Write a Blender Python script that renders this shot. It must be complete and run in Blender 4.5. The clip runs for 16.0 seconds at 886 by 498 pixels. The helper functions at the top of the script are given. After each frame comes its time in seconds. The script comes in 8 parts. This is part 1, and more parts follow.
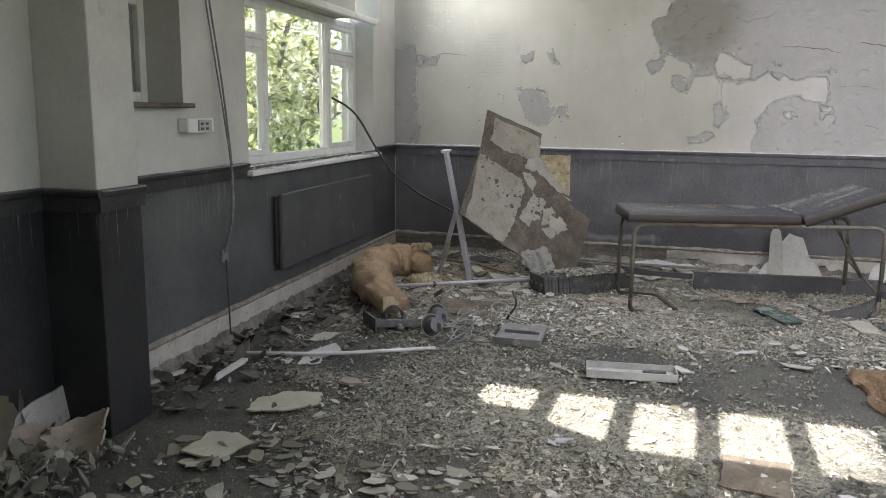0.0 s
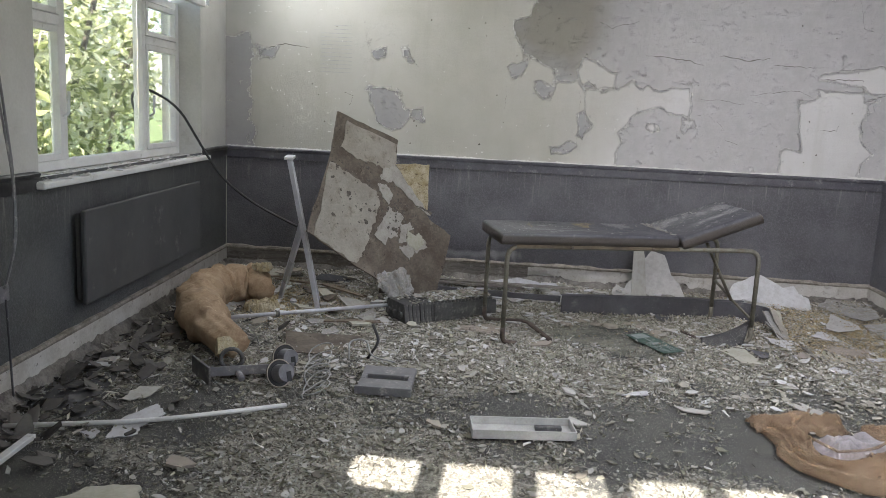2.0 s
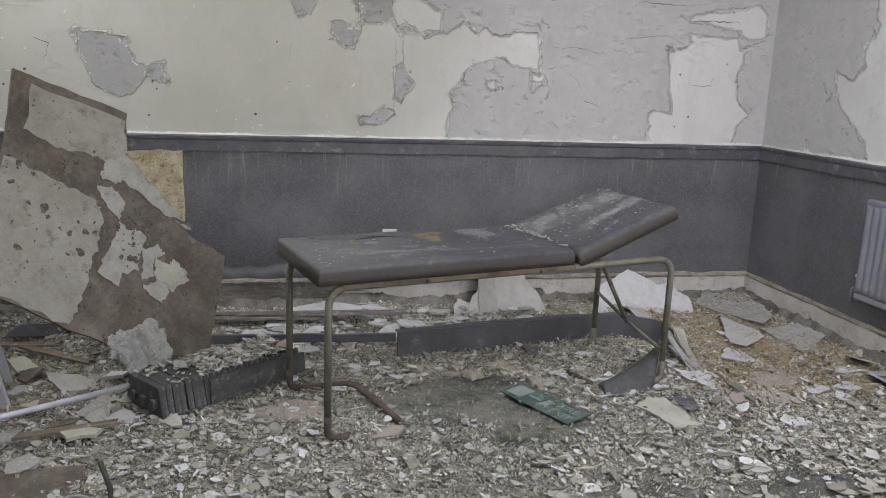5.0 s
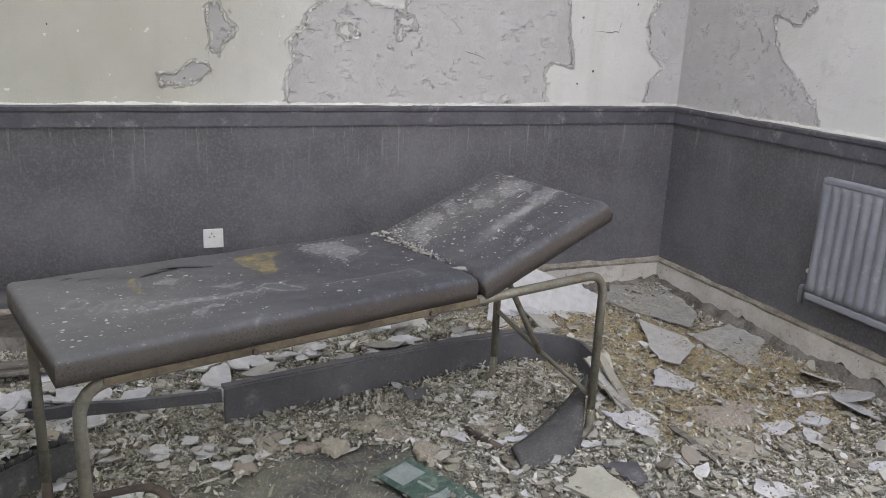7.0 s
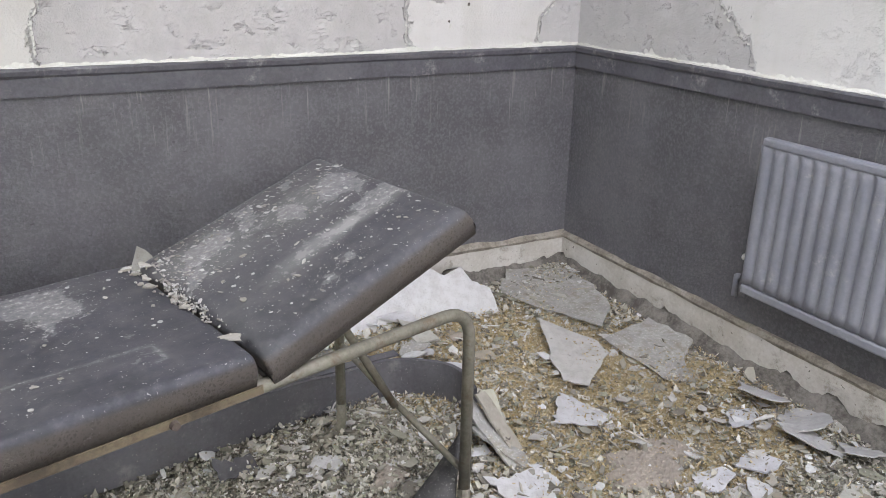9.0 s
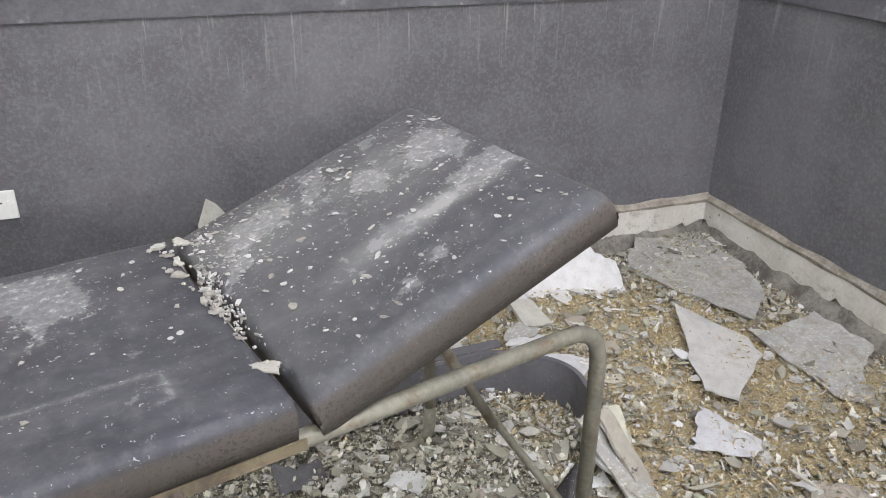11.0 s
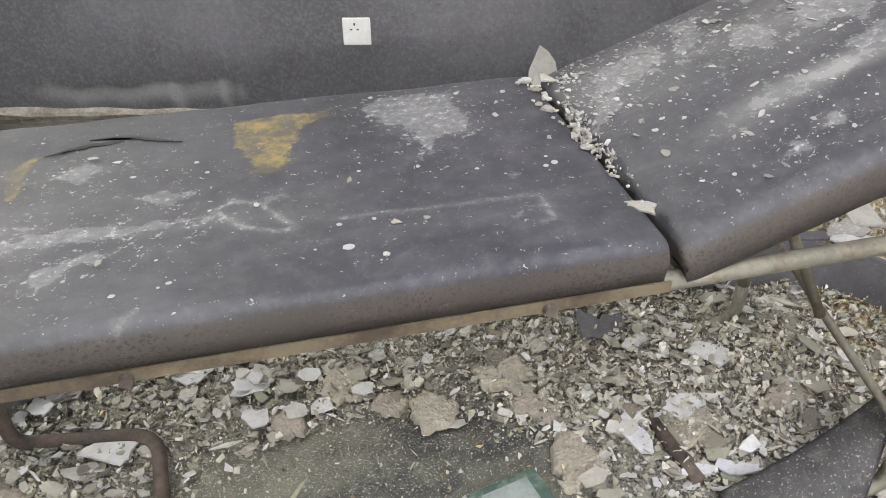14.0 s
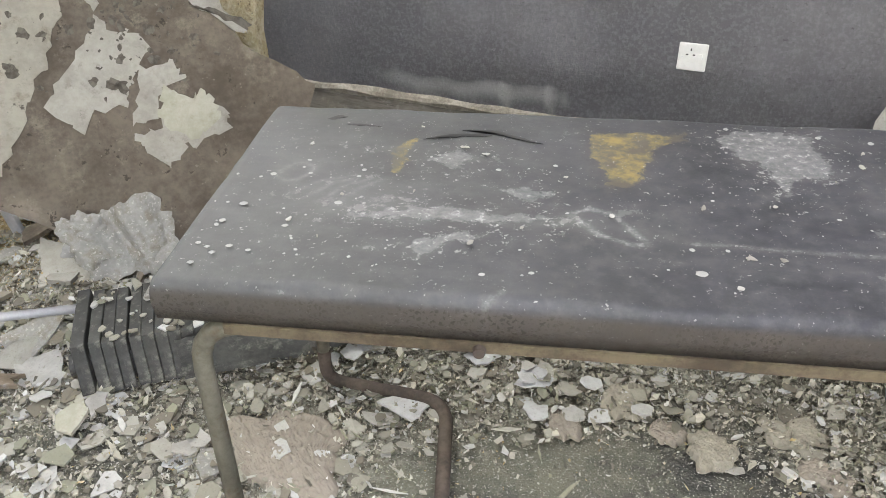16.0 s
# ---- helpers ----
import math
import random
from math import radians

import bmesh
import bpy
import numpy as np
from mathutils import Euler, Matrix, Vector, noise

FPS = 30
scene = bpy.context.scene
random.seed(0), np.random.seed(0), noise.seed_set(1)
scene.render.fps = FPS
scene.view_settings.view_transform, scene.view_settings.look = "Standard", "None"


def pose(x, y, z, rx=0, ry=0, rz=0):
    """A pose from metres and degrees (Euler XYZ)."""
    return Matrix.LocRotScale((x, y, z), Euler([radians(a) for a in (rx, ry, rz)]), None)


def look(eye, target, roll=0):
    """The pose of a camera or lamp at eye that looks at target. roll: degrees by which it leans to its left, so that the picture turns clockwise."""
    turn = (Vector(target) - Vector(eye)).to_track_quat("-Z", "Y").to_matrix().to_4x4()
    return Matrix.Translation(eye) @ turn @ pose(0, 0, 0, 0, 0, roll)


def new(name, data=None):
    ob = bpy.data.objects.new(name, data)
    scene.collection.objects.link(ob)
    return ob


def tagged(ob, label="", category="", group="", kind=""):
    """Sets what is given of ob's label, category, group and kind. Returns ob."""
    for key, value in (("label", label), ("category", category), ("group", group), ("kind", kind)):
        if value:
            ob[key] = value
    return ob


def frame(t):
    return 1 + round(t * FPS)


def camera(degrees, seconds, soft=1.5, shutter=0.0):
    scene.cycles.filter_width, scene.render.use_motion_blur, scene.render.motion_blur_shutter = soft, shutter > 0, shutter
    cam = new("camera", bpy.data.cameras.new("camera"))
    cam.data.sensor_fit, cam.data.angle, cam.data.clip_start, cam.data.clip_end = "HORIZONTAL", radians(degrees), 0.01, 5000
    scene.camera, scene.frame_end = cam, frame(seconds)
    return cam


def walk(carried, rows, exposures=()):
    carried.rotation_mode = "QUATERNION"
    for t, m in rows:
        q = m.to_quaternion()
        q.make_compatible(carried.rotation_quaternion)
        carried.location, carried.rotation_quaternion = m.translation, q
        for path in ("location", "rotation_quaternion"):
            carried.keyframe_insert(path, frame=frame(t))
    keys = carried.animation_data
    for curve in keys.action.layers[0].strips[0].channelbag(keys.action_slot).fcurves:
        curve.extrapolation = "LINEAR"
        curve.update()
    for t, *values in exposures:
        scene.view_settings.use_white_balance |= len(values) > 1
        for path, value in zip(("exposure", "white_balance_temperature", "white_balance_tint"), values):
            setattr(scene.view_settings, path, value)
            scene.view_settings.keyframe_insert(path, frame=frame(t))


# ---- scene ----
cam = camera(58.3, 16.0, 0.4)
PATH = [
    (0, (-2.538, -7.281, 1.362), (-3.135, -5.403, 1.019), 0.7),
    (0.5, (-2.588, -7.193, 1.367), (-3.269, -5.341, 1.042), 0.8),
    (1, (-2.682, -6.997, 1.331), (-3.369, -5.146, 1.007), 1.8),
    (1.5, (-2.741, -6.767, 1.377), (-3.28, -4.869, 1.049), 2.5),
    (2, (-2.901, -6.574, 1.411), (-3.071, -4.611, 1.069), 2.8),
    (2.5, (-3.052, -6.337, 1.422), (-2.95, -4.371, 1.067), 2.9),
    (3, (-3.117, -5.992, 1.416), (-2.863, -4.044, 1.04), 3.0),
    (3.5, (-3.139, -5.702, 1.411), (-2.803, -3.77, 1.02), 2.7),
    (3.7, (-3.174, -5.566, 1.416), (-2.811, -3.639, 1.019), 2.6),
    (5.8, (-3.028, -4.178, 1.419), (-2.565, -2.289, 0.953), 1.8),
    (6, (-3.0, -4.065, 1.417), (-2.495, -2.189, 0.94), 2.0),
    (6.5, (-2.888, -3.77, 1.419), (-2.24, -1.947, 0.913), 2.6),
    (7, (-2.804, -3.533, 1.408), (-2.062, -1.758, 0.863), 2.5),
    (7.5, (-2.669, -3.37, 1.395), (-1.859, -1.647, 0.785), 2.1),
    (8, (-2.425, -3.249, 1.399), (-1.544, -1.584, 0.727), 2.0),
    (8.5, (-2.273, -3.077, 1.382), (-1.365, -1.431, 0.699), 1.3),
    (9, (-2.168, -2.832, 1.394), (-1.278, -1.182, 0.696), 1.1),
    (9.2, (-2.132, -2.745, 1.395), (-1.265, -1.085, 0.694), 0.9),
    (11.3, (-1.96, -2.379, 1.3), (-1.383, -0.678, 0.42), 0.6),
    (11.5, (-1.961, -2.377, 1.295), (-1.406, -0.683, 0.389), 0.5),
    (12, (-1.976, -2.367, 1.289), (-1.474, -0.781, 0.18), 0.6),
    (12.5, (-1.973, -2.368, 1.285), (-1.493, -0.806, 0.132), 0.5),
    (13, (-1.982, -2.367, 1.282), (-1.681, -0.758, 0.133), 0.5),
    (13.5, (-2.028, -2.376, 1.281), (-1.981, -0.732, 0.143), -0.4),
    (14, (-2.137, -2.397, 1.28), (-2.166, -0.749, 0.147), -0.6),
    (14.5, (-2.227, -2.43, 1.293), (-2.294, -0.781, 0.163), -0.4),
    (15, (-2.268, -2.462, 1.304), (-2.517, -0.823, 0.185), -0.5),
    (15.2, (-2.282, -2.456, 1.307), (-2.644, -0.842, 0.182), -0.5),
    (15.5, (-2.283, -2.477, 1.308), (-2.838, -0.908, 0.198), -0.4),
    (16, (-2.268, -2.469, 1.313), (-2.896, -0.926, 0.207), -0.8),
]
walk(cam, [(t, look(eye, target, roll)) for t, eye, target, roll in PATH], [(0.0, 2.34, 6500, 13), (0.5, 2.50, 6480, 13), (1.0, 2.53, 6450, 13), (1.5, 2.54, 6400, 13), (2.0, 2.34, 6360, 13), (2.5, 2.17, 6320, 13), (3.7, 2.34, 6380, 13), (6.5, 2.55, 6420, 13), (9.0, 2.99, 6450, 13), (11.5, 3.29, 6550, 11), (13.0, 3.25, 6620, 11), (16.0, 3.31, 6720, 9)])

# ---- world, sun, the light from the openings and added lamps ----
SUN_ELEV = 32.5
world = bpy.data.worlds.new("sky")
scene.world = world
world.use_nodes = True
wn = world.node_tree.nodes
sky = wn.new("ShaderNodeTexSky")
sky.sky_type, sky.sun_disc = "NISHITA", False
sky.sun_elevation, sky.sun_rotation = radians(SUN_ELEV), radians(180)
world.node_tree.links.new(sky.outputs[0], wn["Background"].inputs[0])
wn["Background"].inputs[1].default_value = 0.10

sun = new("sun", bpy.data.lights.new("sun", "SUN"))
sun.data.energy, sun.data.angle, sun.data.color = 5.0, radians(0.3), (1.0, 0.95, 0.86)
sun.matrix_world = look((0, -20, 20 * math.tan(radians(SUN_ELEV))), (0, 0, 0))


def opening_light(name, m, w, h, power, color, spread=180):
    """Area lamp set in an opening; some openings are added to hold it."""
    lamp = new(name, bpy.data.lights.new(name, "AREA"))
    lamp.data.shape, lamp.data.size, lamp.data.size_y = "RECTANGLE", w, h
    lamp.data.energy, lamp.data.color, lamp.data.spread = power, color, radians(spread)
    lamp.matrix_world = m
    return lamp


# Added fill from the side; no window is known there.
opening_light("side_fill_light", look((0.10, -5.15, 1.70), (-3.0, -2.6, 0.4)), 2.8, 1.25, 2.8, (0.95, 0.95, 1.0))
opening_light("rear_window_light", look((-1.60, -7.74, 2.62), (-0.6, 0.0, 0.7)), 2.0, 0.42, 5.3, (0.96, 0.96, 1.0), 95)
# No roof light is known here; this lamp is added fill from above.
opening_light("added_top_light", look((-1.25, -2.95, 3.03), (-0.75, -1.90, 0.0)), 2.2, 1.3, 11.4, (0.94, 0.935, 1.0))
opening_light("roof_hole_light", look((-4.98, -0.54, 3.06), (-0.2, -1.3, 0.6)), 0.7, 0.6, 8.2, (0.98, 0.98, 0.98), 160)


# ---- materials ----
def ramp(nt, stops, constant=False):
    r = nt.nodes.new("ShaderNodeValToRGB")
    r.color_ramp.interpolation = "CONSTANT" if constant else "LINEAR"
    els = r.color_ramp.elements
    while len(els) < len(stops):
        els.new(0.5)
    for e, (p, c) in zip(els, stops):
        e.position = p
        e.color = (*c, 1) if len(c) == 3 else c
    return r


def noise_node(nt, co, scale, detail=4.0, rough=0.6, stretch=None):
    n = nt.nodes.new("ShaderNodeTexNoise")
    n.inputs["Scale"].default_value, n.inputs["Detail"].default_value, n.inputs["Roughness"].default_value = scale, detail, rough
    if stretch:
        mp = nt.nodes.new("ShaderNodeMapping")
        mp.inputs["Scale"].default_value = stretch
        nt.links.new(co, mp.inputs[0])
        co = mp.outputs[0]
    nt.links.new(co, n.inputs["Vector"])
    return n


def mixc(nt, fac, a, b, mode="MIX"):
    m = nt.nodes.new("ShaderNodeMix")
    m.data_type, m.blend_type = "RGBA", mode
    for sock, v in ((m.inputs[0], fac), (m.inputs[6], a), (m.inputs[7], b)):
        if isinstance(v, bpy.types.NodeSocket):
            nt.links.new(v, sock)
        elif isinstance(v, (int, float)):
            sock.default_value = v
        else:
            sock.default_value = (*v, 1)
    return m.outputs[2]


def math_node(nt, op, a, b=0.0, c=None, clamp=False):
    m = nt.nodes.new("ShaderNodeMath")
    m.operation, m.use_clamp = op, clamp
    for i, v in enumerate((a, b, c)):
        if v is None:
            continue
        if isinstance(v, bpy.types.NodeSocket):
            nt.links.new(v, m.inputs[i])
        else:
            m.inputs[i].default_value = v
    return m.outputs[0]


def smooth(nt, x, lo, hi):
    m = nt.nodes.new("ShaderNodeMapRange")
    m.interpolation_type = "SMOOTHSTEP"
    nt.links.new(x, m.inputs[0])
    m.inputs[1].default_value, m.inputs[2].default_value = lo, hi
    return m.outputs[0]


def bare_material(name):
    m = bpy.data.materials.new(name)
    m.use_nodes = True
    nt = m.node_tree
    co = nt.nodes.new("ShaderNodeTexCoord").outputs["Object"]
    return m, nt, co, nt.nodes["Principled BSDF"]


def bump(nt, bsdf, height, strength, distance):
    b = nt.nodes.new("ShaderNodeBump")
    b.inputs["Strength"].default_value, b.inputs["Distance"].default_value = strength, distance
    nt.links.new(height, b.inputs["Height"])
    nt.links.new(b.outputs[0], bsdf.inputs["Normal"])


def mat(name, c1, c2, rough=0.7, big=4.0, fine=60.0, relief=0.3, depth=0.003, metal=0.0, dust=0.0, dust_c=(0.42, 0.40, 0.37),
        vary=0.0, stretch=None, specular=0.5, spots=0.0):
    """A surface with tone at two scales, fine relief, and dust that settles in patches."""
    m, nt, co, bsdf = bare_material(name)
    n1, n2 = noise_node(nt, co, big, 5, 0.65, stretch), noise_node(nt, co, fine, 4, 0.7, stretch)
    f = math_node(nt, "ADD", math_node(nt, "MULTIPLY", n1.outputs[0], 0.65), math_node(nt, "MULTIPLY", n2.outputs[0], 0.35))
    col = mixc(nt, smooth(nt, f, 0.36, 0.64), c1, c2)
    if dust:
        n3 = noise_node(nt, co, big * 2.3, 8, 0.75)
        d = smooth(nt, n3.outputs[0], 0.62 - 0.22 * dust, 0.78 - 0.16 * dust)
        col = mixc(nt, d, col, dust_c)
    if spots:
        n4 = noise_node(nt, co, big * 5.5, 6, 0.7)
        col = mixc(nt, math_node(nt, "MULTIPLY", smooth(nt, n4.outputs[0], spots, spots + 0.03), 0.85), col, (0.045, 0.035, 0.028))
    if vary:
        info = nt.nodes.new("ShaderNodeObjectInfo")
        v = math_node(nt, "MULTIPLY_ADD", info.outputs["Random"], 2 * vary, 1 - vary)
        g = nt.nodes.new("ShaderNodeCombineColor")
        for i in range(3):
            nt.links.new(v, g.inputs[i])
        col = mixc(nt, 1.0, col, g.outputs[0], "MULTIPLY")
    nt.links.new(col, bsdf.inputs["Base Color"])
    nt.links.new(math_node(nt, "MULTIPLY_ADD", n2.outputs[0], 0.3, rough - 0.15, clamp=True), bsdf.inputs["Roughness"])
    bsdf.inputs["Metallic"].default_value = metal
    bsdf.inputs["Specular IOR Level"].default_value = specular
    bump(nt, bsdf, f, relief, depth)
    return m


def specked(m, scale, lo, c, amount=0.8):
    """Fine pale grit lying on a surface."""
    nt = m.node_tree
    sock = nt.nodes["Principled BSDF"].inputs["Base Color"]
    src = sock.links[0].from_socket
    co = nt.nodes.new("ShaderNodeTexCoord").outputs["Object"]
    n = noise_node(nt, co, scale, 2, 0.5)
    nt.links.new(mixc(nt, math_node(nt, "MULTIPLY", smooth(nt, n.outputs[0], lo, lo + 0.04), amount), src, c), sock)
    return m


def island_mat(name, colors, rough=0.85, by_object=False):
    """Debris: every piece takes one of a few tones."""
    m, nt, co, bsdf = bare_material(name)
    if by_object:
        rnd = nt.nodes.new("ShaderNodeObjectInfo").outputs["Random"]
    else:
        rnd = nt.nodes.new("ShaderNodeNewGeometry").outputs["Random Per Island"]
    r = ramp(nt, [(i / len(colors), c) for i, c in enumerate(colors)], True)
    nt.links.new(rnd, r.inputs[0])
    n1, n2 = noise_node(nt, co, 22, 6, 0.7), noise_node(nt, co, 160, 3, 0.6)
    col = mixc(nt, smooth(nt, n1.outputs[0], 0.38, 0.68), r.outputs[0], mixc(nt, 0.3, r.outputs[0], (0.20, 0.18, 0.15)))
    col = mixc(nt, smooth(nt, n2.outputs[0], 0.55, 0.8), col, mixc(nt, 0.35, col, (0.12, 0.11, 0.09)))
    nt.links.new(col, bsdf.inputs["Base Color"])
    bsdf.inputs["Roughness"].default_value = rough
    bsdf.inputs["Specular IOR Level"].default_value = 0.25
    bump(nt, bsdf, math_node(nt, "ADD", n1.outputs[0], n2.outputs[0]), 0.5, 0.003)
    return m


def peeling_paint(name, paint1, paint2, plaster1, plaster2):
    """Old paint over plaster; the vertex layer "bare" tells how far inside a bald patch a point lies."""
    m, nt, co, bsdf = bare_material(name)
    at = nt.nodes.new("ShaderNodeAttribute")
    at.attribute_name = "bare"
    jag = noise_node(nt, co, 34, 8, 0.7)
    jag2 = noise_node(nt, co, 70, 4, 0.6)
    s = math_node(nt, "ADD", at.outputs["Fac"], math_node(nt, "MULTIPLY_ADD", jag.outputs[0], 0.05, -0.025))
    s = math_node(nt, "ADD", s, math_node(nt, "MULTIPLY_ADD", jag2.outputs[0], 0.03, -0.015))
    bald = smooth(nt, s, -0.002, 0.003)
    fleck = noise_node(nt, co, 11, 10, 0.78)
    near = math_node(nt, "MULTIPLY", math_node(nt, "ADD", s, 0.08, clamp=True), 1.3)
    near = math_node(nt, "MINIMUM", near, 0.11)
    chips = smooth(nt, math_node(nt, "ADD", fleck.outputs[0], near), 0.680, 0.690)
    left_on = math_node(nt, "MULTIPLY", smooth(nt, noise_node(nt, co, 8, 10, 0.75).outputs[0], 0.60, 0.61), math_node(nt, "SUBTRACT", 1.0, smooth(nt, s, 0.02, 0.16)))
    bald = math_node(nt, "MULTIPLY", math_node(nt, "MAXIMUM", bald, chips), math_node(nt, "SUBTRACT", 1.0, left_on))
    rim = math_node(nt, "MULTIPLY", smooth(nt, s, -0.016, -0.003), math_node(nt, "SUBTRACT", 1.0, bald))
    n1, n2, n3 = noise_node(nt, co, 1.3, 6, 0.6), noise_node(nt, co, 9, 7, 0.7), noise_node(nt, co, 120, 3, 0.6)
    streak = noise_node(nt, co, 5, 5, 0.6, (1.0, 1.0, 0.12))
    paint = mixc(nt, smooth(nt, n1.outputs[0], 0.35, 0.65), paint1, paint2)
    # cream: older yellowish paint, with the dimmer left light put into the tone.
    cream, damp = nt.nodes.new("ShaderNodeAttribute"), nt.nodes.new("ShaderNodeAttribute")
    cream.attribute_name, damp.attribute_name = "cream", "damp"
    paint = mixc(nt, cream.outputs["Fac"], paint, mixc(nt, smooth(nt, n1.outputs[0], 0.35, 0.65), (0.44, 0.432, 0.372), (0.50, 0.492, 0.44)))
    paint = mixc(nt, math_node(nt, "MULTIPLY", smooth(nt, streak.outputs[0], 0.52, 0.75), 0.35), paint, mixc(nt, 0.5, paint, (0.30, 0.29, 0.22)))
    paint = mixc(nt, math_node(nt, "MULTIPLY", smooth(nt, n2.outputs[0], 0.56, 0.7), 0.3), paint, (0.42, 0.41, 0.36))
    paint = mixc(nt, math_node(nt, "MULTIPLY", rim, 0.3), paint, (0.80, 0.79, 0.76))
    plaster = mixc(nt, smooth(nt, n2.outputs[0], 0.35, 0.7), plaster1, plaster2)
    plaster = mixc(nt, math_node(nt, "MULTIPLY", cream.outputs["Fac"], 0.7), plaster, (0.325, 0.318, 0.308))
    wet = math_node(nt, "MULTIPLY", smooth(nt, damp.outputs["Fac"], 0.0, 1.0), 0.8)
    plaster = mixc(nt, wet, plaster, (0.255, 0.240, 0.195))
    torn = noise_node(nt, co, 6.5, 10, 0.72, (0.45, 1.0, 3.2))
    wrinkle = noise_node(nt, co, 5, 9, 0.7, (1.0, 1.0, 2.2))
    ridge = math_node(nt, "SUBTRACT", 1.0, smooth(nt, math_node(nt, "ABSOLUTE", math_node(nt, "SUBTRACT", wrinkle.outputs[0], 0.5)), 0.0, 0.008))
    ridge = math_node(nt, "MULTIPLY", ridge, math_node(nt, "MAXIMUM", smooth(nt, n1.outputs[0], 0.54, 0.66), math_node(nt, "MULTIPLY", bald, smooth(nt, n2.outputs[0], 0.50, 0.60))))
    tear = math_node(nt, "SUBTRACT", 1.0, smooth(nt, math_node(nt, "ABSOLUTE", math_node(nt, "SUBTRACT", torn.outputs[0], 0.52)), 0.0, 0.006))
    tear = math_node(nt, "MULTIPLY", math_node(nt, "MULTIPLY", tear, bald), smooth(nt, n2.outputs[0], 0.50, 0.60))
    scrap = math_node(nt, "MULTIPLY", smooth(nt, torn.outputs[0], 0.665, 0.672), bald)
    plaster = mixc(nt, math_node(nt, "MULTIPLY", tear, 0.14), plaster, (0.20, 0.19, 0.18))
    plaster = mixc(nt, scrap, plaster, (0.60, 0.59, 0.57))
    col = mixc(nt, bald, paint, plaster)
    crack = nt.nodes.new("ShaderNodeTexVoronoi")
    crack.feature = "DISTANCE_TO_EDGE"
    crack.inputs["Scale"].default_value = 2.6
    warp = mixc(nt, 0.3, co, noise_node(nt, co, 2.0, 8, 0.75).outputs[1])
    nt.links.new(warp, crack.inputs["Vector"])
    line = math_node(nt, "MULTIPLY", math_node(nt, "SUBTRACT", 1.0, smooth(nt, crack.outputs[0], 0.0005, 0.003)), smooth(nt, n1.outputs[0], 0.60, 0.66))
    col = mixc(nt, math_node(nt, "MULTIPLY", line, 0.4), col, (0.12, 0.11, 0.09))
    nt.links.new(col, bsdf.inputs["Base Color"])
    bsdf.inputs["Roughness"].default_value = 0.75
    bsdf.inputs["Specular IOR Level"].default_value = 0.3
    h = math_node(nt, "MULTIPLY_ADD", bald, -1.0, math_node(nt, "MULTIPLY", rim, 0.7))
    h = math_node(nt, "ADD", h, math_node(nt, "MULTIPLY", n2.outputs[0], 0.55))
    h = math_node(nt, "ADD", h, math_node(nt, "MULTIPLY", n3.outputs[0], 0.15))
    h = math_node(nt, "ADD", h, math_node(nt, "MULTIPLY", line, -0.35))
    h = math_node(nt, "ADD", h, math_node(nt, "MULTIPLY", ridge, 0.09))
    h = math_node(nt, "ADD", h, math_node(nt, "MULTIPLY_ADD", tear, 0.20, math_node(nt, "MULTIPLY", scrap, 0.6)))
    bump(nt, bsdf, h, 1.0, 0.012)
    return m


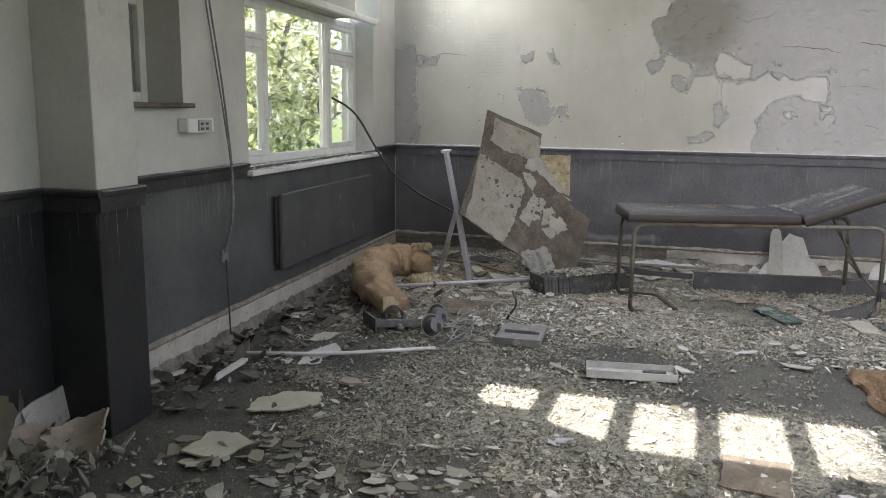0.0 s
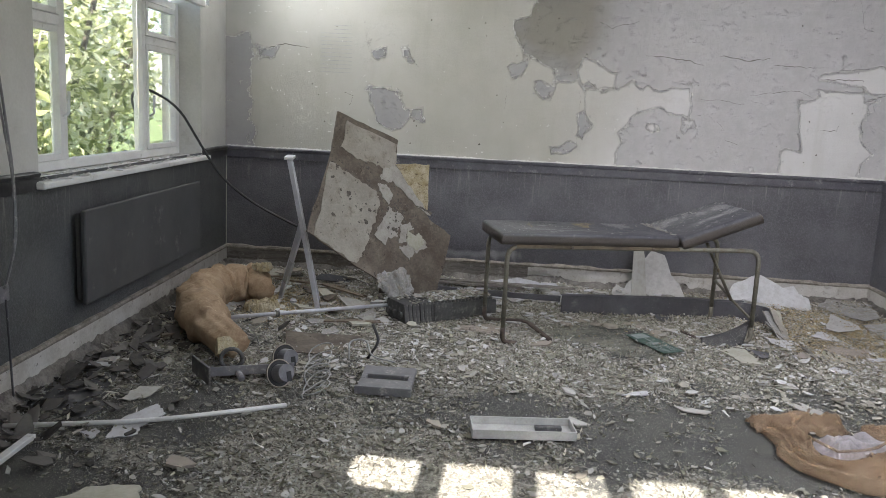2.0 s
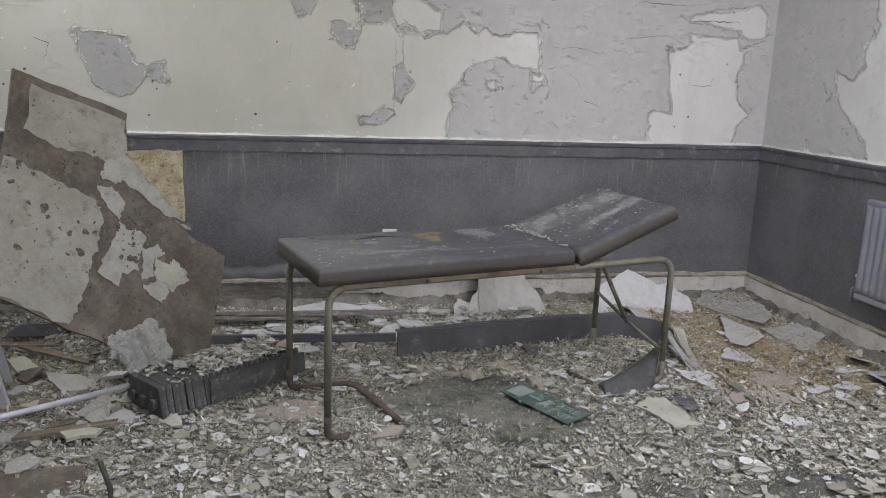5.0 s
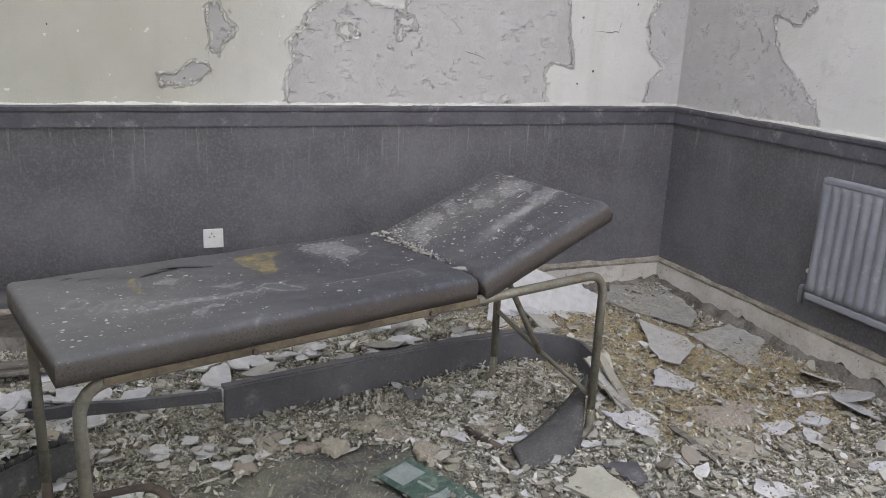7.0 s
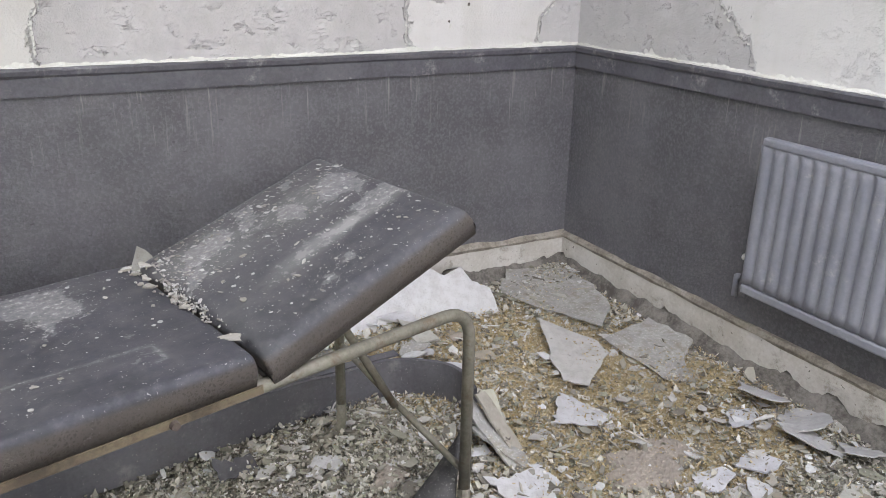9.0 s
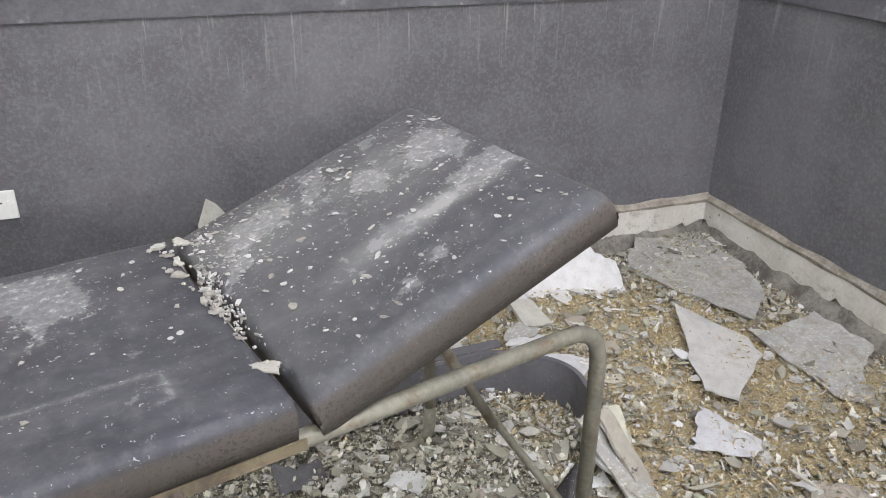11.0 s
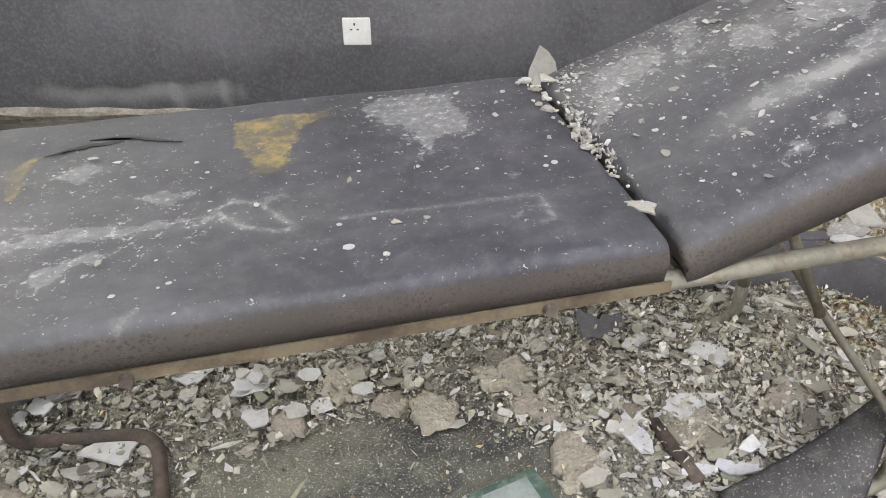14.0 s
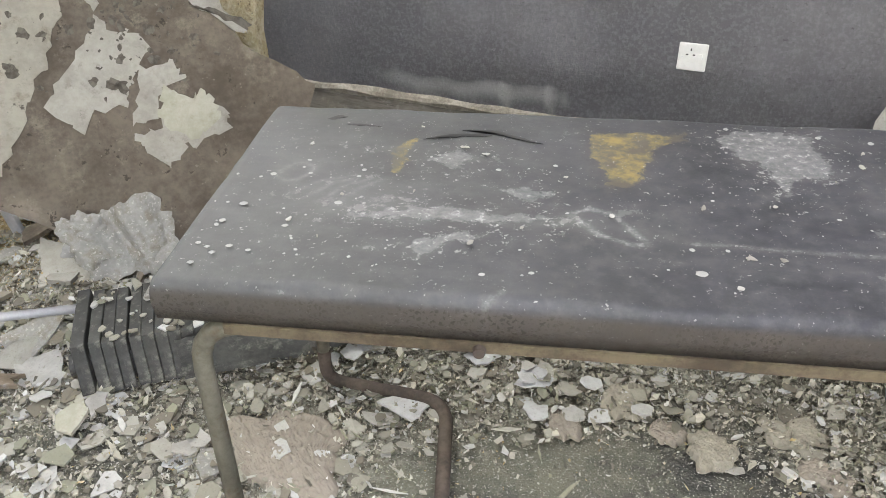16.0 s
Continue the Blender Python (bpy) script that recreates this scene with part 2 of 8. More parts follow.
def dado_paint(name, dark=(0.092, 0.090, 0.097), light=(0.142, 0.139, 0.147)):
    """Dark grey paint on embossed paper, with pale runs from the rail and dust near the skirting."""
    m, nt, co, bsdf = bare_material(name)
    n1, n2 = noise_node(nt, co, 2.2, 6, 0.6), noise_node(nt, co, 95, 3, 0.55)
    run = noise_node(nt, co, 26, 6, 0.7, (1.0, 1.0, 0.07))
    sep = nt.nodes.new("ShaderNodeSeparateXYZ")
    nt.links.new(co, sep.inputs[0])
    high = smooth(nt, sep.outputs[2], 0.55, 0.98)
    col = mixc(nt, smooth(nt, n1.outputs[0], 0.35, 0.68), dark, light)
    col = mixc(nt, smooth(nt, n2.outputs[0], 0.42, 0.7), col, mixc(nt, 0.35, col, tuple(1.5 * c for c in light)))
    runs = math_node(nt, "MULTIPLY", math_node(nt, "MULTIPLY", smooth(nt, run.outputs[0], 0.57, 0.68), high), 0.65)
    col = mixc(nt, runs, col, (0.28, 0.275, 0.26))
    run2 = noise_node(nt, co, 70, 4, 0.7, (1.0, 1.0, 0.035))
    col = mixc(nt, math_node(nt, "MULTIPLY", math_node(nt, "MULTIPLY", smooth(nt, run2.outputs[0], 0.62, 0.70), smooth(nt, sep.outputs[2], 0.60, 0.95)), 0.6), col, (0.30, 0.295, 0.28))
    scuff = noise_node(nt, co, 6, 9, 0.8)
    col = mixc(nt, math_node(nt, "MULTIPLY", smooth(nt, scuff.outputs[0], 0.58, 0.74), 0.5), col, (0.22, 0.21, 0.20))
    fine = noise_node(nt, co, 42, 8, 0.8)
    col = mixc(nt, math_node(nt, "MULTIPLY", smooth(nt, fine.outputs[0], 0.60, 0.70), 0.45), col, tuple(2.0 * c for c in light))
    bl = nt.nodes.new("ShaderNodeAttribute")
    bl.attribute_name = "bloom"
    col = mixc(nt, math_node(nt, "MULTIPLY", smooth(nt, math_node(nt, "MULTIPLY", bl.outputs["Fac"], math_node(nt, "ADD", n1.outputs[0], 0.4)), 0.2, 0.8), 0.75), col, (0.36, 0.36, 0.35))
    nt.links.new(col, bsdf.inputs["Base Color"])
    bsdf.inputs["Roughness"].default_value = 0.62
    bsdf.inputs["Specular IOR Level"].default_value = 0.4
    dents = noise_node(nt, co, 60, 5, 0.75, (0.6, 0.6, 1.5))
    col = mixc(nt, math_node(nt, "MULTIPLY", smooth(nt, dents.outputs[0], 0.60, 0.70), 0.55), col, tuple(0.45 * c for c in dark))
    nt.links.new(col, bsdf.inputs["Base Color"])
    bump(nt, bsdf, math_node(nt, "ADD", n2.outputs[0], dents.outputs[0]), 0.8, 0.004)
    return m


def floor_material(name):
    """Thin dark carpet under plaster dust and moss; "dust" and "moss" are vertex layers."""
    m, nt, co, bsdf = bare_material(name)
    dust, moss = nt.nodes.new("ShaderNodeAttribute"), nt.nodes.new("ShaderNodeAttribute")
    dust.attribute_name, moss.attribute_name = "dust", "moss"
    n1, n2, n3 = noise_node(nt, co, 3.0, 8, 0.7), noise_node(nt, co, 34, 8, 0.75), noise_node(nt, co, 190, 4, 0.6)
    col = mixc(nt, smooth(nt, n3.outputs[0], 0.35, 0.7), (0.050, 0.050, 0.047), (0.105, 0.104, 0.097))
    grit = smooth(nt, math_node(nt, "ADD", n2.outputs[0], math_node(nt, "MULTIPLY_ADD", dust.outputs["Fac"], 0.50, -0.25)), 0.42, 0.62)
    col = mixc(nt, math_node(nt, "MULTIPLY", grit, 0.85), col, mixc(nt, smooth(nt, noise_node(nt, co, 85, 5, 0.7).outputs[0], 0.40, 0.62), (0.20, 0.187, 0.152), (0.45, 0.432, 0.37)))
    green = math_node(nt, "MULTIPLY", moss.outputs["Fac"], smooth(nt, n1.outputs[0], 0.36, 0.60))
    col = mixc(nt, math_node(nt, "MULTIPLY", green, 0.85), col, mixc(nt, n3.outputs[0], (0.19, 0.192, 0.142), (0.34, 0.332, 0.262)))
    straw = nt.nodes.new("ShaderNodeAttribute")
    straw.attribute_name = "straw"
    col = mixc(nt, math_node(nt, "MULTIPLY", smooth(nt, math_node(nt, "MULTIPLY", straw.outputs["Fac"], n2.outputs[0]), 0.10, 0.36), 0.9), col, mixc(nt, n3.outputs[0], (0.27, 0.20, 0.10), (0.58, 0.48, 0.29)))
    speck = noise_node(nt, co, 240, 2, 0.5)
    col = mixc(nt, smooth(nt, speck.outputs[0], 0.62, 0.67), col, (0.55, 0.53, 0.48))
    nt.links.new(col, bsdf.inputs["Base Color"])
    bsdf.inputs["Roughness"].default_value = 0.9
    bsdf.inputs["Specular IOR Level"].default_value = 0.25
    bump(nt, bsdf, math_node(nt, "ADD", n2.outputs[0], math_node(nt, "MULTIPLY", n3.outputs[0], 0.5)), 0.9, 0.012)
    return m


def vinyl_material(name):
    """Dark padded vinyl under plaster dust: smears, splashes and two yellow stains laid down as vertex layers."""
    m, nt, co, bsdf = bare_material(name)
    yel, sm = nt.nodes.new("ShaderNodeAttribute"), nt.nodes.new("ShaderNodeAttribute")
    yel.attribute_name, sm.attribute_name = "yellow", "smear"
    n1, n2, n3 = noise_node(nt, co, 3.5, 7, 0.65), noise_node(nt, co, 30, 8, 0.7), noise_node(nt, co, 260, 3, 0.6)
    drag = noise_node(nt, co, 6, 8, 0.7, (0.55, 1.3, 1.0))
    col = mixc(nt, smooth(nt, n1.outputs[0], 0.35, 0.7), (0.036, 0.036, 0.043), (0.058, 0.057, 0.068))
    veil = smooth(nt, math_node(nt, "ADD", math_node(nt, "MULTIPLY_ADD", drag.outputs[0], 0.6, 0.2), sm.outputs["Fac"]), 0.46, 1.0)
    # Grey-green tone, strongest at one end and fading along the pad.
    end_fade = nt.nodes.new("ShaderNodeAttribute")
    end_fade.attribute_name = "end_fade"
    col = mixc(nt, math_node(nt, "MULTIPLY", end_fade.outputs["Fac"], 0.36), col, (0.20, 0.20, 0.185))
    col = mixc(nt, math_node(nt, "MULTIPLY", veil, 0.5), col, (0.27, 0.267, 0.255))
    film = smooth(nt, n2.outputs[0], 0.40, 0.75)
    col = mixc(nt, math_node(nt, "MULTIPLY", film, 0.22), col, (0.24, 0.235, 0.225))
    ragged = smooth(nt, math_node(nt, "ADD", n2.outputs[0], math_node(nt, "MULTIPLY", sm.outputs["Fac"], 0.40)), 0.67, 0.70)
    col = mixc(nt, math_node(nt, "MULTIPLY", ragged, 0.34), col, (0.34, 0.335, 0.325))
    n5 = noise_node(nt, co, 13, 9, 0.72)
    scab = smooth(nt, math_node(nt, "ADD", n5.outputs[0], math_node(nt, "MULTIPLY", sm.outputs["Fac"], 0.30)), 0.655, 0.675)
    col = mixc(nt, math_node(nt, "MULTIPLY", scab, 0.24), col, (0.31, 0.305, 0.295))
    res = nt.nodes.new("ShaderNodeAttribute")
    res.attribute_name = "residue"
    n6, n7 = noise_node(nt, co, 24, 8, 0.75), noise_node(nt, co, 75, 6, 0.75)
    inside = smooth(nt, math_node(nt, "ADD", res.outputs["Fac"], math_node(nt, "MULTIPLY_ADD", n6.outputs[0], 0.09, -0.045)), -0.002, 0.005)
    worn = math_node(nt, "MULTIPLY_ADD", smooth(nt, n7.outputs[0], 0.32, 0.64), 0.24, 0.14)
    col = mixc(nt, math_node(nt, "MULTIPLY", inside, worn), col, (0.37, 0.365, 0.36))
    near = smooth(nt, res.outputs["Fac"], -0.09, 0.0)
    bits = smooth(nt, math_node(nt, "ADD", n7.outputs[0], math_node(nt, "MULTIPLY", near, 0.07)), 0.655, 0.675)
    col = mixc(nt, math_node(nt, "MULTIPLY", bits, 0.6), col, (0.42, 0.415, 0.40))
    ck = nt.nodes.new("ShaderNodeAttribute")
    ck.attribute_name = "chalk"
    col = mixc(nt, math_node(nt, "MULTIPLY", ck.outputs["Fac"], math_node(nt, "MULTIPLY_ADD", smooth(nt, n7.outputs[0], 0.40, 0.64), 0.30, 0.05)), col, (0.42, 0.415, 0.41))
    yy = smooth(nt, math_node(nt, "ADD", yel.outputs["Fac"], math_node(nt, "MULTIPLY_ADD", n2.outputs[0], 0.06, -0.030)), -0.002, 0.007)
    strong = smooth(nt, noise_node(nt, co, 17, 6, 0.7).outputs[0], 0.42, 0.62)
    col = mixc(nt, math_node(nt, "MULTIPLY", yy, math_node(nt, "MULTIPLY_ADD", strong, 0.5, 0.30)), col, mixc(nt, strong, (0.19, 0.152, 0.080), (0.30, 0.230, 0.080)))
    bent = mixc(nt, 0.035, co, noise_node(nt, co, 60, 3, 0.6).outputs[1])
    for sc, lo, size, amount in ((17, 0.76, 0.17, 0.12), (46, 0.82, 0.12, 0.5), (105, 0.80, 0.22, 0.5), (260, 0.84, 0.30, 0.4)):
        w = nt.nodes.new("ShaderNodeTexVoronoi")
        w.inputs["Scale"].default_value = sc
        nt.links.new(bent, w.inputs["Vector"])
        dot = math_node(nt, "MULTIPLY", math_node(nt, "SUBTRACT", 1.0, smooth(nt, w.outputs["Distance"], size * 0.7, size * 1.15)), smooth(nt, w.outputs["Color"], lo, lo + 0.02))
        col = mixc(nt, math_node(nt, "MULTIPLY", dot, amount), col, (0.52, 0.51, 0.49))
    sep = nt.nodes.new("ShaderNodeSeparateXYZ")
    nt.links.new(co, sep.inputs[0])
    side = math_node(nt, "SUBTRACT", 1.0, smooth(nt, sep.outputs[2], -0.026, -0.010))
    col = mixc(nt, math_node(nt, "MULTIPLY", side, math_node(nt, "MULTIPLY_ADD", n2.outputs[0], 0.5, 0.55, clamp=True)), col, mixc(nt, n1.outputs[0], (0.058, 0.048, 0.040), (0.104, 0.088, 0.072)))
    cell = nt.nodes.new("ShaderNodeTexVoronoi")
    cell.feature = "DISTANCE_TO_EDGE"
    cell.inputs["Scale"].default_value = 115
    nt.links.new(mixc(nt, 0.02, co, noise_node(nt, co, 90, 3, 0.6).outputs[1]), cell.inputs["Vector"])
    pores = math_node(nt, "MULTIPLY", smooth(nt, cell.outputs[0], 0.10, 0.30), math_node(nt, "MULTIPLY", side, smooth(nt, n1.outputs[0], 0.35, 0.6)))
    col = mixc(nt, math_node(nt, "MULTIPLY", pores, 0.6), col, (0.035, 0.028, 0.024))
    nt.links.new(col, bsdf.inputs["Base Color"])
    nt.links.new(math_node(nt, "MULTIPLY_ADD", film, 0.2, 0.56), bsdf.inputs["Roughness"])
    bsdf.inputs["Specular IOR Level"].default_value = 0.28
    hgt = math_node(nt, "ADD", math_node(nt, "MULTIPLY", n1.outputs[0], 1.0), math_node(nt, "MULTIPLY", n3.outputs[0], 0.08))
    bump(nt, bsdf, math_node(nt, "SUBTRACT", math_node(nt, "ADD", hgt, math_node(nt, "MULTIPLY", ragged, 0.10)), math_node(nt, "MULTIPLY", pores, 0.10)), 0.4, 0.010)
    return m


def leaf_material(name):
    m, nt, co, bsdf = bare_material(name)
    rnd = nt.nodes.new("ShaderNodeNewGeometry").outputs["Random Per Island"]
    r = ramp(nt, [(0.0, (0.05, 0.07, 0.02)), (0.2, (0.24, 0.28, 0.09)), (0.5, (0.60, 0.61, 0.32)), (1.0, (0.86, 0.86, 0.70))])
    nt.links.new(rnd, r.inputs[0])
    nt.links.new(r.outputs[0], bsdf.inputs["Base Color"])
    bsdf.inputs["Roughness"].default_value = 0.5
    tr = nt.nodes.new("ShaderNodeBsdfTranslucent")
    nt.links.new(r.outputs[0], tr.inputs[0])
    mx = nt.nodes.new("ShaderNodeMixShader")
    mx.inputs[0].default_value = 0.45
    nt.links.new(bsdf.outputs[0], mx.inputs[1])
    nt.links.new(tr.outputs[0], mx.inputs[2])
    nt.links.new(mx.outputs[0], nt.nodes["Material Output"].inputs[0])
    return m


M_PAINT = peeling_paint("peeling_cream_paint", (0.575, 0.565, 0.545), (0.645, 0.636, 0.618), (0.445, 0.436, 0.428), (0.525, 0.516, 0.510))
M_PLAIN = mat("dull_white_wall", (0.47, 0.465, 0.43), (0.57, 0.565, 0.53), 0.75, 1.6, 60, 0.35, 0.003, dust=0.22, dust_c=(0.36, 0.35, 0.31))
M_DADO = dado_paint("grey_dado_paint")
# The left side's shade is put into these darker dado and rail copies.
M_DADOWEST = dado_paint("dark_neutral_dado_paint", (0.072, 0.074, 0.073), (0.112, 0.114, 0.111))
M_DADOSHADE = dado_paint("darkened_dado_paint", (0.016, 0.016, 0.017), (0.030, 0.030, 0.031))
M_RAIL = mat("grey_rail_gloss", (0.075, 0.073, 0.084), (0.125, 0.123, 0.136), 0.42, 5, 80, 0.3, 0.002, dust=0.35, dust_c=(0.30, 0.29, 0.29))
M_RAILDARK = mat("darkened_rail_gloss", (0.022, 0.022, 0.023), (0.050, 0.050, 0.052), 0.4, 5, 80, 0.3, 0.002, dust=0.3, dust_c=(0.12, 0.12, 0.115))
M_SKIRT = mat("dusty_skirting", (0.43, 0.405, 0.36), (0.57, 0.55, 0.51), 0.8, 6, 70, 0.6, 0.006, dust=0.42, dust_c=(0.24, 0.21, 0.17), spots=0.655)
M_EARTH = mat("broken_plaster_edge", (0.085, 0.077, 0.066), (0.25, 0.232, 0.205), 0.95, 12, 80, 1.0, 0.012)
M_FLOOR = floor_material("littered_carpet")
M_CEIL = mat("ceiling_plaster", (0.62, 0.62, 0.60), (0.72, 0.72, 0.70), 0.85, 1.6, 40, 0.4, 0.004)
M_WHITE = mat("white_window_paint", (0.66, 0.66, 0.64), (0.78, 0.78, 0.76), 0.5, 5, 90, 0.3, 0.002, dust=0.2)
M_CREAM = mat("cream_board", (0.60, 0.57, 0.44), (0.68, 0.65, 0.53), 0.6, 3, 60, 0.2, 0.002)
M_GREYPANEL = mat("grey_panel_paint", (0.066, 0.067, 0.067), (0.096, 0.097, 0.097), 0.5, 3, 90, 0.25, 0.002, dust=0.2, dust_c=(0.25, 0.24, 0.23))
M_RADIATOR = mat("grey_radiator_enamel", (0.20, 0.205, 0.235), (0.26, 0.265, 0.295), 0.42, 4, 60, 0.2, 0.002, dust=0.25, dust_c=(0.40, 0.39, 0.38))
M_VINYL = vinyl_material("dusty_vinyl")
M_TUBE = mat("dull_steel_tube", (0.120, 0.112, 0.084), (0.225, 0.212, 0.168), 0.65, 9, 90, 0.4, 0.002, metal=0.3, dust=0.5, dust_c=(0.13, 0.090, 0.052))
M_RUST = mat("rusty_tube", (0.050, 0.038, 0.031), (0.115, 0.088, 0.070), 0.8, 18, 120, 0.8, 0.003)
M_EDGE = mat("yellowed_steel_edge", (0.050, 0.036, 0.023), (0.140, 0.110, 0.068), 0.8, 9, 70, 0.9, 0.004, dust=0.6, dust_c=(0.065, 0.042, 0.029))
M_GREYWOOD = mat("weathered_grey_timber", (0.085, 0.075, 0.062), (0.21, 0.19, 0.165), 0.85, 9, 60, 0.7, 0.004, stretch=(0.4, 3, 3), dust=0.5, dust_c=(0.30, 0.285, 0.25))
M_WOOD = mat("stained_timber", (0.12, 0.092, 0.065), (0.25, 0.20, 0.145), 0.75, 9, 60, 0.5, 0.003, stretch=(0.4, 3, 3), dust=0.3)
M_LININGPAPER = mat("pale_plaster_skin", (0.31, 0.292, 0.255), (0.41, 0.392, 0.35), 0.85, 9, 80, 0.7, 0.004, dust=0.4, dust_c=(0.22, 0.20, 0.165), spots=0.655)
M_BOARD = mat("mouldy_board_back", (0.085, 0.068, 0.052), (0.185, 0.155, 0.122), 0.9, 4, 45, 0.6, 0.004, dust=0.45, dust_c=(0.25, 0.215, 0.170), spots=0.62)
M_BOARDPAINT = mat("flaking_cream_layer", (0.275, 0.252, 0.212), (0.37, 0.345, 0.295), 0.85, 6, 70, 0.7, 0.005, dust=0.5, dust_c=(0.19, 0.168, 0.13), spots=0.63)
M_YELLOWED = mat("yellowed_plasterboard", (0.36, 0.35, 0.275), (0.47, 0.46, 0.385), 0.9, 6, 70, 0.5, 0.004, dust=0.35, dust_c=(0.30, 0.28, 0.20))
M_SCRAP = mat("grey_wallpaper", (0.36, 0.355, 0.345), (0.48, 0.475, 0.46), 0.9, 9, 70, 0.5, 0.004)
M_GREYPLASTER = mat("grey_plaster_sheet", (0.27, 0.263, 0.245), (0.38, 0.372, 0.352), 0.9, 9, 70, 0.7, 0.006, dust=0.75, dust_c=(0.24, 0.22, 0.18))
M_WOOL = mat("yellow_wool", (0.36, 0.29, 0.155), (0.56, 0.50, 0.36), 0.95, 16, 120, 1.0, 0.02, dust=0.5, dust_c=(0.15, 0.10, 0.055), spots=0.63)
M_ROLL = mat("tan_insulation_wrap", (0.27, 0.178, 0.102), (0.38, 0.275, 0.170), 0.8, 9, 60, 0.9, 0.016, dust=0.45, dust_c=(0.50, 0.38, 0.24))
M_NET = mat("orange_mesh_sack", (0.29, 0.185, 0.105), (0.42, 0.295, 0.185), 0.7, 14, 160, 0.8, 0.008, dust=0.25, dust_c=(0.50, 0.40, 0.30))
nn = M_NET.node_tree
see = nn.nodes.new("ShaderNodeMixShader")
see.inputs[0].default_value = 0.5
nn.links.new(nn.nodes.new("ShaderNodeBsdfTransparent").outputs[0], see.inputs[2])
nn.links.new(nn.nodes["Principled BSDF"].outputs[0], see.inputs[1])
nn.links.new(see.outputs[0], nn.nodes["Material Output"].inputs[0])
M_ALU = mat("aluminium", (0.50, 0.50, 0.53), (0.64, 0.64, 0.67), 0.5, 8, 120, 0.2, 0.001, metal=0.4, dust=0.3, dust_c=(0.36, 0.35, 0.33))
M_DARK = mat("dark_grey_plastic", (0.040, 0.041, 0.043), (0.075, 0.076, 0.078), 0.5, 6, 140, 0.4, 0.002, dust=0.3, dust_c=(0.20, 0.195, 0.185))
M_IRON = mat("dusty_grey_iron", (0.050, 0.050, 0.047), (0.105, 0.103, 0.097), 0.65, 10, 90, 0.5, 0.003, dust=0.5, dust_c=(0.24, 0.23, 0.205), vary=0.15)
M_BLACK = mat("black_rubber", (0.018, 0.018, 0.018), (0.035, 0.034, 0.033), 0.55, 8, 90, 0.3, 0.002)
M_PLASTIC = mat("white_plastic", (0.58, 0.58, 0.56), (0.70, 0.70, 0.68), 0.5, 5, 60, 0.1, 0.001, dust=0.25)
M_TRIMPANEL = mat("dusty_grey_trim_panel", (0.075, 0.073, 0.080), (0.125, 0.122, 0.130), 0.6, 3, 90, 0.25, 0.002, dust=0.35, dust_c=(0.22, 0.21, 0.205))
M_DUSTYSHEET = mat("dusty_curved_plastic", (0.042, 0.041, 0.041), (0.080, 0.077, 0.074), 0.75, 9, 120, 0.6, 0.004, dust=0.5, dust_c=(0.14, 0.13, 0.118))
M_GREYBOX = mat("grey_tray_plastic", (0.14, 0.138, 0.144), (0.20, 0.198, 0.205), 0.5, 8, 110, 0.3, 0.002, dust=0.4)
M_PALEBOX = mat("pale_metal_tray", (0.34, 0.34, 0.33), (0.46, 0.46, 0.44), 0.6, 8, 110, 0.3, 0.002, dust=0.5, dust_c=(0.33, 0.32, 0.29))
M_TWINE = mat("yellow_twine", (0.40, 0.33, 0.10), (0.55, 0.47, 0.18), 0.7, 9, 120, 0.4, 0.002)
M_LINING = mat("lilac_plastic_film", (0.21, 0.195, 0.20), (0.33, 0.31, 0.32), 0.5, 16, 90, 0.8, 0.01)
M_GREEN = mat("green_sign", (0.055, 0.095, 0.075), (0.080, 0.122, 0.098), 0.75, 8, 90, 0.2, 0.001, dust=0.75, dust_c=(0.20, 0.24, 0.20), specular=0.25)
M_SIGNWHITE = mat("dulled_sign_white", (0.20, 0.24, 0.22), (0.31, 0.34, 0.32), 0.7, 14, 90, 0.2, 0.001, dust=0.4, dust_c=(0.28, 0.31, 0.28))
M_GREYWIRE = mat("dusty_white_flex", (0.27, 0.27, 0.26), (0.42, 0.42, 0.40), 0.6, 9, 60, 0.2, 0.001)
M_CARD = mat("grey_brown_card", (0.30, 0.26, 0.22), (0.42, 0.37, 0.31), 0.9, 8, 120, 0.6, 0.004)
M_CHIP = island_mat("plaster_crumbs", [(0.554, 0.537, 0.469), (0.407, 0.390, 0.322), (0.678, 0.667, 0.633), (0.271, 0.254, 0.203), (0.497, 0.475, 0.390), (0.339, 0.333, 0.243), (0.599, 0.571, 0.486), (0.147, 0.138, 0.113), (0.452, 0.424, 0.362), (0.215, 0.201, 0.164)])
M_STRAW = island_mat("straw_and_fibre", [(0.50, 0.395, 0.20), (0.39, 0.29, 0.14), (0.62, 0.52, 0.33), (0.28, 0.205, 0.105), (0.58, 0.51, 0.38), (0.46, 0.36, 0.20)])
M_FLAKE = island_mat("paint_flakes", [(0.48, 0.465, 0.43), (0.40, 0.385, 0.335), (0.31, 0.295, 0.24), (0.60, 0.60, 0.595), (0.36, 0.345, 0.29), (0.23, 0.208, 0.165), (0.44, 0.425, 0.375), (0.53, 0.525, 0.505), (0.28, 0.28, 0.215), (0.34, 0.32, 0.27), (0.19, 0.175, 0.145)])
# Darker copy of the flake tones; the front floor's dimness put into colour.
M_SCALE = island_mat("shaded_paint_scales", [(0.30, 0.29, 0.255), (0.22, 0.212, 0.175), (0.37, 0.36, 0.32), (0.15, 0.142, 0.115), (0.27, 0.262, 0.21), (0.11, 0.102, 0.085), (0.20, 0.198, 0.15), (0.44, 0.435, 0.41)])
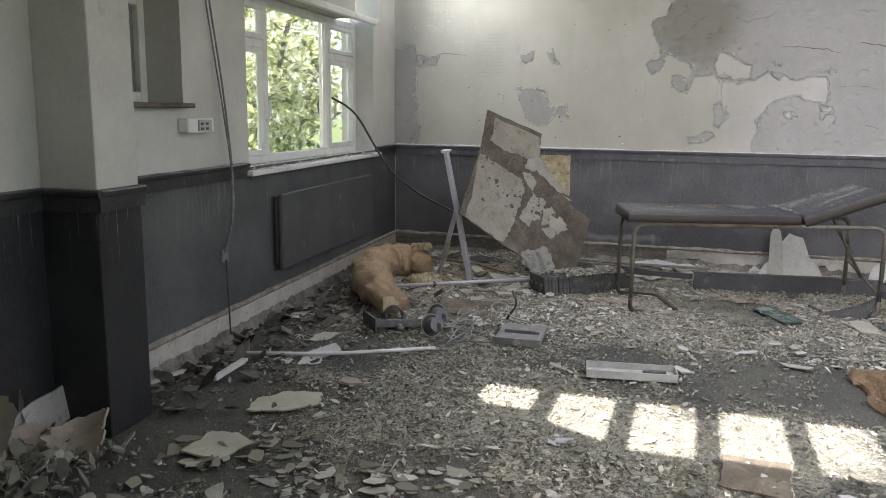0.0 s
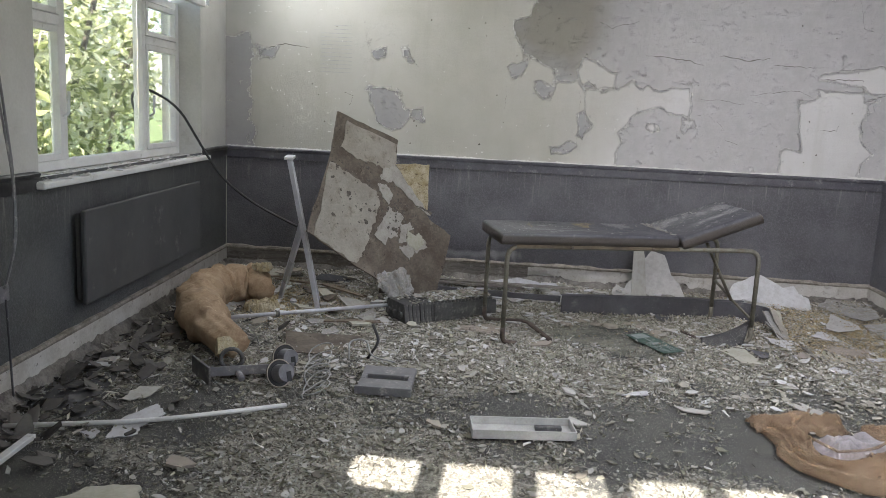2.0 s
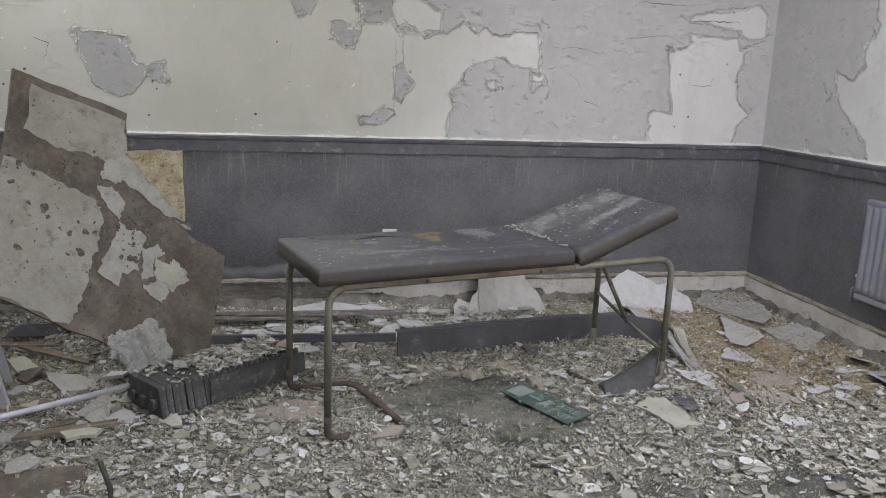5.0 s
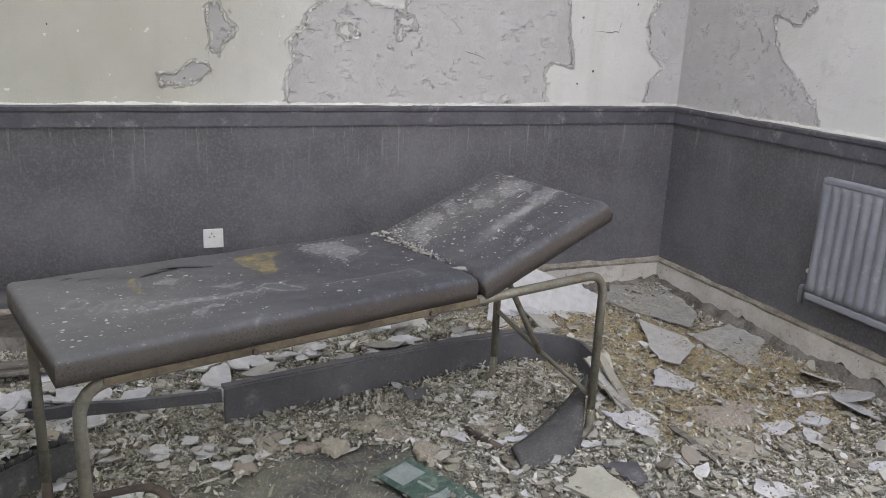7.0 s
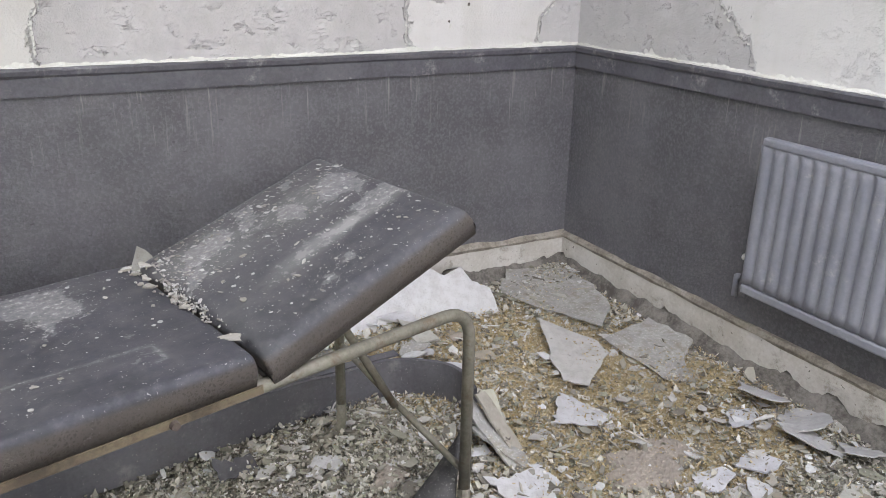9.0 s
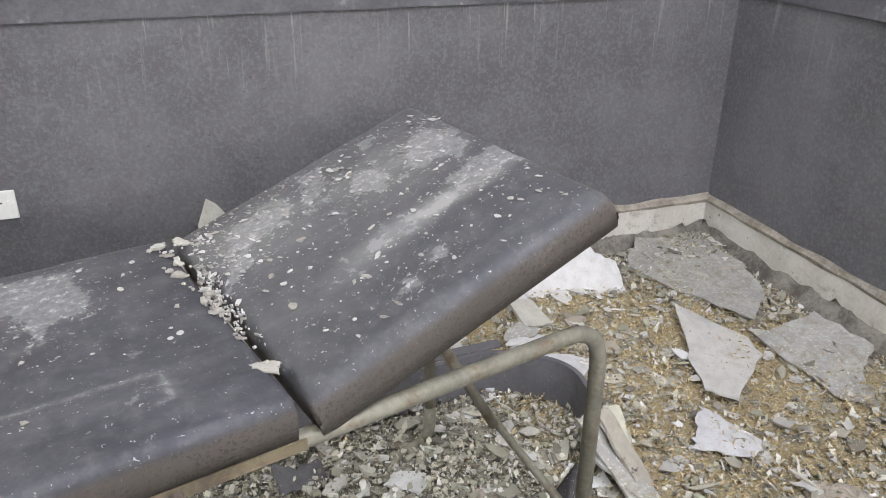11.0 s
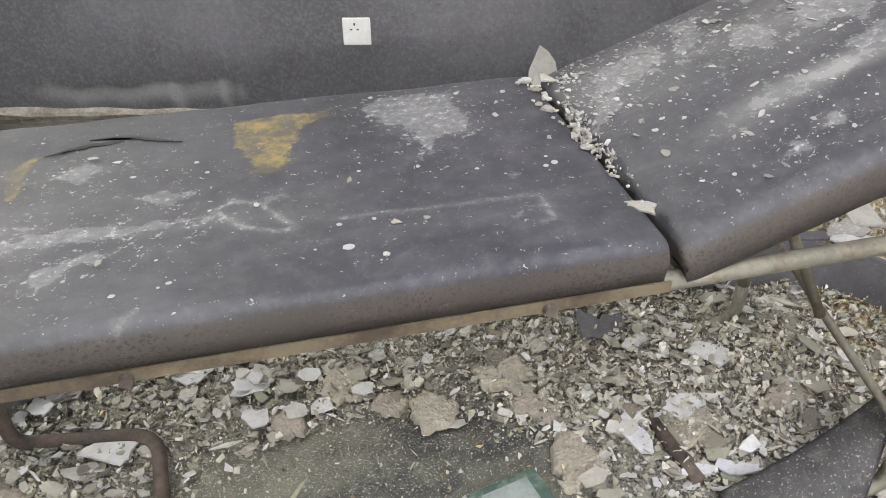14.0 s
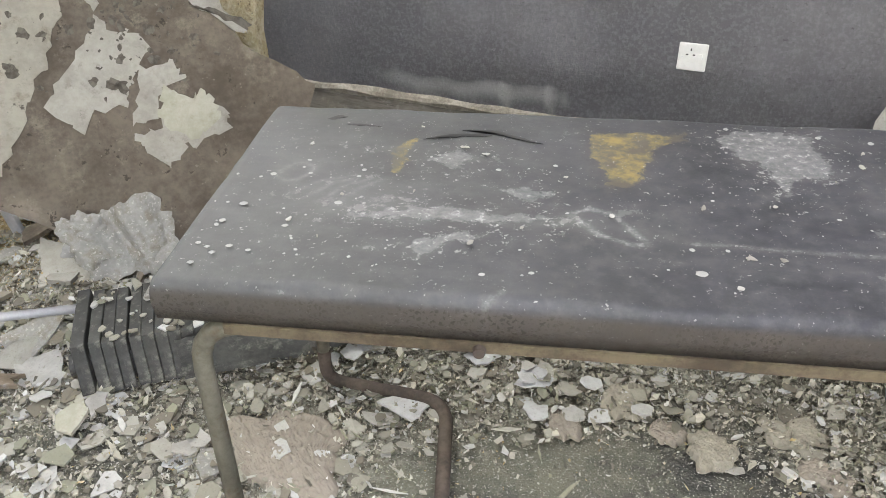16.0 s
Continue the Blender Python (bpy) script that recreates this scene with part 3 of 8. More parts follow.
M_SLATE = island_mat("dark_felt_scraps", [(0.045, 0.043, 0.040), (0.075, 0.070, 0.064), (0.11, 0.104, 0.095), (0.16, 0.15, 0.135)])
M_PADFLAKE = island_mat("greyed_paint_flakes", [(0.30, 0.29, 0.27), (0.24, 0.232, 0.215), (0.37, 0.365, 0.35), (0.19, 0.182, 0.165), (0.44, 0.435, 0.42)])
M_PIECE = island_mat("plaster_pieces", [(0.55, 0.55, 0.55), (0.47, 0.46, 0.435), (0.52, 0.52, 0.53), (0.41, 0.40, 0.36), (0.57, 0.57, 0.585)], 0.8, True)
M_TANPIECE = island_mat("tan_plaster_pieces", [(0.34, 0.305, 0.245), (0.37, 0.34, 0.28), (0.33, 0.29, 0.245)], 0.95, True)
M_COUCHFLAKE = island_mat("dusty_cream_flakes", [(0.38, 0.365, 0.325), (0.31, 0.295, 0.265), (0.44, 0.43, 0.405), (0.26, 0.245, 0.215)], 0.9, True)
M_DRIP = mat("dried_white_drips", (0.29, 0.287, 0.275), (0.43, 0.425, 0.41), 0.7, 30, 200, 0.3, 0.001)
M_BEAD = mat("dirty_bead", (0.17, 0.15, 0.12), (0.36, 0.33, 0.28), 0.9, 14, 90, 0.9, 0.006)
M_FADED = mat("faded_ink", (0.36, 0.36, 0.34), (0.48, 0.48, 0.45), 0.8, 12, 90, 0.1, 0.001)
M_CURL = mat("curled_paint", (0.56, 0.56, 0.51), (0.68, 0.68, 0.64), 0.7, 6, 90, 0.3, 0.002)
M_CRACK = mat("crack_dirt", (0.07, 0.06, 0.05), (0.16, 0.145, 0.12), 0.95, 20, 90, 0.3, 0.002)
specked(M_DUSTYSHEET, 230, 0.64, (0.42, 0.41, 0.39))
specked(M_TRIMPANEL, 150, 0.70, (0.36, 0.35, 0.33))
specked(M_GREYPLASTER, 120, 0.62, (0.50, 0.48, 0.44))
specked(M_DARK, 150, 0.68, (0.34, 0.33, 0.31))
specked(M_BOARD, 60, 0.70, (0.34, 0.31, 0.26), 0.35)
M_LEAF = leaf_material("leaves")
M_BARK = mat("bark", (0.06, 0.05, 0.035), (0.12, 0.10, 0.07), 0.9, 9, 60, 0.8, 0.01, stretch=(1, 1, 0.2))
M_GRASS = mat("grass", (0.14, 0.20, 0.06), (0.22, 0.28, 0.10), 0.9, 3, 50, 0.6, 0.02)
M_GLASS, nt_g, co_g, b_g = bare_material("window_glass")
b_g.inputs["Transmission Weight"].default_value, b_g.inputs["Roughness"].default_value, b_g.inputs["IOR"].default_value = 1.0, 0.02, 1.45


# ---- builders ----
def mesh_of(name, verts, faces, material, smooth_shade=False):
    me = bpy.data.meshes.new(name)
    me.from_pydata([tuple(v) for v in verts], [], [tuple(f) for f in faces])
    me.materials.append(material)
    if smooth_shade:
        me.polygons.foreach_set("use_smooth", [True] * len(me.polygons))
    me.update()
    return me


def from_bm(name, bm, material, smooth_shade=False):
    me = bpy.data.meshes.new(name)
    bm.normal_update()
    bm.to_mesh(me)
    bm.free()
    me.materials.append(material)
    if smooth_shade:
        me.polygons.foreach_set("use_smooth", [True] * len(me.polygons))
    return me


def part(name, data, material=None, parent=None, label="", m=None):
    """One mesh object under a thing or part; data is a bmesh or a mesh."""
    me = from_bm(name, data, material) if isinstance(data, bmesh.types.BMesh) else data
    ob = new(name, me)
    if parent:
        ob.parent = parent
    if m is not None:
        ob.matrix_basis = m
    if label:
        ob["label"] = label
    return ob


def thing(name, m, label, category, group="", kind=""):
    return tagged(place(new(name), m), label, category, group, kind)


def place(ob, m):
    ob.matrix_basis = m
    return ob


def box(sx, sy, sz, x=0, y=0, z=0, bevel=0.0, bm=None, rot=None, seg=2):
    """A box centred at x, y with its foot at z."""
    b = bmesh.new()
    bmesh.ops.create_cube(b, size=1.0)
    bmesh.ops.scale(b, vec=(sx, sy, sz), verts=b.verts)
    if bevel:
        bmesh.ops.bevel(b, geom=b.edges[:], offset=bevel, segments=seg, affect="EDGES", profile=0.5)
    mt = Matrix.Translation((x, y, z + sz / 2))
    if rot is not None:
        mt = mt @ rot
    bmesh.ops.transform(b, matrix=mt, verts=b.verts)
    if bm is None:
        return b
    tmp = bpy.data.meshes.new("tmp")
    b.to_mesh(tmp)
    b.free()
    bm.from_mesh(tmp)
    bpy.data.meshes.remove(tmp)
    return bm


def rounded_path(pts, r, steps=6):
    """A polyline with its corners rounded."""
    pts = [Vector(p) for p in pts]
    out = [pts[0]]
    for a, b, c in zip(pts, pts[1:], pts[2:]):
        k = min(r, (a - b).length * 0.48, (c - b).length * 0.48)
        p, q = b + (a - b).normalized() * k, b + (c - b).normalized() * k
        for i in range(steps + 1):
            t = i / steps
            out.append(p * (1 - t) ** 2 + b * 2 * t * (1 - t) + q * t * t)
    out.append(pts[-1])
    return out


def tube(name, pts, radius, material, r=0.0, sides=10, flat=1.0):
    """A round bar swept along a path."""
    path = rounded_path(pts, r) if r else [Vector(p) for p in pts]
    verts, faces = [], []
    up = None
    for i, p in enumerate(path):
        d = (path[min(i + 1, len(path) - 1)] - path[max(i - 1, 0)]).normalized()
        if up is None:
            up = d.orthogonal().normalized()
        up = (up - d * up.dot(d)).normalized()
        side = d.cross(up)
        for k in range(sides):
            a = 2 * math.pi * k / sides
            verts.append(p + radius * (math.cos(a) * up + flat * math.sin(a) * side))
    for i in range(len(path) - 1):
        for k in range(sides):
            faces.append((i * sides + k, i * sides + (k + 1) % sides, (i + 1) * sides + (k + 1) % sides, (i + 1) * sides + k))
    faces.append(tuple(range(sides))[::-1])
    faces.append(tuple((len(path) - 1) * sides + k for k in range(sides)))
    return mesh_of(name, verts, faces, material, True)


def prism(name, outline, thick, material, rag=0.0, seed=0, cuts=4, warp=0.0):
    """A flat piece of a given outline, with a ragged edge, a thickness and a slight warp."""
    rnd = random.Random(seed)
    pts = []
    for i, a in enumerate(outline):
        b = outline[(i + 1) % len(outline)]
        n = max(1, cuts)
        for k in range(n):
            t = k / n
            j = rag if k else rag * 0.4
            pts.append((a[0] * (1 - t) + b[0] * t + rnd.uniform(-j, j), a[1] * (1 - t) + b[1] * t + rnd.uniform(-j, j)))
    cx, cy = sum(p[0] for p in pts) / len(pts), sum(p[1] for p in pts) / len(pts)
    ph = rnd.uniform(0, 6)
    lift = lambda x, y: warp * ((x - cx) * math.cos(ph) + (y - cy) * math.sin(ph)) ** 2
    n = len(pts)
    verts = [(x, y, thick + lift(x, y)) for x, y in pts] + [(x, y, lift(x, y)) for x, y in pts] + [(cx, cy, thick), (cx, cy, 0)]
    faces = []
    for i in range(n):
        j = (i + 1) % n
        faces += [(i, j, 2 * n), (n + j, n + i, 2 * n + 1), (j, i, n + i, n + j)]
    return mesh_of(name, verts, faces, material)


def ragged_outline(rx, ry, seed, n=7):
    rnd = random.Random(seed)
    out = []
    for k in range(n):
        a = 2 * math.pi * (k + rnd.uniform(-0.42, 0.42)) / n
        s = rnd.uniform(0.5, 1.2)
        out.append((rx * s * math.cos(a), ry * s * math.sin(a)))
    return out


def grid_mesh(name, nu, nv, fn, material, smooth_shade=True):
    verts = [fn(i / nu, j / nv) for i in range(nu + 1) for j in range(nv + 1)]
    faces = [(i * (nv + 1) + j, (i + 1) * (nv + 1) + j, (i + 1) * (nv + 1) + j + 1, i * (nv + 1) + j + 1) for i in range(nu) for j in range(nv)]
    return mesh_of(name, verts, faces, material, smooth_shade)


def crumbly(name, rx, ry, th, seed, material, n=46):
    """A crumbling slab: ragged edge, uneven top."""
    def fn(u, v):
        a, b = 2 * u - 1, 2 * v - 1
        x, y = a * math.sqrt(1 - b * b / 2), b * math.sqrt(1 - a * a / 2)
        f, g = min(1.0, math.hypot(x, y)), math.atan2(y, x)
        c, d = math.cos(g), math.sin(g)
        e = 1 + f * (0.55 * noise.noise((c * 1.3, d * 1.3, seed)) + 0.22 * noise.noise((c * 3, d * 3, seed)) + 0.05 * noise.noise((c * 9, d * 9, seed)))
        x, y = rx * x * e, ry * y * e
        z = th * (0.80 + 0.25 * noise.noise((x * 16, y * 16, seed)) + 0.18 * noise.noise((x * 48, y * 48, seed)) + 0.18 * noise.noise((x * 110, y * 110, seed)) + 0.14 * noise.noise((x * 230, y * 230, seed)))
        return (x, y, max(0.001, z) * (1 - f ** 14))
    me = grid_mesh(name, n, n, fn, material, False)
    return me


def crumpled(name, rx, ry, h, seed, material, n=30):
    """A torn sheet pushed up into folds."""
    def fn(u, v):
        a, b = 2 * u - 1, 2 * v - 1
        x, y = a * math.sqrt(1 - b * b / 2), b * math.sqrt(1 - a * a / 2)
        f, g = min(1.0, math.hypot(x, y)), math.atan2(y, x)
        e = 1 + f * (0.35 * noise.noise((math.cos(g) * 1.6, math.sin(g) * 1.6, seed)) + 0.20 * noise.noise((math.cos(g) * 5, math.sin(g) * 5, seed)))
        x, y = rx * x * e, ry * y * e
        fold = abs(noise.noise((x * 8, y * 5, seed))) + 0.35 * abs(noise.noise((x * 17, y * 12, seed + 2)))
        return (x, y, 0.003 + h * (1.4 * fold + 0.06 * noise.noise((x * 50, y * 50, seed))) * (1 - 0.6 * f ** 3))
    me = grid_mesh(name, n, n, fn, material)
    return me


def bent_slab(name, rx, ry, thick, bend, seed, material, n=22):
    """A broken slab of plaster or board, gently bent, with a ragged edge and a thickness."""
    def fn(u, v):
        a, b = 2 * u - 1, 2 * v - 1
        x, y = a * math.sqrt(1 - b * b / 2), b * math.sqrt(1 - a * a / 2)
        f, g = min(1.0, math.hypot(x, y)), math.atan2(y, x)
        c, d = math.cos(g), math.sin(g)
        e = 1 + f * (0.40 * noise.noise((c * 1.3, d * 1.3, seed)) + 0.14 * noise.noise((c * 4, d * 4, seed)) + 0.07 * noise.noise((c * 12, d * 12, seed)))
        x, y = rx * x * e, ry * y * e
        return (x, y, bend * (x * x / rx - 0.4 * y * y / ry) + 0.004 * noise.noise((x * 14, y * 14, seed)) + 0.0015 * noise.noise((x * 60, y * 60, seed)))
    top = [fn(i / n, j / n) for i in range(n + 1) for j in range(n + 1)]
    m = len(top)
    verts = top + [(x, y, z - thick) for x, y, z in top]
    q = lambda i, j: i * (n + 1) + j
    faces = [(q(i, j), q(i + 1, j), q(i + 1, j + 1), q(i, j + 1)) for i in range(n) for j in range(n)]
    faces += [tuple(m + k for k in reversed(f)) for f in faces]
    rim = [q(i, 0) for i in range(n)] + [q(n, j) for j in range(n)] + [q(i, n) for i in range(n, 0, -1)] + [q(0, j) for j in range(n, 0, -1)]
    faces += [(b, a, m + a, m + b) for a, b in zip(rim, rim[1:] + rim[:1])]
    return mesh_of(name, verts, faces, material)


def layer(me, name, values):
    at = me.attributes.new(name, "FLOAT", "POINT")
    at.data.foreach_set("value", [float(v) for v in values])


def depth_field(px, pz, polys, jag=0.0, seed=0.0):
    """How far inside (positive) or outside (negative) the nearest patch each point lies, with ragged borders."""
    px, pz = np.asarray(px), np.asarray(pz)
    best = np.full(px.shape, -0.3)
    for poly in polys:
        dist, odd = np.full(px.shape, 1e9), np.zeros(px.shape, bool)
        for (x0, z0), (x1, z1) in zip(poly, poly[1:] + poly[:1]):
            dx, dz = x1 - x0, z1 - z0
            t = np.clip(((px - x0) * dx + (pz - z0) * dz) / (dx * dx + dz * dz + 1e-12), 0, 1)
            dist = np.minimum(dist, np.hypot(px - x0 - t * dx, pz - z0 - t * dz))
            if z1 != z0:
                odd ^= ((z0 > pz) != (z1 > pz)) & (px < x0 + (pz - z0) * dx / dz)
        best = np.maximum(best, np.where(odd, dist, -dist))
    if jag:
        rag = np.array([noise.fractal((a * 5.5, b * 5.5, seed), 0.7, 2.1, 6) for a, b in zip(px, pz)])
        best = np.where(best > -0.25, best + jag * rag, best)
    return best


# ---- the room ----
X0, X1, Y0, H = -5.36, 0.0, -7.8, 3.0
RAIL = 1.035
LW = pose(X0, 0, 0, 0, 0, 3.72)  # the left wall stands a little out of square; its run is local -y, the room is at +x

BALD = [
    [(-2.84, 2.42), (-2.84, 2.31), (-2.86, 2.19), (-3.01, 2.12), (-2.97, 2.02), (-2.91, 1.91), (-2.84, 1.83), (-2.74, 1.83), (-2.67, 1.77), (-2.62, 1.70), (-2.51, 1.69), (-2.44, 1.74), (-2.41, 1.54), (-2.20, 1.30), (-2.12, 1.0), (0.05, 1.0), (0.05, 2.42)],
    [(-5.40, 1.94), (-5.18, 1.94), (-5.13, 1.78), (-5.15, 1.60), (-5.14, 1.39), (-5.11, 1.0), (-5.40, 1.0)],
    [(-5.09, 1.85), (-4.92, 1.86), (-4.95, 1.79), (-5.07, 1.77)],
    [(-4.14, 1.57), (-3.92, 1.56), (-3.87, 1.49), (-3.82, 1.38), (-3.87, 1.26), (-3.98, 1.24), (-4.08, 1.30), (-4.10, 1.44)],
    [(-3.01, 1.77), (-2.93, 1.80), (-2.88, 1.87), (-2.85, 1.80), (-2.92, 1.73), (-2.96, 1.65), (-3.0, 1.65)],
    [(-2.81, 1.70), (-2.74, 1.70), (-2.67, 1.62), (-2.71, 1.56), (-2.79, 1.60)],
    [(-2.42, 1.45), (-2.37, 1.43), (-2.32, 1.35), (-2.34, 1.24), (-2.42, 1.27)],
    [(-2.61, 1.13), (-2.50, 1.20), (-2.44, 1.19), (-2.53, 1.12)],
    [(-3.76, 1.40), (-3.71, 1.41), (-3.68, 1.31), (-3.73, 1.30)],
    [(-4.13, 1.86), (-4.03, 1.88), (-4.01, 1.83), (-4.10, 1.82)],
    [(-3.90, 1.90), (-3.82, 1.91), (-3.80, 1.80), (-3.87, 1.83)],
]
SOUND = [  # paint still holding inside the bald stretch
    [(-2.47, 1.78), (-2.42, 1.88), (-2.32, 1.85), (-2.21, 1.78), (-2.15, 1.77), (-2.17, 1.66), (-2.29, 1.64), (-2.37, 1.70), (-2.41, 1.62)],
    [(-2.41, 1.66), (-2.29, 1.64), (-2.15, 1.65), (-2.01, 1.72), (-1.94, 1.64), (-1.90, 1.68), (-1.86, 1.65), (-1.57, 1.68), (-1.54, 1.56), (-1.55, 1.42), (-1.60, 1.46), (-1.73, 1.48), (-1.79, 1.52), (-1.89, 1.50), (-1.97, 1.46), (-2.03, 1.36), (-2.08, 1.34), (-2.06, 1.22), (-2.11, 1.14), (-2.10, 1.0), (-2.41, 1.0), (-2.39, 1.25), (-2.32, 1.35), (-2.38, 1.44)],
    [(-1.91, 1.37), (-1.87, 1.40), (-1.82, 1.38), (-1.78, 1.35), (-1.84, 1.32)],
    [(-1.62, 1.44), (-1.51, 1.45), (-1.48, 1.36), (-1.55, 1.38), (-1.59, 1.34)],
    [(-0.72, 1.62), (-0.57, 1.66), (-0.60, 1.71), (-0.26, 1.71), (-0.23, 1.63), (-0.17, 1.67), (-0.07, 1.66), (-0.20, 1.61), (-0.21, 1.48), (-0.22, 1.33), (-0.12, 1.23), (-0.20, 1.15), (-0.21, 1.0), (-0.74, 1.0), (-0.83, 1.08), (-0.82, 1.19), (-0.78, 1.24), (-0.68, 1.23), (-0.71, 1.40)],
    [(-0.28, 1.89), (-0.15, 1.92), (-0.08, 1.86), (-0.04, 1.72), (-0.17, 1.68), (-0.27, 1.73), (-0.59, 1.79), (-0.55, 1.86), (-0.37, 1.85)],
]
DAMP = [[(-2.95, 2.5), (-2.98, 2.0), (-2.75, 1.82), (-2.5, 1.78), (-2.32, 1.95), (-2.24, 2.5)]]
BALD_EAST = [
    [(0.05, 2.4), (-0.82, 2.4), (-0.80, 2.02), (-0.89, 1.88), (-0.87, 1.70), (-0.81, 1.56), (-0.76, 1.48), (-0.63, 1.50), (-0.65, 1.41), (-0.69, 1.31), (-0.78, 1.29), (-0.89, 1.19), (-0.96, 1.0), (0.05, 1.0)],
    [(-1.37, 1.40), (-1.34, 1.50), (-1.36, 1.62), (-1.41, 1.66), (-1.40, 1.48)],
    [(-1.41, 1.78), (-1.33, 1.80), (-1.33, 1.88), (-1.39, 1.86)],
]


def wall_skin(name, nu, nv, fn, bald, key, thick_dir, jag=0.05, seed=0.0, sound=()):
    """A plaster wall, fine enough to carry the ragged outline of its bald patches, with a thickness."""
    me = grid_mesh(name, nu, nv, fn, M_PAINT, False)
    at = [key(v.co) for v in me.vertices]
    px, pz = [a for a, b in at], [b for a, b in at]
    bare = depth_field(px, pz, bald, jag, seed)
    if sound:
        bare = np.minimum(bare, -depth_field(px, pz, sound, jag * 0.6, seed + 3.0))
    layer(me, "bare", bare)
    ob = new(name, me)
    so = ob.modifiers.new("thickness", "SOLIDIFY")
    so.thickness, so.offset = 0.25, thick_dir
    return ob


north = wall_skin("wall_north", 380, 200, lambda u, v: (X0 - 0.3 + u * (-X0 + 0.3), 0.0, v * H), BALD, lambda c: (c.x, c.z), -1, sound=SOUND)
on_north = [(v.co.x, v.co.z) for v in north.data.vertices]
layer(north.data, "damp", np.clip(0.5 + depth_field([a for a, b in on_north], [b for a, b in on_north], DAMP, 0.05, 7.0) / 0.26, 0, 1))
# Grows leftwards; carries the wall's fall of light as colour.
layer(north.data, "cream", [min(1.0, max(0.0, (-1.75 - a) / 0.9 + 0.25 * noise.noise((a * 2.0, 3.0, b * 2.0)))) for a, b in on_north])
tagged(north, "far plaster wall, cream paint peeling in patches", "wall", kind="structure")


def slab(name, m, sx, sy, sz, x, y, z, material, label, category="wall", bevel=0.0):
    ob = place(new(name, from_bm(name, box(sx, sy, sz, x, y, z, bevel), material)), m)
    return tagged(ob, label, category, kind="structure")


I4 = Matrix()
floor_lab = "dark carpeted floor buried in plaster dust and moss"


def clearing(x, y):
    """Swept patches where the carpet lies nearly bare."""
    k = 1.0
    for cx, cy, rx, ry in ((-2.30, -1.43, 0.54, 0.31), (-1.43, -1.36, 0.11, 0.09), (-2.05, -1.78, 0.25, 0.16)):
        q = math.hypot((x - cx) / rx, (y - cy) / ry) + 0.35 * noise.noise((x * 6, y * 6, 2.2))
        t = max(0.0, min(1.0, (q - 0.55) / 0.75))
        k *= 0.05 + 0.95 * t * t * (3 - 2 * t)
    return k


def dust_and_glare_at(x, y):
    n = noise.noise((x * 0.9, y * 0.9, 3.1)) * 0.6 + noise.noise((x * 2.3, y * 2.3, 7.7)) * 0.5 + noise.noise((x * 5.5, y * 5.5, 1.7)) * 0.3
    d = 0.70 + n
    # The -0.6 spot pales the floor itself to whiten the sun patches.
    for cx, cy, rx, ry, k in ((-1.9, -3.0, 0.9, 0.5, 0.70), (-2.95, -1.55, 0.4, 0.35, -0.25), (-2.6, -3.9, 1.0, 0.4, -0.6), (-4.6, -3.7, 0.6, 0.9, 0.55), (-4.3, -4.8, 0.8, 0.6, 0.55), (-0.9, -2.5, 0.7, 0.5, 0.3)):
        q = ((x - cx) / rx) ** 2 + ((y - cy) / ry) ** 2
        d -= k * math.exp(-q * 1.2)
    d += 0.22 * max(0.0, min(1.0, (y + 2.3) / 0.4)) - 0.14 * max(0.0, min(1.0, (-2.3 - y) / 0.8))
    return max(0.0, min(1.0, d))


def moss_at(x, y):
    n = 0.5 + noise.noise((x * 1.1, y * 1.1, 12.0)) * 0.8
    d = 0.25 * n
    for cx, cy, rx, ry in ((-3.9, -1.9, 0.5, 0.35), (-2.25, -1.6, 0.7, 0.45), (-1.3, -1.8, 0.7, 0.4), (-3.1, -2.0, 0.6, 0.35), (-2.2, -4.2, 0.5, 0.3)):
        d += 0.8 * n * math.exp(-((x - cx) / rx) ** 2 - ((y - cy) / ry) ** 2)
    return max(0.0, min(1.0, d + 0.7 * (1 - clearing(x, y))))


def straw_zone(x, y):
    d = 0.02
    for cx, cy, r in ((-0.55, -0.75, 0.52), (-0.75, -1.20, 0.40), (-4.5, -1.1, 0.42), (-1.0, -0.4, 0.35), (-0.35, -1.3, 0.3)):
        d += math.exp(-((x - cx) ** 2 + (y - cy) ** 2) / (r * r))
    return min(1.0, d)


def floor_z(x, y):
    z = 0.010 * noise.noise((x * 2.1, y * 2.1, 0.3)) + 0.005 * noise.noise((x * 9, y * 9, 1.7)) - 0.006
    z += 0.045 * math.exp(-((y + 0.05) / 0.28) ** 2) * (0.7 + 0.6 * noise.noise((x * 3, 0.0, 5.0)))
    z += 0.030 * math.exp(-((x + 0.05) / 0.25) ** 2) * (0.7 + 0.6 * noise.noise((y * 3, 0.0, 9.0)))
    z += 0.030 * math.exp(-((x + 1.30) / 0.25) ** 2 - ((y + 0.98) / 0.16) ** 2)
    return z


fl = grid_mesh("floor", 180, 280, lambda u, v: (X0 - 0.4 + u * (0.7 - X0), Y0 - 0.3 + v * (0.6 - Y0), floor_z(X0 - 0.4 + u * (0.7 - X0), Y0 - 0.3 + v * (0.6 - Y0))), M_FLOOR)
layer(fl, "dust", [dust_and_glare_at(v.co.x, v.co.y) * (0.2 + 0.8 * clearing(v.co.x, v.co.y)) for v in fl.vertices])
layer(fl, "straw", [straw_zone(v.co.x, v.co.y) for v in fl.vertices])
layer(fl, "moss", [moss_at(v.co.x, v.co.y) for v in fl.vertices])
tagged(new("floor", fl), floor_lab, "floor", kind="structure")
# Unseen well added for the top lamp; its upstands keep the sun out.
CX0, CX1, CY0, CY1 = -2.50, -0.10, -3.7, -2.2
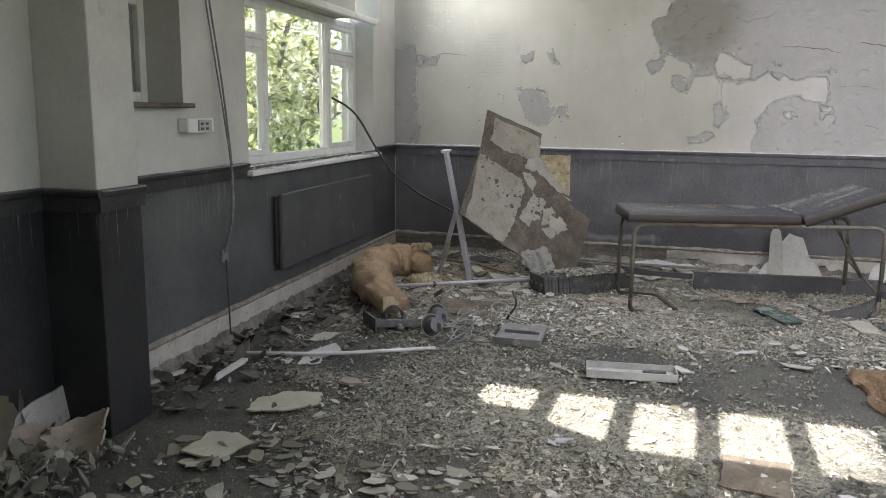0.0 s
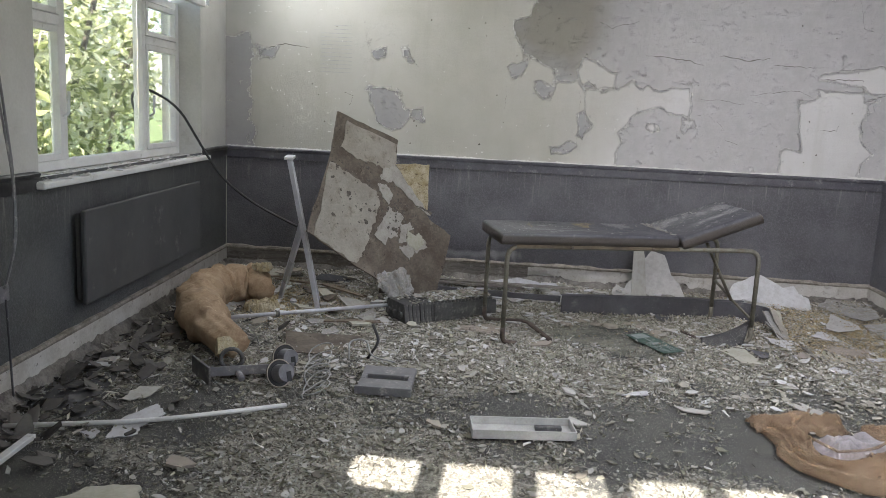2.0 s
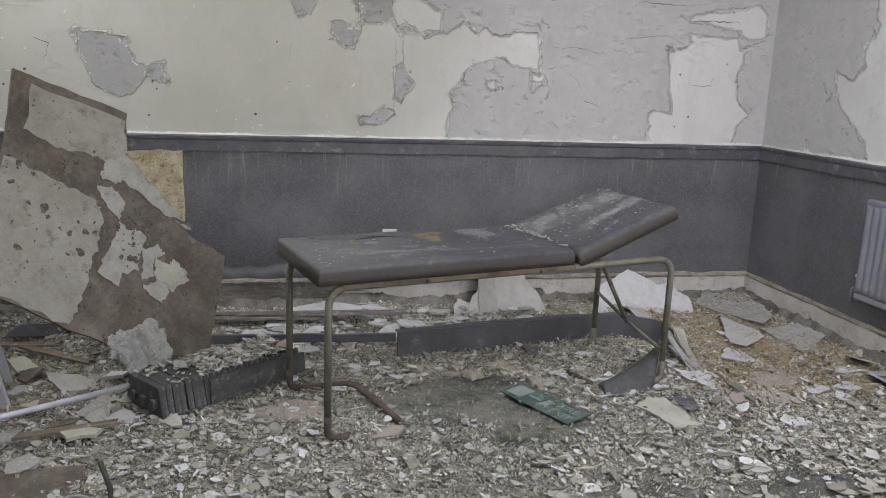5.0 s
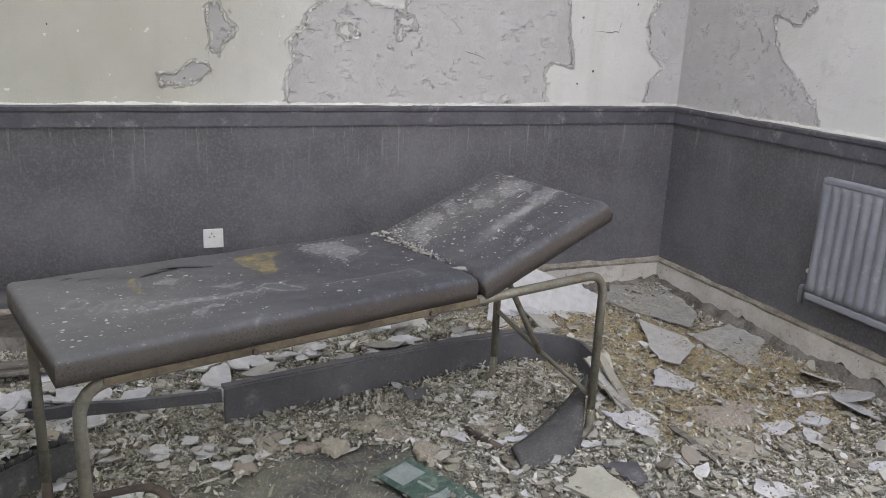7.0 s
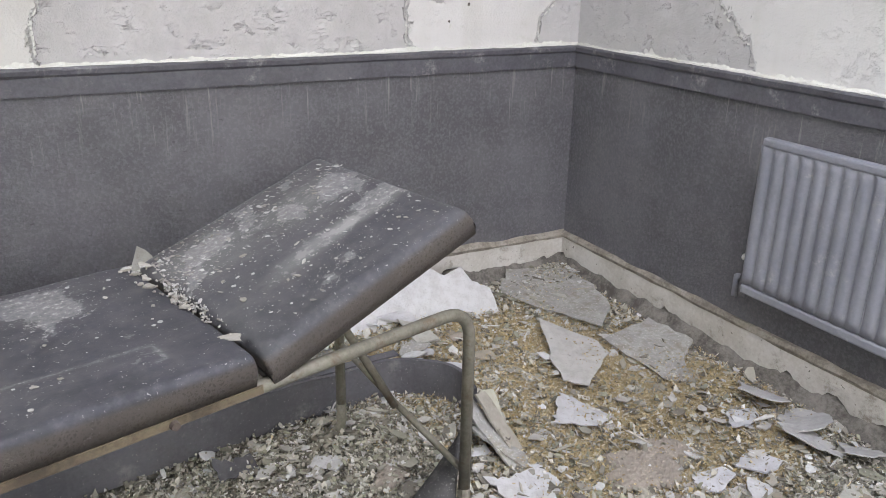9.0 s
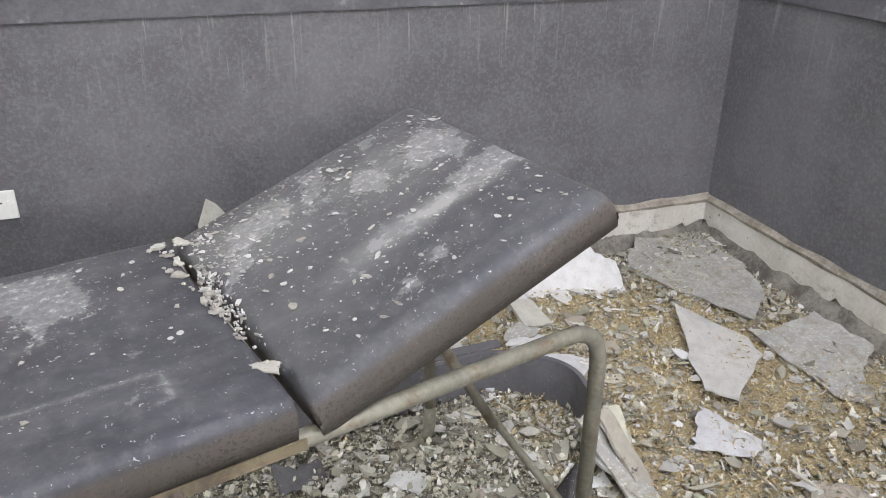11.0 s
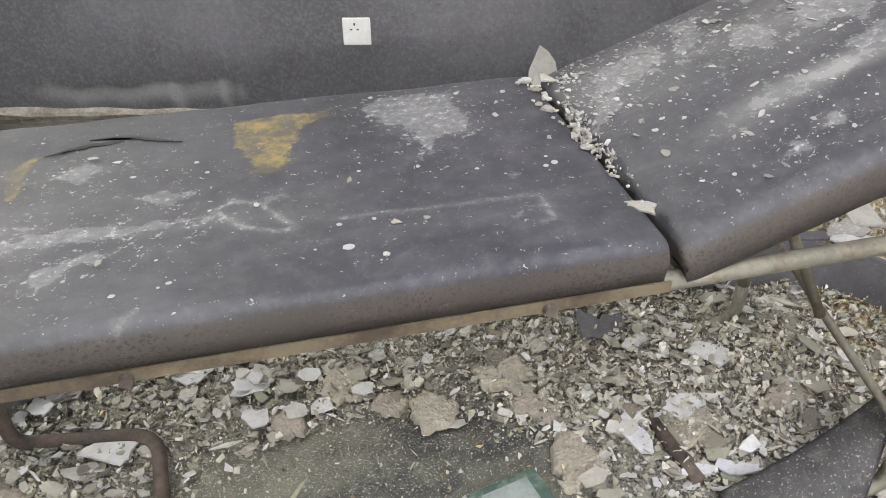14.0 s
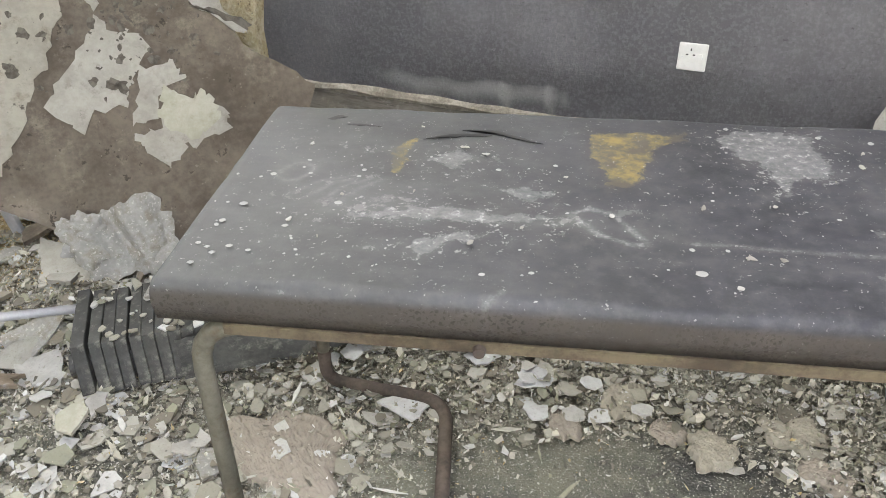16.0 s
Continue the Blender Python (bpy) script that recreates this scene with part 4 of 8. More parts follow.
# The corner gap is unseen too, cut for the corner lamp.
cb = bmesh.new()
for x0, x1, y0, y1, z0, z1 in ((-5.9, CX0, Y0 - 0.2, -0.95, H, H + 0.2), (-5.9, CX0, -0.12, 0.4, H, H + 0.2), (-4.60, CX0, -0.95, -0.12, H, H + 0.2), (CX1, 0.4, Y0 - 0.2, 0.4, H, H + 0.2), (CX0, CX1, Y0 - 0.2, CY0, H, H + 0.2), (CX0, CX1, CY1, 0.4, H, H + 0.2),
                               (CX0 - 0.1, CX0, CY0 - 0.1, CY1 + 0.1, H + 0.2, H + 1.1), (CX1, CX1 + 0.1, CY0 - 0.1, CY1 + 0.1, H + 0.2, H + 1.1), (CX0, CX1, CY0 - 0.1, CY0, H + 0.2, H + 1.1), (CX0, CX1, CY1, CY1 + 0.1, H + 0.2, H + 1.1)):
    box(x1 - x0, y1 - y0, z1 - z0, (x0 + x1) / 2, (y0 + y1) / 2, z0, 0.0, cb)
tagged(new("ceiling", from_bm("ceiling", cb, M_CEIL)), "unseen white ceiling, its well and corner gap cut for the added lamps", "ceiling", kind="structure")

# right-hand wall with a boarded high window
WY0, WY1, WZ0, WZ1 = -3.1, -1.34, 1.37, 1.90
EY0, EY1 = -6.6, -3.7


def east_fn(y0, y1, z0, z1):
    return lambda u, v: (0.0, y0 + u * (y1 - y0), z0 + v * (z1 - z0))


for nm, y0, y1, z0, z1, nu in (("wall_east_corner", WY1, 0.0, 0.0, H, 40), ("wall_east_under", WY0, WY1, 0.0, WZ0, 24), ("wall_east_over", WY0, WY1, WZ1, H, 24), ("wall_east_mid", EY1, WY0, 0.0, H, 12), ("wall_east_sill", EY0, EY1, 0.0, 1.05, 24), ("wall_east_lintel", EY0, EY1, 2.35, H, 24), ("wall_east_rear", Y0 - 0.2, EY0, 0.0, H, 20)):
    ob = wall_skin(nm, nu * 2, 130 if z1 - z0 > 2 else 40, east_fn(y0, y1, z0, z1), BALD_EAST, lambda c: (c.y, c.z), 1)
    tagged(ob, "side plaster wall with cracked pale paint", "wall", kind="structure")

win = tagged(place(new("window_2"), pose(0, 0, 0)), "boarded high window with cream panels and a white sill", "window", kind="structure")
part("frame", box(0.06, WY1 - WY0, 0.045, 0.10, (WY0 + WY1) / 2, WZ0 + 0.02, 0.006), M_WHITE, win)
part("frame", box(0.06, WY1 - WY0, 0.045, 0.10, (WY0 + WY1) / 2, WZ1 - 0.045, 0.006), M_WHITE, win)
for k in range(6):
    yy = WY1 - 0.022 - k * (WY1 - WY0 - 0.044) / 5
    part("mullion", box(0.055, 0.04, WZ1 - WZ0 - 0.09, 0.10, yy, WZ0 + 0.045, 0.006), M_CREAM, win)
    if k:
        part("panel", box(0.012, (WY1 - WY0) / 5 - 0.045, WZ1 - WZ0 - 0.08, 0.115, yy + (WY1 - WY0 - 0.044) / 10, WZ0 + 0.04), M_CREAM, win, "cream painted board")
# Unseen window, added only to let the side lamp's light in.
w5 = tagged(new("added_window_5"), "unseen white framed window added for the side fill lamp", "window", kind="structure")
for k in range(5):
    part("mullion", box(0.06, 0.05, 1.30, 0.15, EY0 + (EY1 - EY0) * k / 4, 1.05, 0.004), M_WHITE, w5)
for z in (1.05, 2.30):
    part("rail", box(0.058, EY1 - EY0, 0.05, 0.15, (EY0 + EY1) / 2, z, 0.004), M_WHITE, w5)
part("sill", box(0.20, WY1 - WY0 + 0.12, 0.028, 0.055, (WY0 + WY1) / 2, WZ0 - 0.012, 0.008), M_WHITE, win)

# left wall with its two windows and a pier
WA = (-2.98, -0.63, 0.965, 2.10)   # large window: y from, y to, z from, z to
WB = (-4.15, -3.68, 1.365, 1.93)   # small window


def left_wall_piece(name, y0, y1, z0, z1):
    me = grid_mesh(name, max(2, int((y1 - y0) / 0.08)), max(2, int((z1 - z0) / 0.08)), lambda u, v: (0.0, y0 + u * (y1 - y0), z0 + v * (z1 - z0)), M_PLAIN, False)
    ob = place(new(name, me), LW)
    so = ob.modifiers.new("thickness", "SOLIDIFY")
    so.thickness, so.offset = 0.30, -1
    return tagged(ob, "dull white plaster wall above a dark dado", "wall", kind="structure")


left_wall_piece("wall_west_corner", -0.42, 0.3, 0, H)
left_wall_piece("wall_west_reveal", WA[1], -0.42, 0, 2.12)
left_wall_piece("wall_west_cap", WA[1], -0.42, 2.75, H)
left_wall_piece("wall_west_under", WA[0], WA[1], 0, WA[2])
left_wall_piece("wall_west_over", WA[0], -1.08, WA[3], H)
left_wall_piece("wall_west_patch", -1.08, WA[1], 2.75, H)
left_wall_piece("wall_west_mid", WB[1], WA[0], 0, H)
left_wall_piece("wall_west_sill", WB[0], WB[1], 0, WB[2])
left_wall_piece("wall_west_head", WB[0], WB[1], WB[3], H)
left_wall_piece("wall_west_rear", Y0 - 0.3, WB[0], 0, H)
slab("pier", LW, 0.26, 0.27, H, 0.13, -4.605, 0, M_PLAIN, "white wall pier with a dark painted foot", "wall", 0.006)
slab("pier_dado", LW, 0.268, 0.286, RAIL - 0.05, 0.131, -4.605, 0, M_DADOSHADE, "wall pier foot in dado paint darkened for the shade there", "wall", 0.006)


def window_frame(name, m, y0, y1, z0, z1, splits, transom, depth, label, openers=()):
    """Casement window: outer frame, mullions, a transom in some bays, and a pane in each."""
    w = tagged(place(new(name), m), label, "window", kind="structure")
    s = 0.055
    for yy in (y0 + s / 2, y1 - s / 2):
        part("jamb", box(0.07, s, z1 - z0, -depth, yy, z0, 0.006), M_WHITE, w)
    for zz in (z0, z1 - s):
        part("rail", box(0.068, y1 - y0 - 2 * s, s, -depth, (y0 + y1) / 2, zz, 0.006), M_WHITE, w)
    ys = [y0 + s] + list(splits) + [y1 - s]
    for c in splits:
        part("mullion", box(0.07, s, z1 - z0 - 2 * s, -depth, c, z0 + s, 0.006), M_WHITE, w)
    for i, (a, b) in enumerate(zip(ys, ys[1:])):
        a2, b2 = a + (s / 2 if i else 0), b - (s / 2 if i < len(splits) else 0)
        bays = [(z0 + s, z1 - s)]
        if transom[i]:
            part("transom", box(0.068, b2 - a2, s, -depth, (a2 + b2) / 2, transom[i], 0.006), M_WHITE, w)
            bays = [(z0 + s, transom[i]), (transom[i] + s, z1 - s)]
        for lo, hi in bays:
            host = w
            if transom[i]:
                sash = bmesh.new()
                for q in (a2 + 0.018, b2 - 0.018):
                    box(0.045, 0.034, hi - lo - 0.004, -depth + 0.018, q, lo + 0.002, 0.004, sash)
                for q in (lo + 0.002, hi - 0.036):
                    box(0.044, b2 - a2 - 0.07, 0.034, -depth + 0.018, (a2 + b2) / 2, q, 0.004, sash)
                host = part("sash", sash, M_WHITE, w)
            pane = part("pane", box(0.004, b2 - a2 - 0.002, hi - lo - 0.002, -depth, (a2 + b2) / 2, lo + 0.001), M_GLASS, host)
            pane.visible_shadow = False
    return w


w1 = window_frame("window_1", LW, WA[0], WA[1], WA[2] + 0.03, WA[3], (-2.38, -1.285), (1.76, 0, 1.76), 0.20, "white timber casement window looking on to sunlit shrubs")
part("window_sill", box(0.30, WA[1] - WA[0] + 0.12, 0.035, -0.09, (WA[0] + WA[1]) / 2, WA[2] - 0.012, 0.008), M_WHITE, w1, "white sill strewn with paint flakes")
part("window_head", box(0.05, WA[1] - WA[0] + 0.06, 0.05, 0.012, (WA[0] + WA[1]) / 2, WA[3] - 0.01, 0.008), M_WHITE, w1)
for yy in (-2.42, -1.23):
    part("handle", tube("handle", [(-0.155, yy, 1.28), (-0.125, yy, 1.30), (-0.12, yy, 1.42)], 0.008, M_ALU, 0.01), None, w1, "grey metal stay")
w3 = window_frame("window_3", LW, WB[0], WB[1], WB[2] + 0.02, WB[3], (), (0,), 0.24, "small white window set deep in the wall")
part("window_sill", box(0.30, WB[1] - WB[0] + 0.08, 0.025, -0.10, (WB[0] + WB[1]) / 2, WB[2] - 0.005, 0.006), M_BOARD, w3, "dark worn sill board")

# Added blocker that keeps daylight out of the small window.
part("pane_darkener", box(0.012, WB[1] - WB[0] - 0.02, WB[3] - WB[2] - 0.02, -0.285, (WB[0] + WB[1]) / 2, WB[2] + 0.01), M_BOARD, w3, "dark board added outside to darken the pane")
SILLR = random.Random(8)
for k in range(150):
    ob = new("sill_flake", prism("sill_flake", ragged_outline(SILLR.uniform(0.012, 0.07), SILLR.uniform(0.008, 0.03), 2000 + k, 6), 0.002, M_CURL, 0.003, 2000 + k, 2, 4.0))
    place(ob, LW @ pose(SILLR.uniform(-0.14, 0.05), SILLR.uniform(WA[0] + 0.05, WA[1] - 0.05), WA[2] + 0.024, SILLR.uniform(-12, 12), SILLR.uniform(-12, 12), SILLR.uniform(0, 360)))
    tagged(ob, "paint flake fallen on the window sill", "paint flake", "flakes on the sill")

# rear wall with its high glazed strip

WS = "plain white rear wall around a strip of small panes"
SUNK = math.tan(radians(SUN_ELEV))
SZ1 = (-3.55 - Y0 + 0.25) * SUNK
SZ0 = (-4.11 - Y0) * SUNK
PANES, PITCH, PW, PX = 9, 0.37, 0.268, -3.85
SX0, SX1 = PX - 0.05, PX + PANES * PITCH - 0.04
for nm, x0, x1, z0, z1 in (("wall_south_left", X0 - 0.3, SX0, 0, H), ("wall_south_right", SX1, X1 + 0.25, 0, H), ("wall_south_under", SX0, SX1, 0, SZ0), ("wall_south_over", SX0, SX1, SZ1, H)):
    slab(nm, I4, x1 - x0, 0.25, z1 - z0, (x0 + x1) / 2, Y0 - 0.125, z0, M_PLAIN, WS)
w4 = tagged(new("window_4"), "strip of small square panes high in the rear wall", "window", kind="structure")
for k in range(PANES + 1):
    xx = PX + k * PITCH - (PITCH - PW) / 2
    part("mullion", box(PITCH - PW, 0.05, SZ1 - SZ0, xx, Y0 - 0.05, SZ0), M_WHITE, w4)
for k in range(PANES):
    pn = part("pane", box(PW, 0.004, SZ1 - SZ0, PX + k * PITCH + PW / 2, Y0 - 0.05, SZ0), M_GLASS, w4)
    pn.visible_shadow = False
# Unseen blocker, outlined to cut the left sun patches short.
part("board", prism("board", [(-3.95, SZ0), (-3.95, SZ1), (-3.69, SZ1), (-3.66, 2.70), (-3.51, 2.70), (-3.48, 2.61), (-3.20, 2.60), (-3.08, 2.52), (-2.85, 2.44), (-2.80, SZ0)], 0.012, M_WOOD, 0.004, 2, 3), None, w4, "unseen board added to trim the sun patches", pose(0, Y0 - 0.09, 0, 90))


# ---- dado, rail and skirting ----
DADO_TOP = RAIL - 0.03


def bloom_at(x, z):
    """Salt bloom: a band with a sharp upper edge and two runs above it."""
    edge = 0.272 + 0.007 * math.sin(x * 11) + 0.006 * math.sin(x * 37) + 0.018 * math.exp(-((x - 2.86) / 0.045) ** 2)
    band = max(0.0, 1.0 - ((x - 3.17) / 0.42) ** 4) * (1.0 if z < edge else math.exp(-((z - edge) / 0.012) ** 2)) * (0.35 + 0.65 * math.exp(-((z - edge + 0.025) / 0.035) ** 2))
    runs = sum(k * math.exp(-((x - c - 0.01 * math.sin(z * 30)) / 0.016) ** 2) * max(0.0, min(1.0, (0.75 - z) / 0.45)) for c, k in ((2.87, 0.42), (3.03, 0.34), (2.81, 0.22)))
    return 0.72 * band + runs


def dado(name, m, length, paint=None):
    me = grid_mesh(name, max(2, int(length / 0.02)), 80, lambda u, v: (u * length, 0.004, 0.17 + v * (DADO_TOP - 0.17)), paint or M_DADO, False)
    layer(me, "bloom", [bloom_at(v.co.x, v.co.z) if name == "dado_north" else 0.0 for v in me.vertices])
    ob = place(new(name, me), m)
    so = ob.modifiers.new("thickness", "SOLIDIFY")
    so.thickness, so.offset = 0.004, 1
    return tagged(ob, "dark grey painted embossed dado", "wall", kind="structure")


def profile_run(name, m, length, prof, material, label, step=0.06, rough=0.0, seed=0, category="trim"):
    """A moulding: a profile (y, z) swept along x, a little uneven."""
    n = max(2, int(length / step))
    verts, faces, k = [], [], len(prof)
    for i in range(n + 1):
        x = length * i / n
        for j, (y, z) in enumerate(prof):
            q = noise.noise((x * 7 + seed, j * 3.1, seed)) * rough
            verts.append((x, y + q * 0.6, z + q))
    for i in range(n):
        for j in range(k):
            faces.append((i * k + j, i * k + (j + 1) % k, (i + 1) * k + (j + 1) % k, (i + 1) * k + j))
    faces += [tuple(range(k))[::-1], tuple(n * k + j for j in range(k))]
    return tagged(place(new(name, mesh_of(name, verts, faces, material)), m), label, category, kind="structure")


RAILP = [(0.0, RAIL - 0.090), (0.020, RAIL - 0.088), (0.021, RAIL - 0.030), (0.030, RAIL - 0.022), (0.033, RAIL - 0.006), (0.027, RAIL), (0.0, RAIL + 0.002)]
BEADP = [(0.0, 0.165), (0.020, 0.165), (0.026, 0.178), (0.020, 0.190), (0.0, 0.195)]


def ragged_skirting(name, m, length, seed, low=0.02, material=None, label="dusty off-white skirting board, broken along its foot"):
    """Skirting board whose foot has rotted and broken away unevenly."""
    n = max(4, int(length / 0.016))
    verts, faces = [], []
    for i in range(n + 1):
        x = length * i / n
        b = low + 0.035 + 0.09 * noise.noise((x * 2.6, seed, 0.4)) + 0.045 * noise.noise((x * 11, seed, 2.0)) + 0.02 * noise.noise((x * 37, seed, 6.0))
        b = min(0.14, max(0.005, b))
        t = 0.168
        verts += [(x, 0.0, t), (x, 0.018, t), (x, 0.019, (t + b) / 2), (x, 0.017 + 0.006 * noise.noise((x * 9, 5, seed)), b), (x, 0.0, b)]
    for i in range(n):
        for j in range(4):
            faces.append((i * 5 + j, i * 5 + j + 1, (i + 1) * 5 + j + 1, (i + 1) * 5 + j))
    return tagged(place(new(name, mesh_of(name, verts, faces, material or M_SKIRT)), m), label, "skirting", kind="structure")


def plinth(name, m, length, seed):
    """Crumbling plaster bank that shows under the skirting."""
    def fn(u, v):
        x = u * length
        out = 0.003 + v * (0.075 + 0.03 * noise.noise((x * 4, seed, 1.0)))
        z = 0.10 * (1 - v) ** 1.3 + 0.03 * noise.noise((x * 14, v * 5, seed)) * (1 - v)
        return (x, out + 0.008 * noise.noise((x * 20, v * 9, seed + 4)), z - 0.004)
    me = grid_mesh(name, int(length / 0.035), 6, fn, M_EARTH)
    ob = place(new(name, me), m)
    so = ob.modifiers.new("thickness", "SOLIDIFY")
    so.thickness = 0.012
    return tagged(ob, "crumbled plaster along the foot of the wall", "trim", kind="structure")


NORTH_M = pose(0, 0, 0, 0, 0, 180)                       # runs from the right corner to the left, out of the wall is -y
EAST_M = pose(0, Y0, 0, 0, 0, 90)                      # runs from the rear to the corner, out of the wall is -x
WEST_M = LW @ pose(0, 0, 0, 0, 0, -90)                   # runs from the corner to the rear, out of the wall is +x
for nm, m, ln in (("north", NORTH_M, 5.345), ("east", EAST_M, -Y0)):
    dado("dado_" + nm, m, ln)
    profile_run("dado_rail_" + nm, m, ln, RAILP, M_RAIL, "dark grey moulded dado rail with chipped top edge", rough=0.003, seed=3)
    profile_run("skirting_bead_" + nm, m, ln, BEADP, M_BEAD, "rounded dusty bead on top of the skirting", rough=0.012, seed=9, step=0.025)
    ragged_skirting("skirting_" + nm, m, 2.75 if nm == "north" else ln, 2.0 if nm == "north" else 5.0, 0.045)
    if nm == "north":
        ragged_skirting("skirting_north_bare", m @ pose(2.75, 0, 0), ln - 2.75, 7.0, -0.02, M_GREYWOOD, "bare grey-brown skirting board, its paint gone")
    plinth("plinth_" + nm, m, ln, 3.0 if nm == "north" else 8.0)
def paint_edge(name, m, length, seed):
    """Broken lip of paint and filler where the wall meets the rail."""
    n = int(length / 0.009)
    verts, faces = [], []
    for i in range(n + 1):
        x = length * i / n
        a = 0.5 + 0.9 * noise.noise((x * 3.1, seed, 0.0)) + 0.5 * noise.noise((x * 17, seed, 3.0)) + 0.5 * noise.noise((x * 60, seed, 5.0))
        h, o = 0.002 + 0.016 * max(0.0, min(1.2, a)), 0.002 + 0.010 * max(0.0, a) * abs(noise.noise((x * 25, seed, 8.0)))
        verts += [(x, -0.002, RAIL + h), (x, o * 0.6, RAIL + h), (x, o + 0.004, RAIL + 0.001), (x, -0.002, RAIL - 0.003)]
    for i in range(n):
        faces += [(4 * i + j, 4 * i + (j + 1) % 4, 4 * i + 4 + (j + 1) % 4, 4 * i + 4 + j) for j in range(4)]
    return tagged(place(new(name, mesh_of(name, verts, faces, M_CURL)), m), "ragged white paint edge along the dado rail", "trim", kind="structure")


paint_edge("paint_edge_north", NORTH_M, 5.345, 1.0)
paint_edge("paint_edge_east", EAST_M, -Y0, 4.0)
# The left run takes the copies with shade in their colour.
dado("dado_west_rear", WEST_M @ pose(4.75, 0, 0), 3.0, M_DADOSHADE)
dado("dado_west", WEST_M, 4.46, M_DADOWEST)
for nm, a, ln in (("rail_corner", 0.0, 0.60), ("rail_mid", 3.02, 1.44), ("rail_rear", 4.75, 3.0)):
    profile_run("dado_" + nm, WEST_M @ pose(a, 0, 0), ln, RAILP, M_RAILDARK, "darkened moulded dado rail with chipped top edge", rough=0.003, seed=5)
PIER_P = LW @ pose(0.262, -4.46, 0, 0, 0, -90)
profile_run("pier_rail_side", PIER_P, 0.29, RAILP, M_RAILDARK, "darkened dado rail round the wall pier", rough=0.002, seed=6)
profile_run("pier_rail_front", LW @ pose(0.29, -4.742, 0, 0, 0, 180), 0.29, RAILP, M_RAILDARK, "darkened dado rail round the wall pier", rough=0.002, seed=7)
profile_run("skirting_bead_west", WEST_M, 4.46, BEADP, M_BEAD, "rounded dusty bead on top of the skirting", rough=0.006, seed=12)
ragged_skirting("skirting_west", WEST_M, 4.46, 11.0, -0.01)
plinth("plinth_west", WEST_M, 4.46, 14.0)


# ---- garden outside the large window ----
def leaf_cloud(name, centre, radii, count, seed, size=(0.045, 0.11), lumps=80):
    """A crown of many small bent leaves gathered in clumps."""
    rs = np.random.RandomState(seed)
    hubs = rs.normal(size=(lumps, 3))
    hubs /= np.linalg.norm(hubs, axis=1)[:, None]
    hubs *= rs.uniform(0.45, 1.0, (lumps, 1))
    which = rs.randint(0, lumps, count)
    c = hubs[which] * np.array(radii) + rs.normal(scale=0.26, size=(count, 3)) * np.array([0.7, 1.0, 1.0]) + np.array(centre)
    c[:, 2] = np.maximum(c[:, 2], 0.05)
    d = rs.normal(size=(count, 3))
    d /= np.linalg.norm(d, axis=1)[:, None]
    e = np.cross(d, rs.normal(size=(count, 3)))
    e /= np.linalg.norm(e, axis=1)[:, None]
    nrm = np.cross(d, e)
    s = rs.uniform(size[0], size[1], (count, 1))
    p0, p1, p2, p3 = c - d * s, c + e * s * 0.42 + nrm * s * 0.12, c + d * s, c - e * s * 0.42 + nrm * s * 0.12
    verts = np.stack([p0, p1, p2, p3], 1).reshape(-1, 3)
    return mesh_of(name, verts.tolist(), [(4 * i, 4 * i + 1, 4 * i + 2, 4 * i + 3) for i in range(count)], M_LEAF)


def shrub(x, y, h, seed, count):
    rnd = random.Random(seed)
    t = thing("shrub", pose(x, y, -0.2), "sunlit yellow-green shrub outside the window", "shrub", "shrubs in the garden")
    for k in range(5):
        a = rnd.uniform(0, 6.28)
        top = (math.cos(a) * 0.7, math.sin(a) * 0.7, h * rnd.uniform(0.6, 0.9))
        part("trunk", tube("trunk", [(0.06 * math.cos(a), 0.06 * math.sin(a), 0), (top[0] * 0.3, top[1] * 0.3, h * 0.35), top], 0.035, M_BARK, 0.3, 7), None, t)
    part("crown", leaf_cloud("crown", (0, 0, h * 0.55), (0.9, 1.25, h * 0.5), count, seed), None, t)
    return t


slab("ground", I4, 240, 240, 0.2, 0.0, -4, -0.5, M_GRASS, "grass outside the window", "ground")
for i, (x, y, h) in enumerate(((-7.9, 0.2, 3.0), (-8.3, 2.2, 3.4), (-8.0, -1.7, 2.9), (-8.9, 4.4, 3.8), (-10.2, 6.6, 4.6), (-7.4, -3.9, 3.2))):
    shrub(x, y, h, 40 + i, 2300)


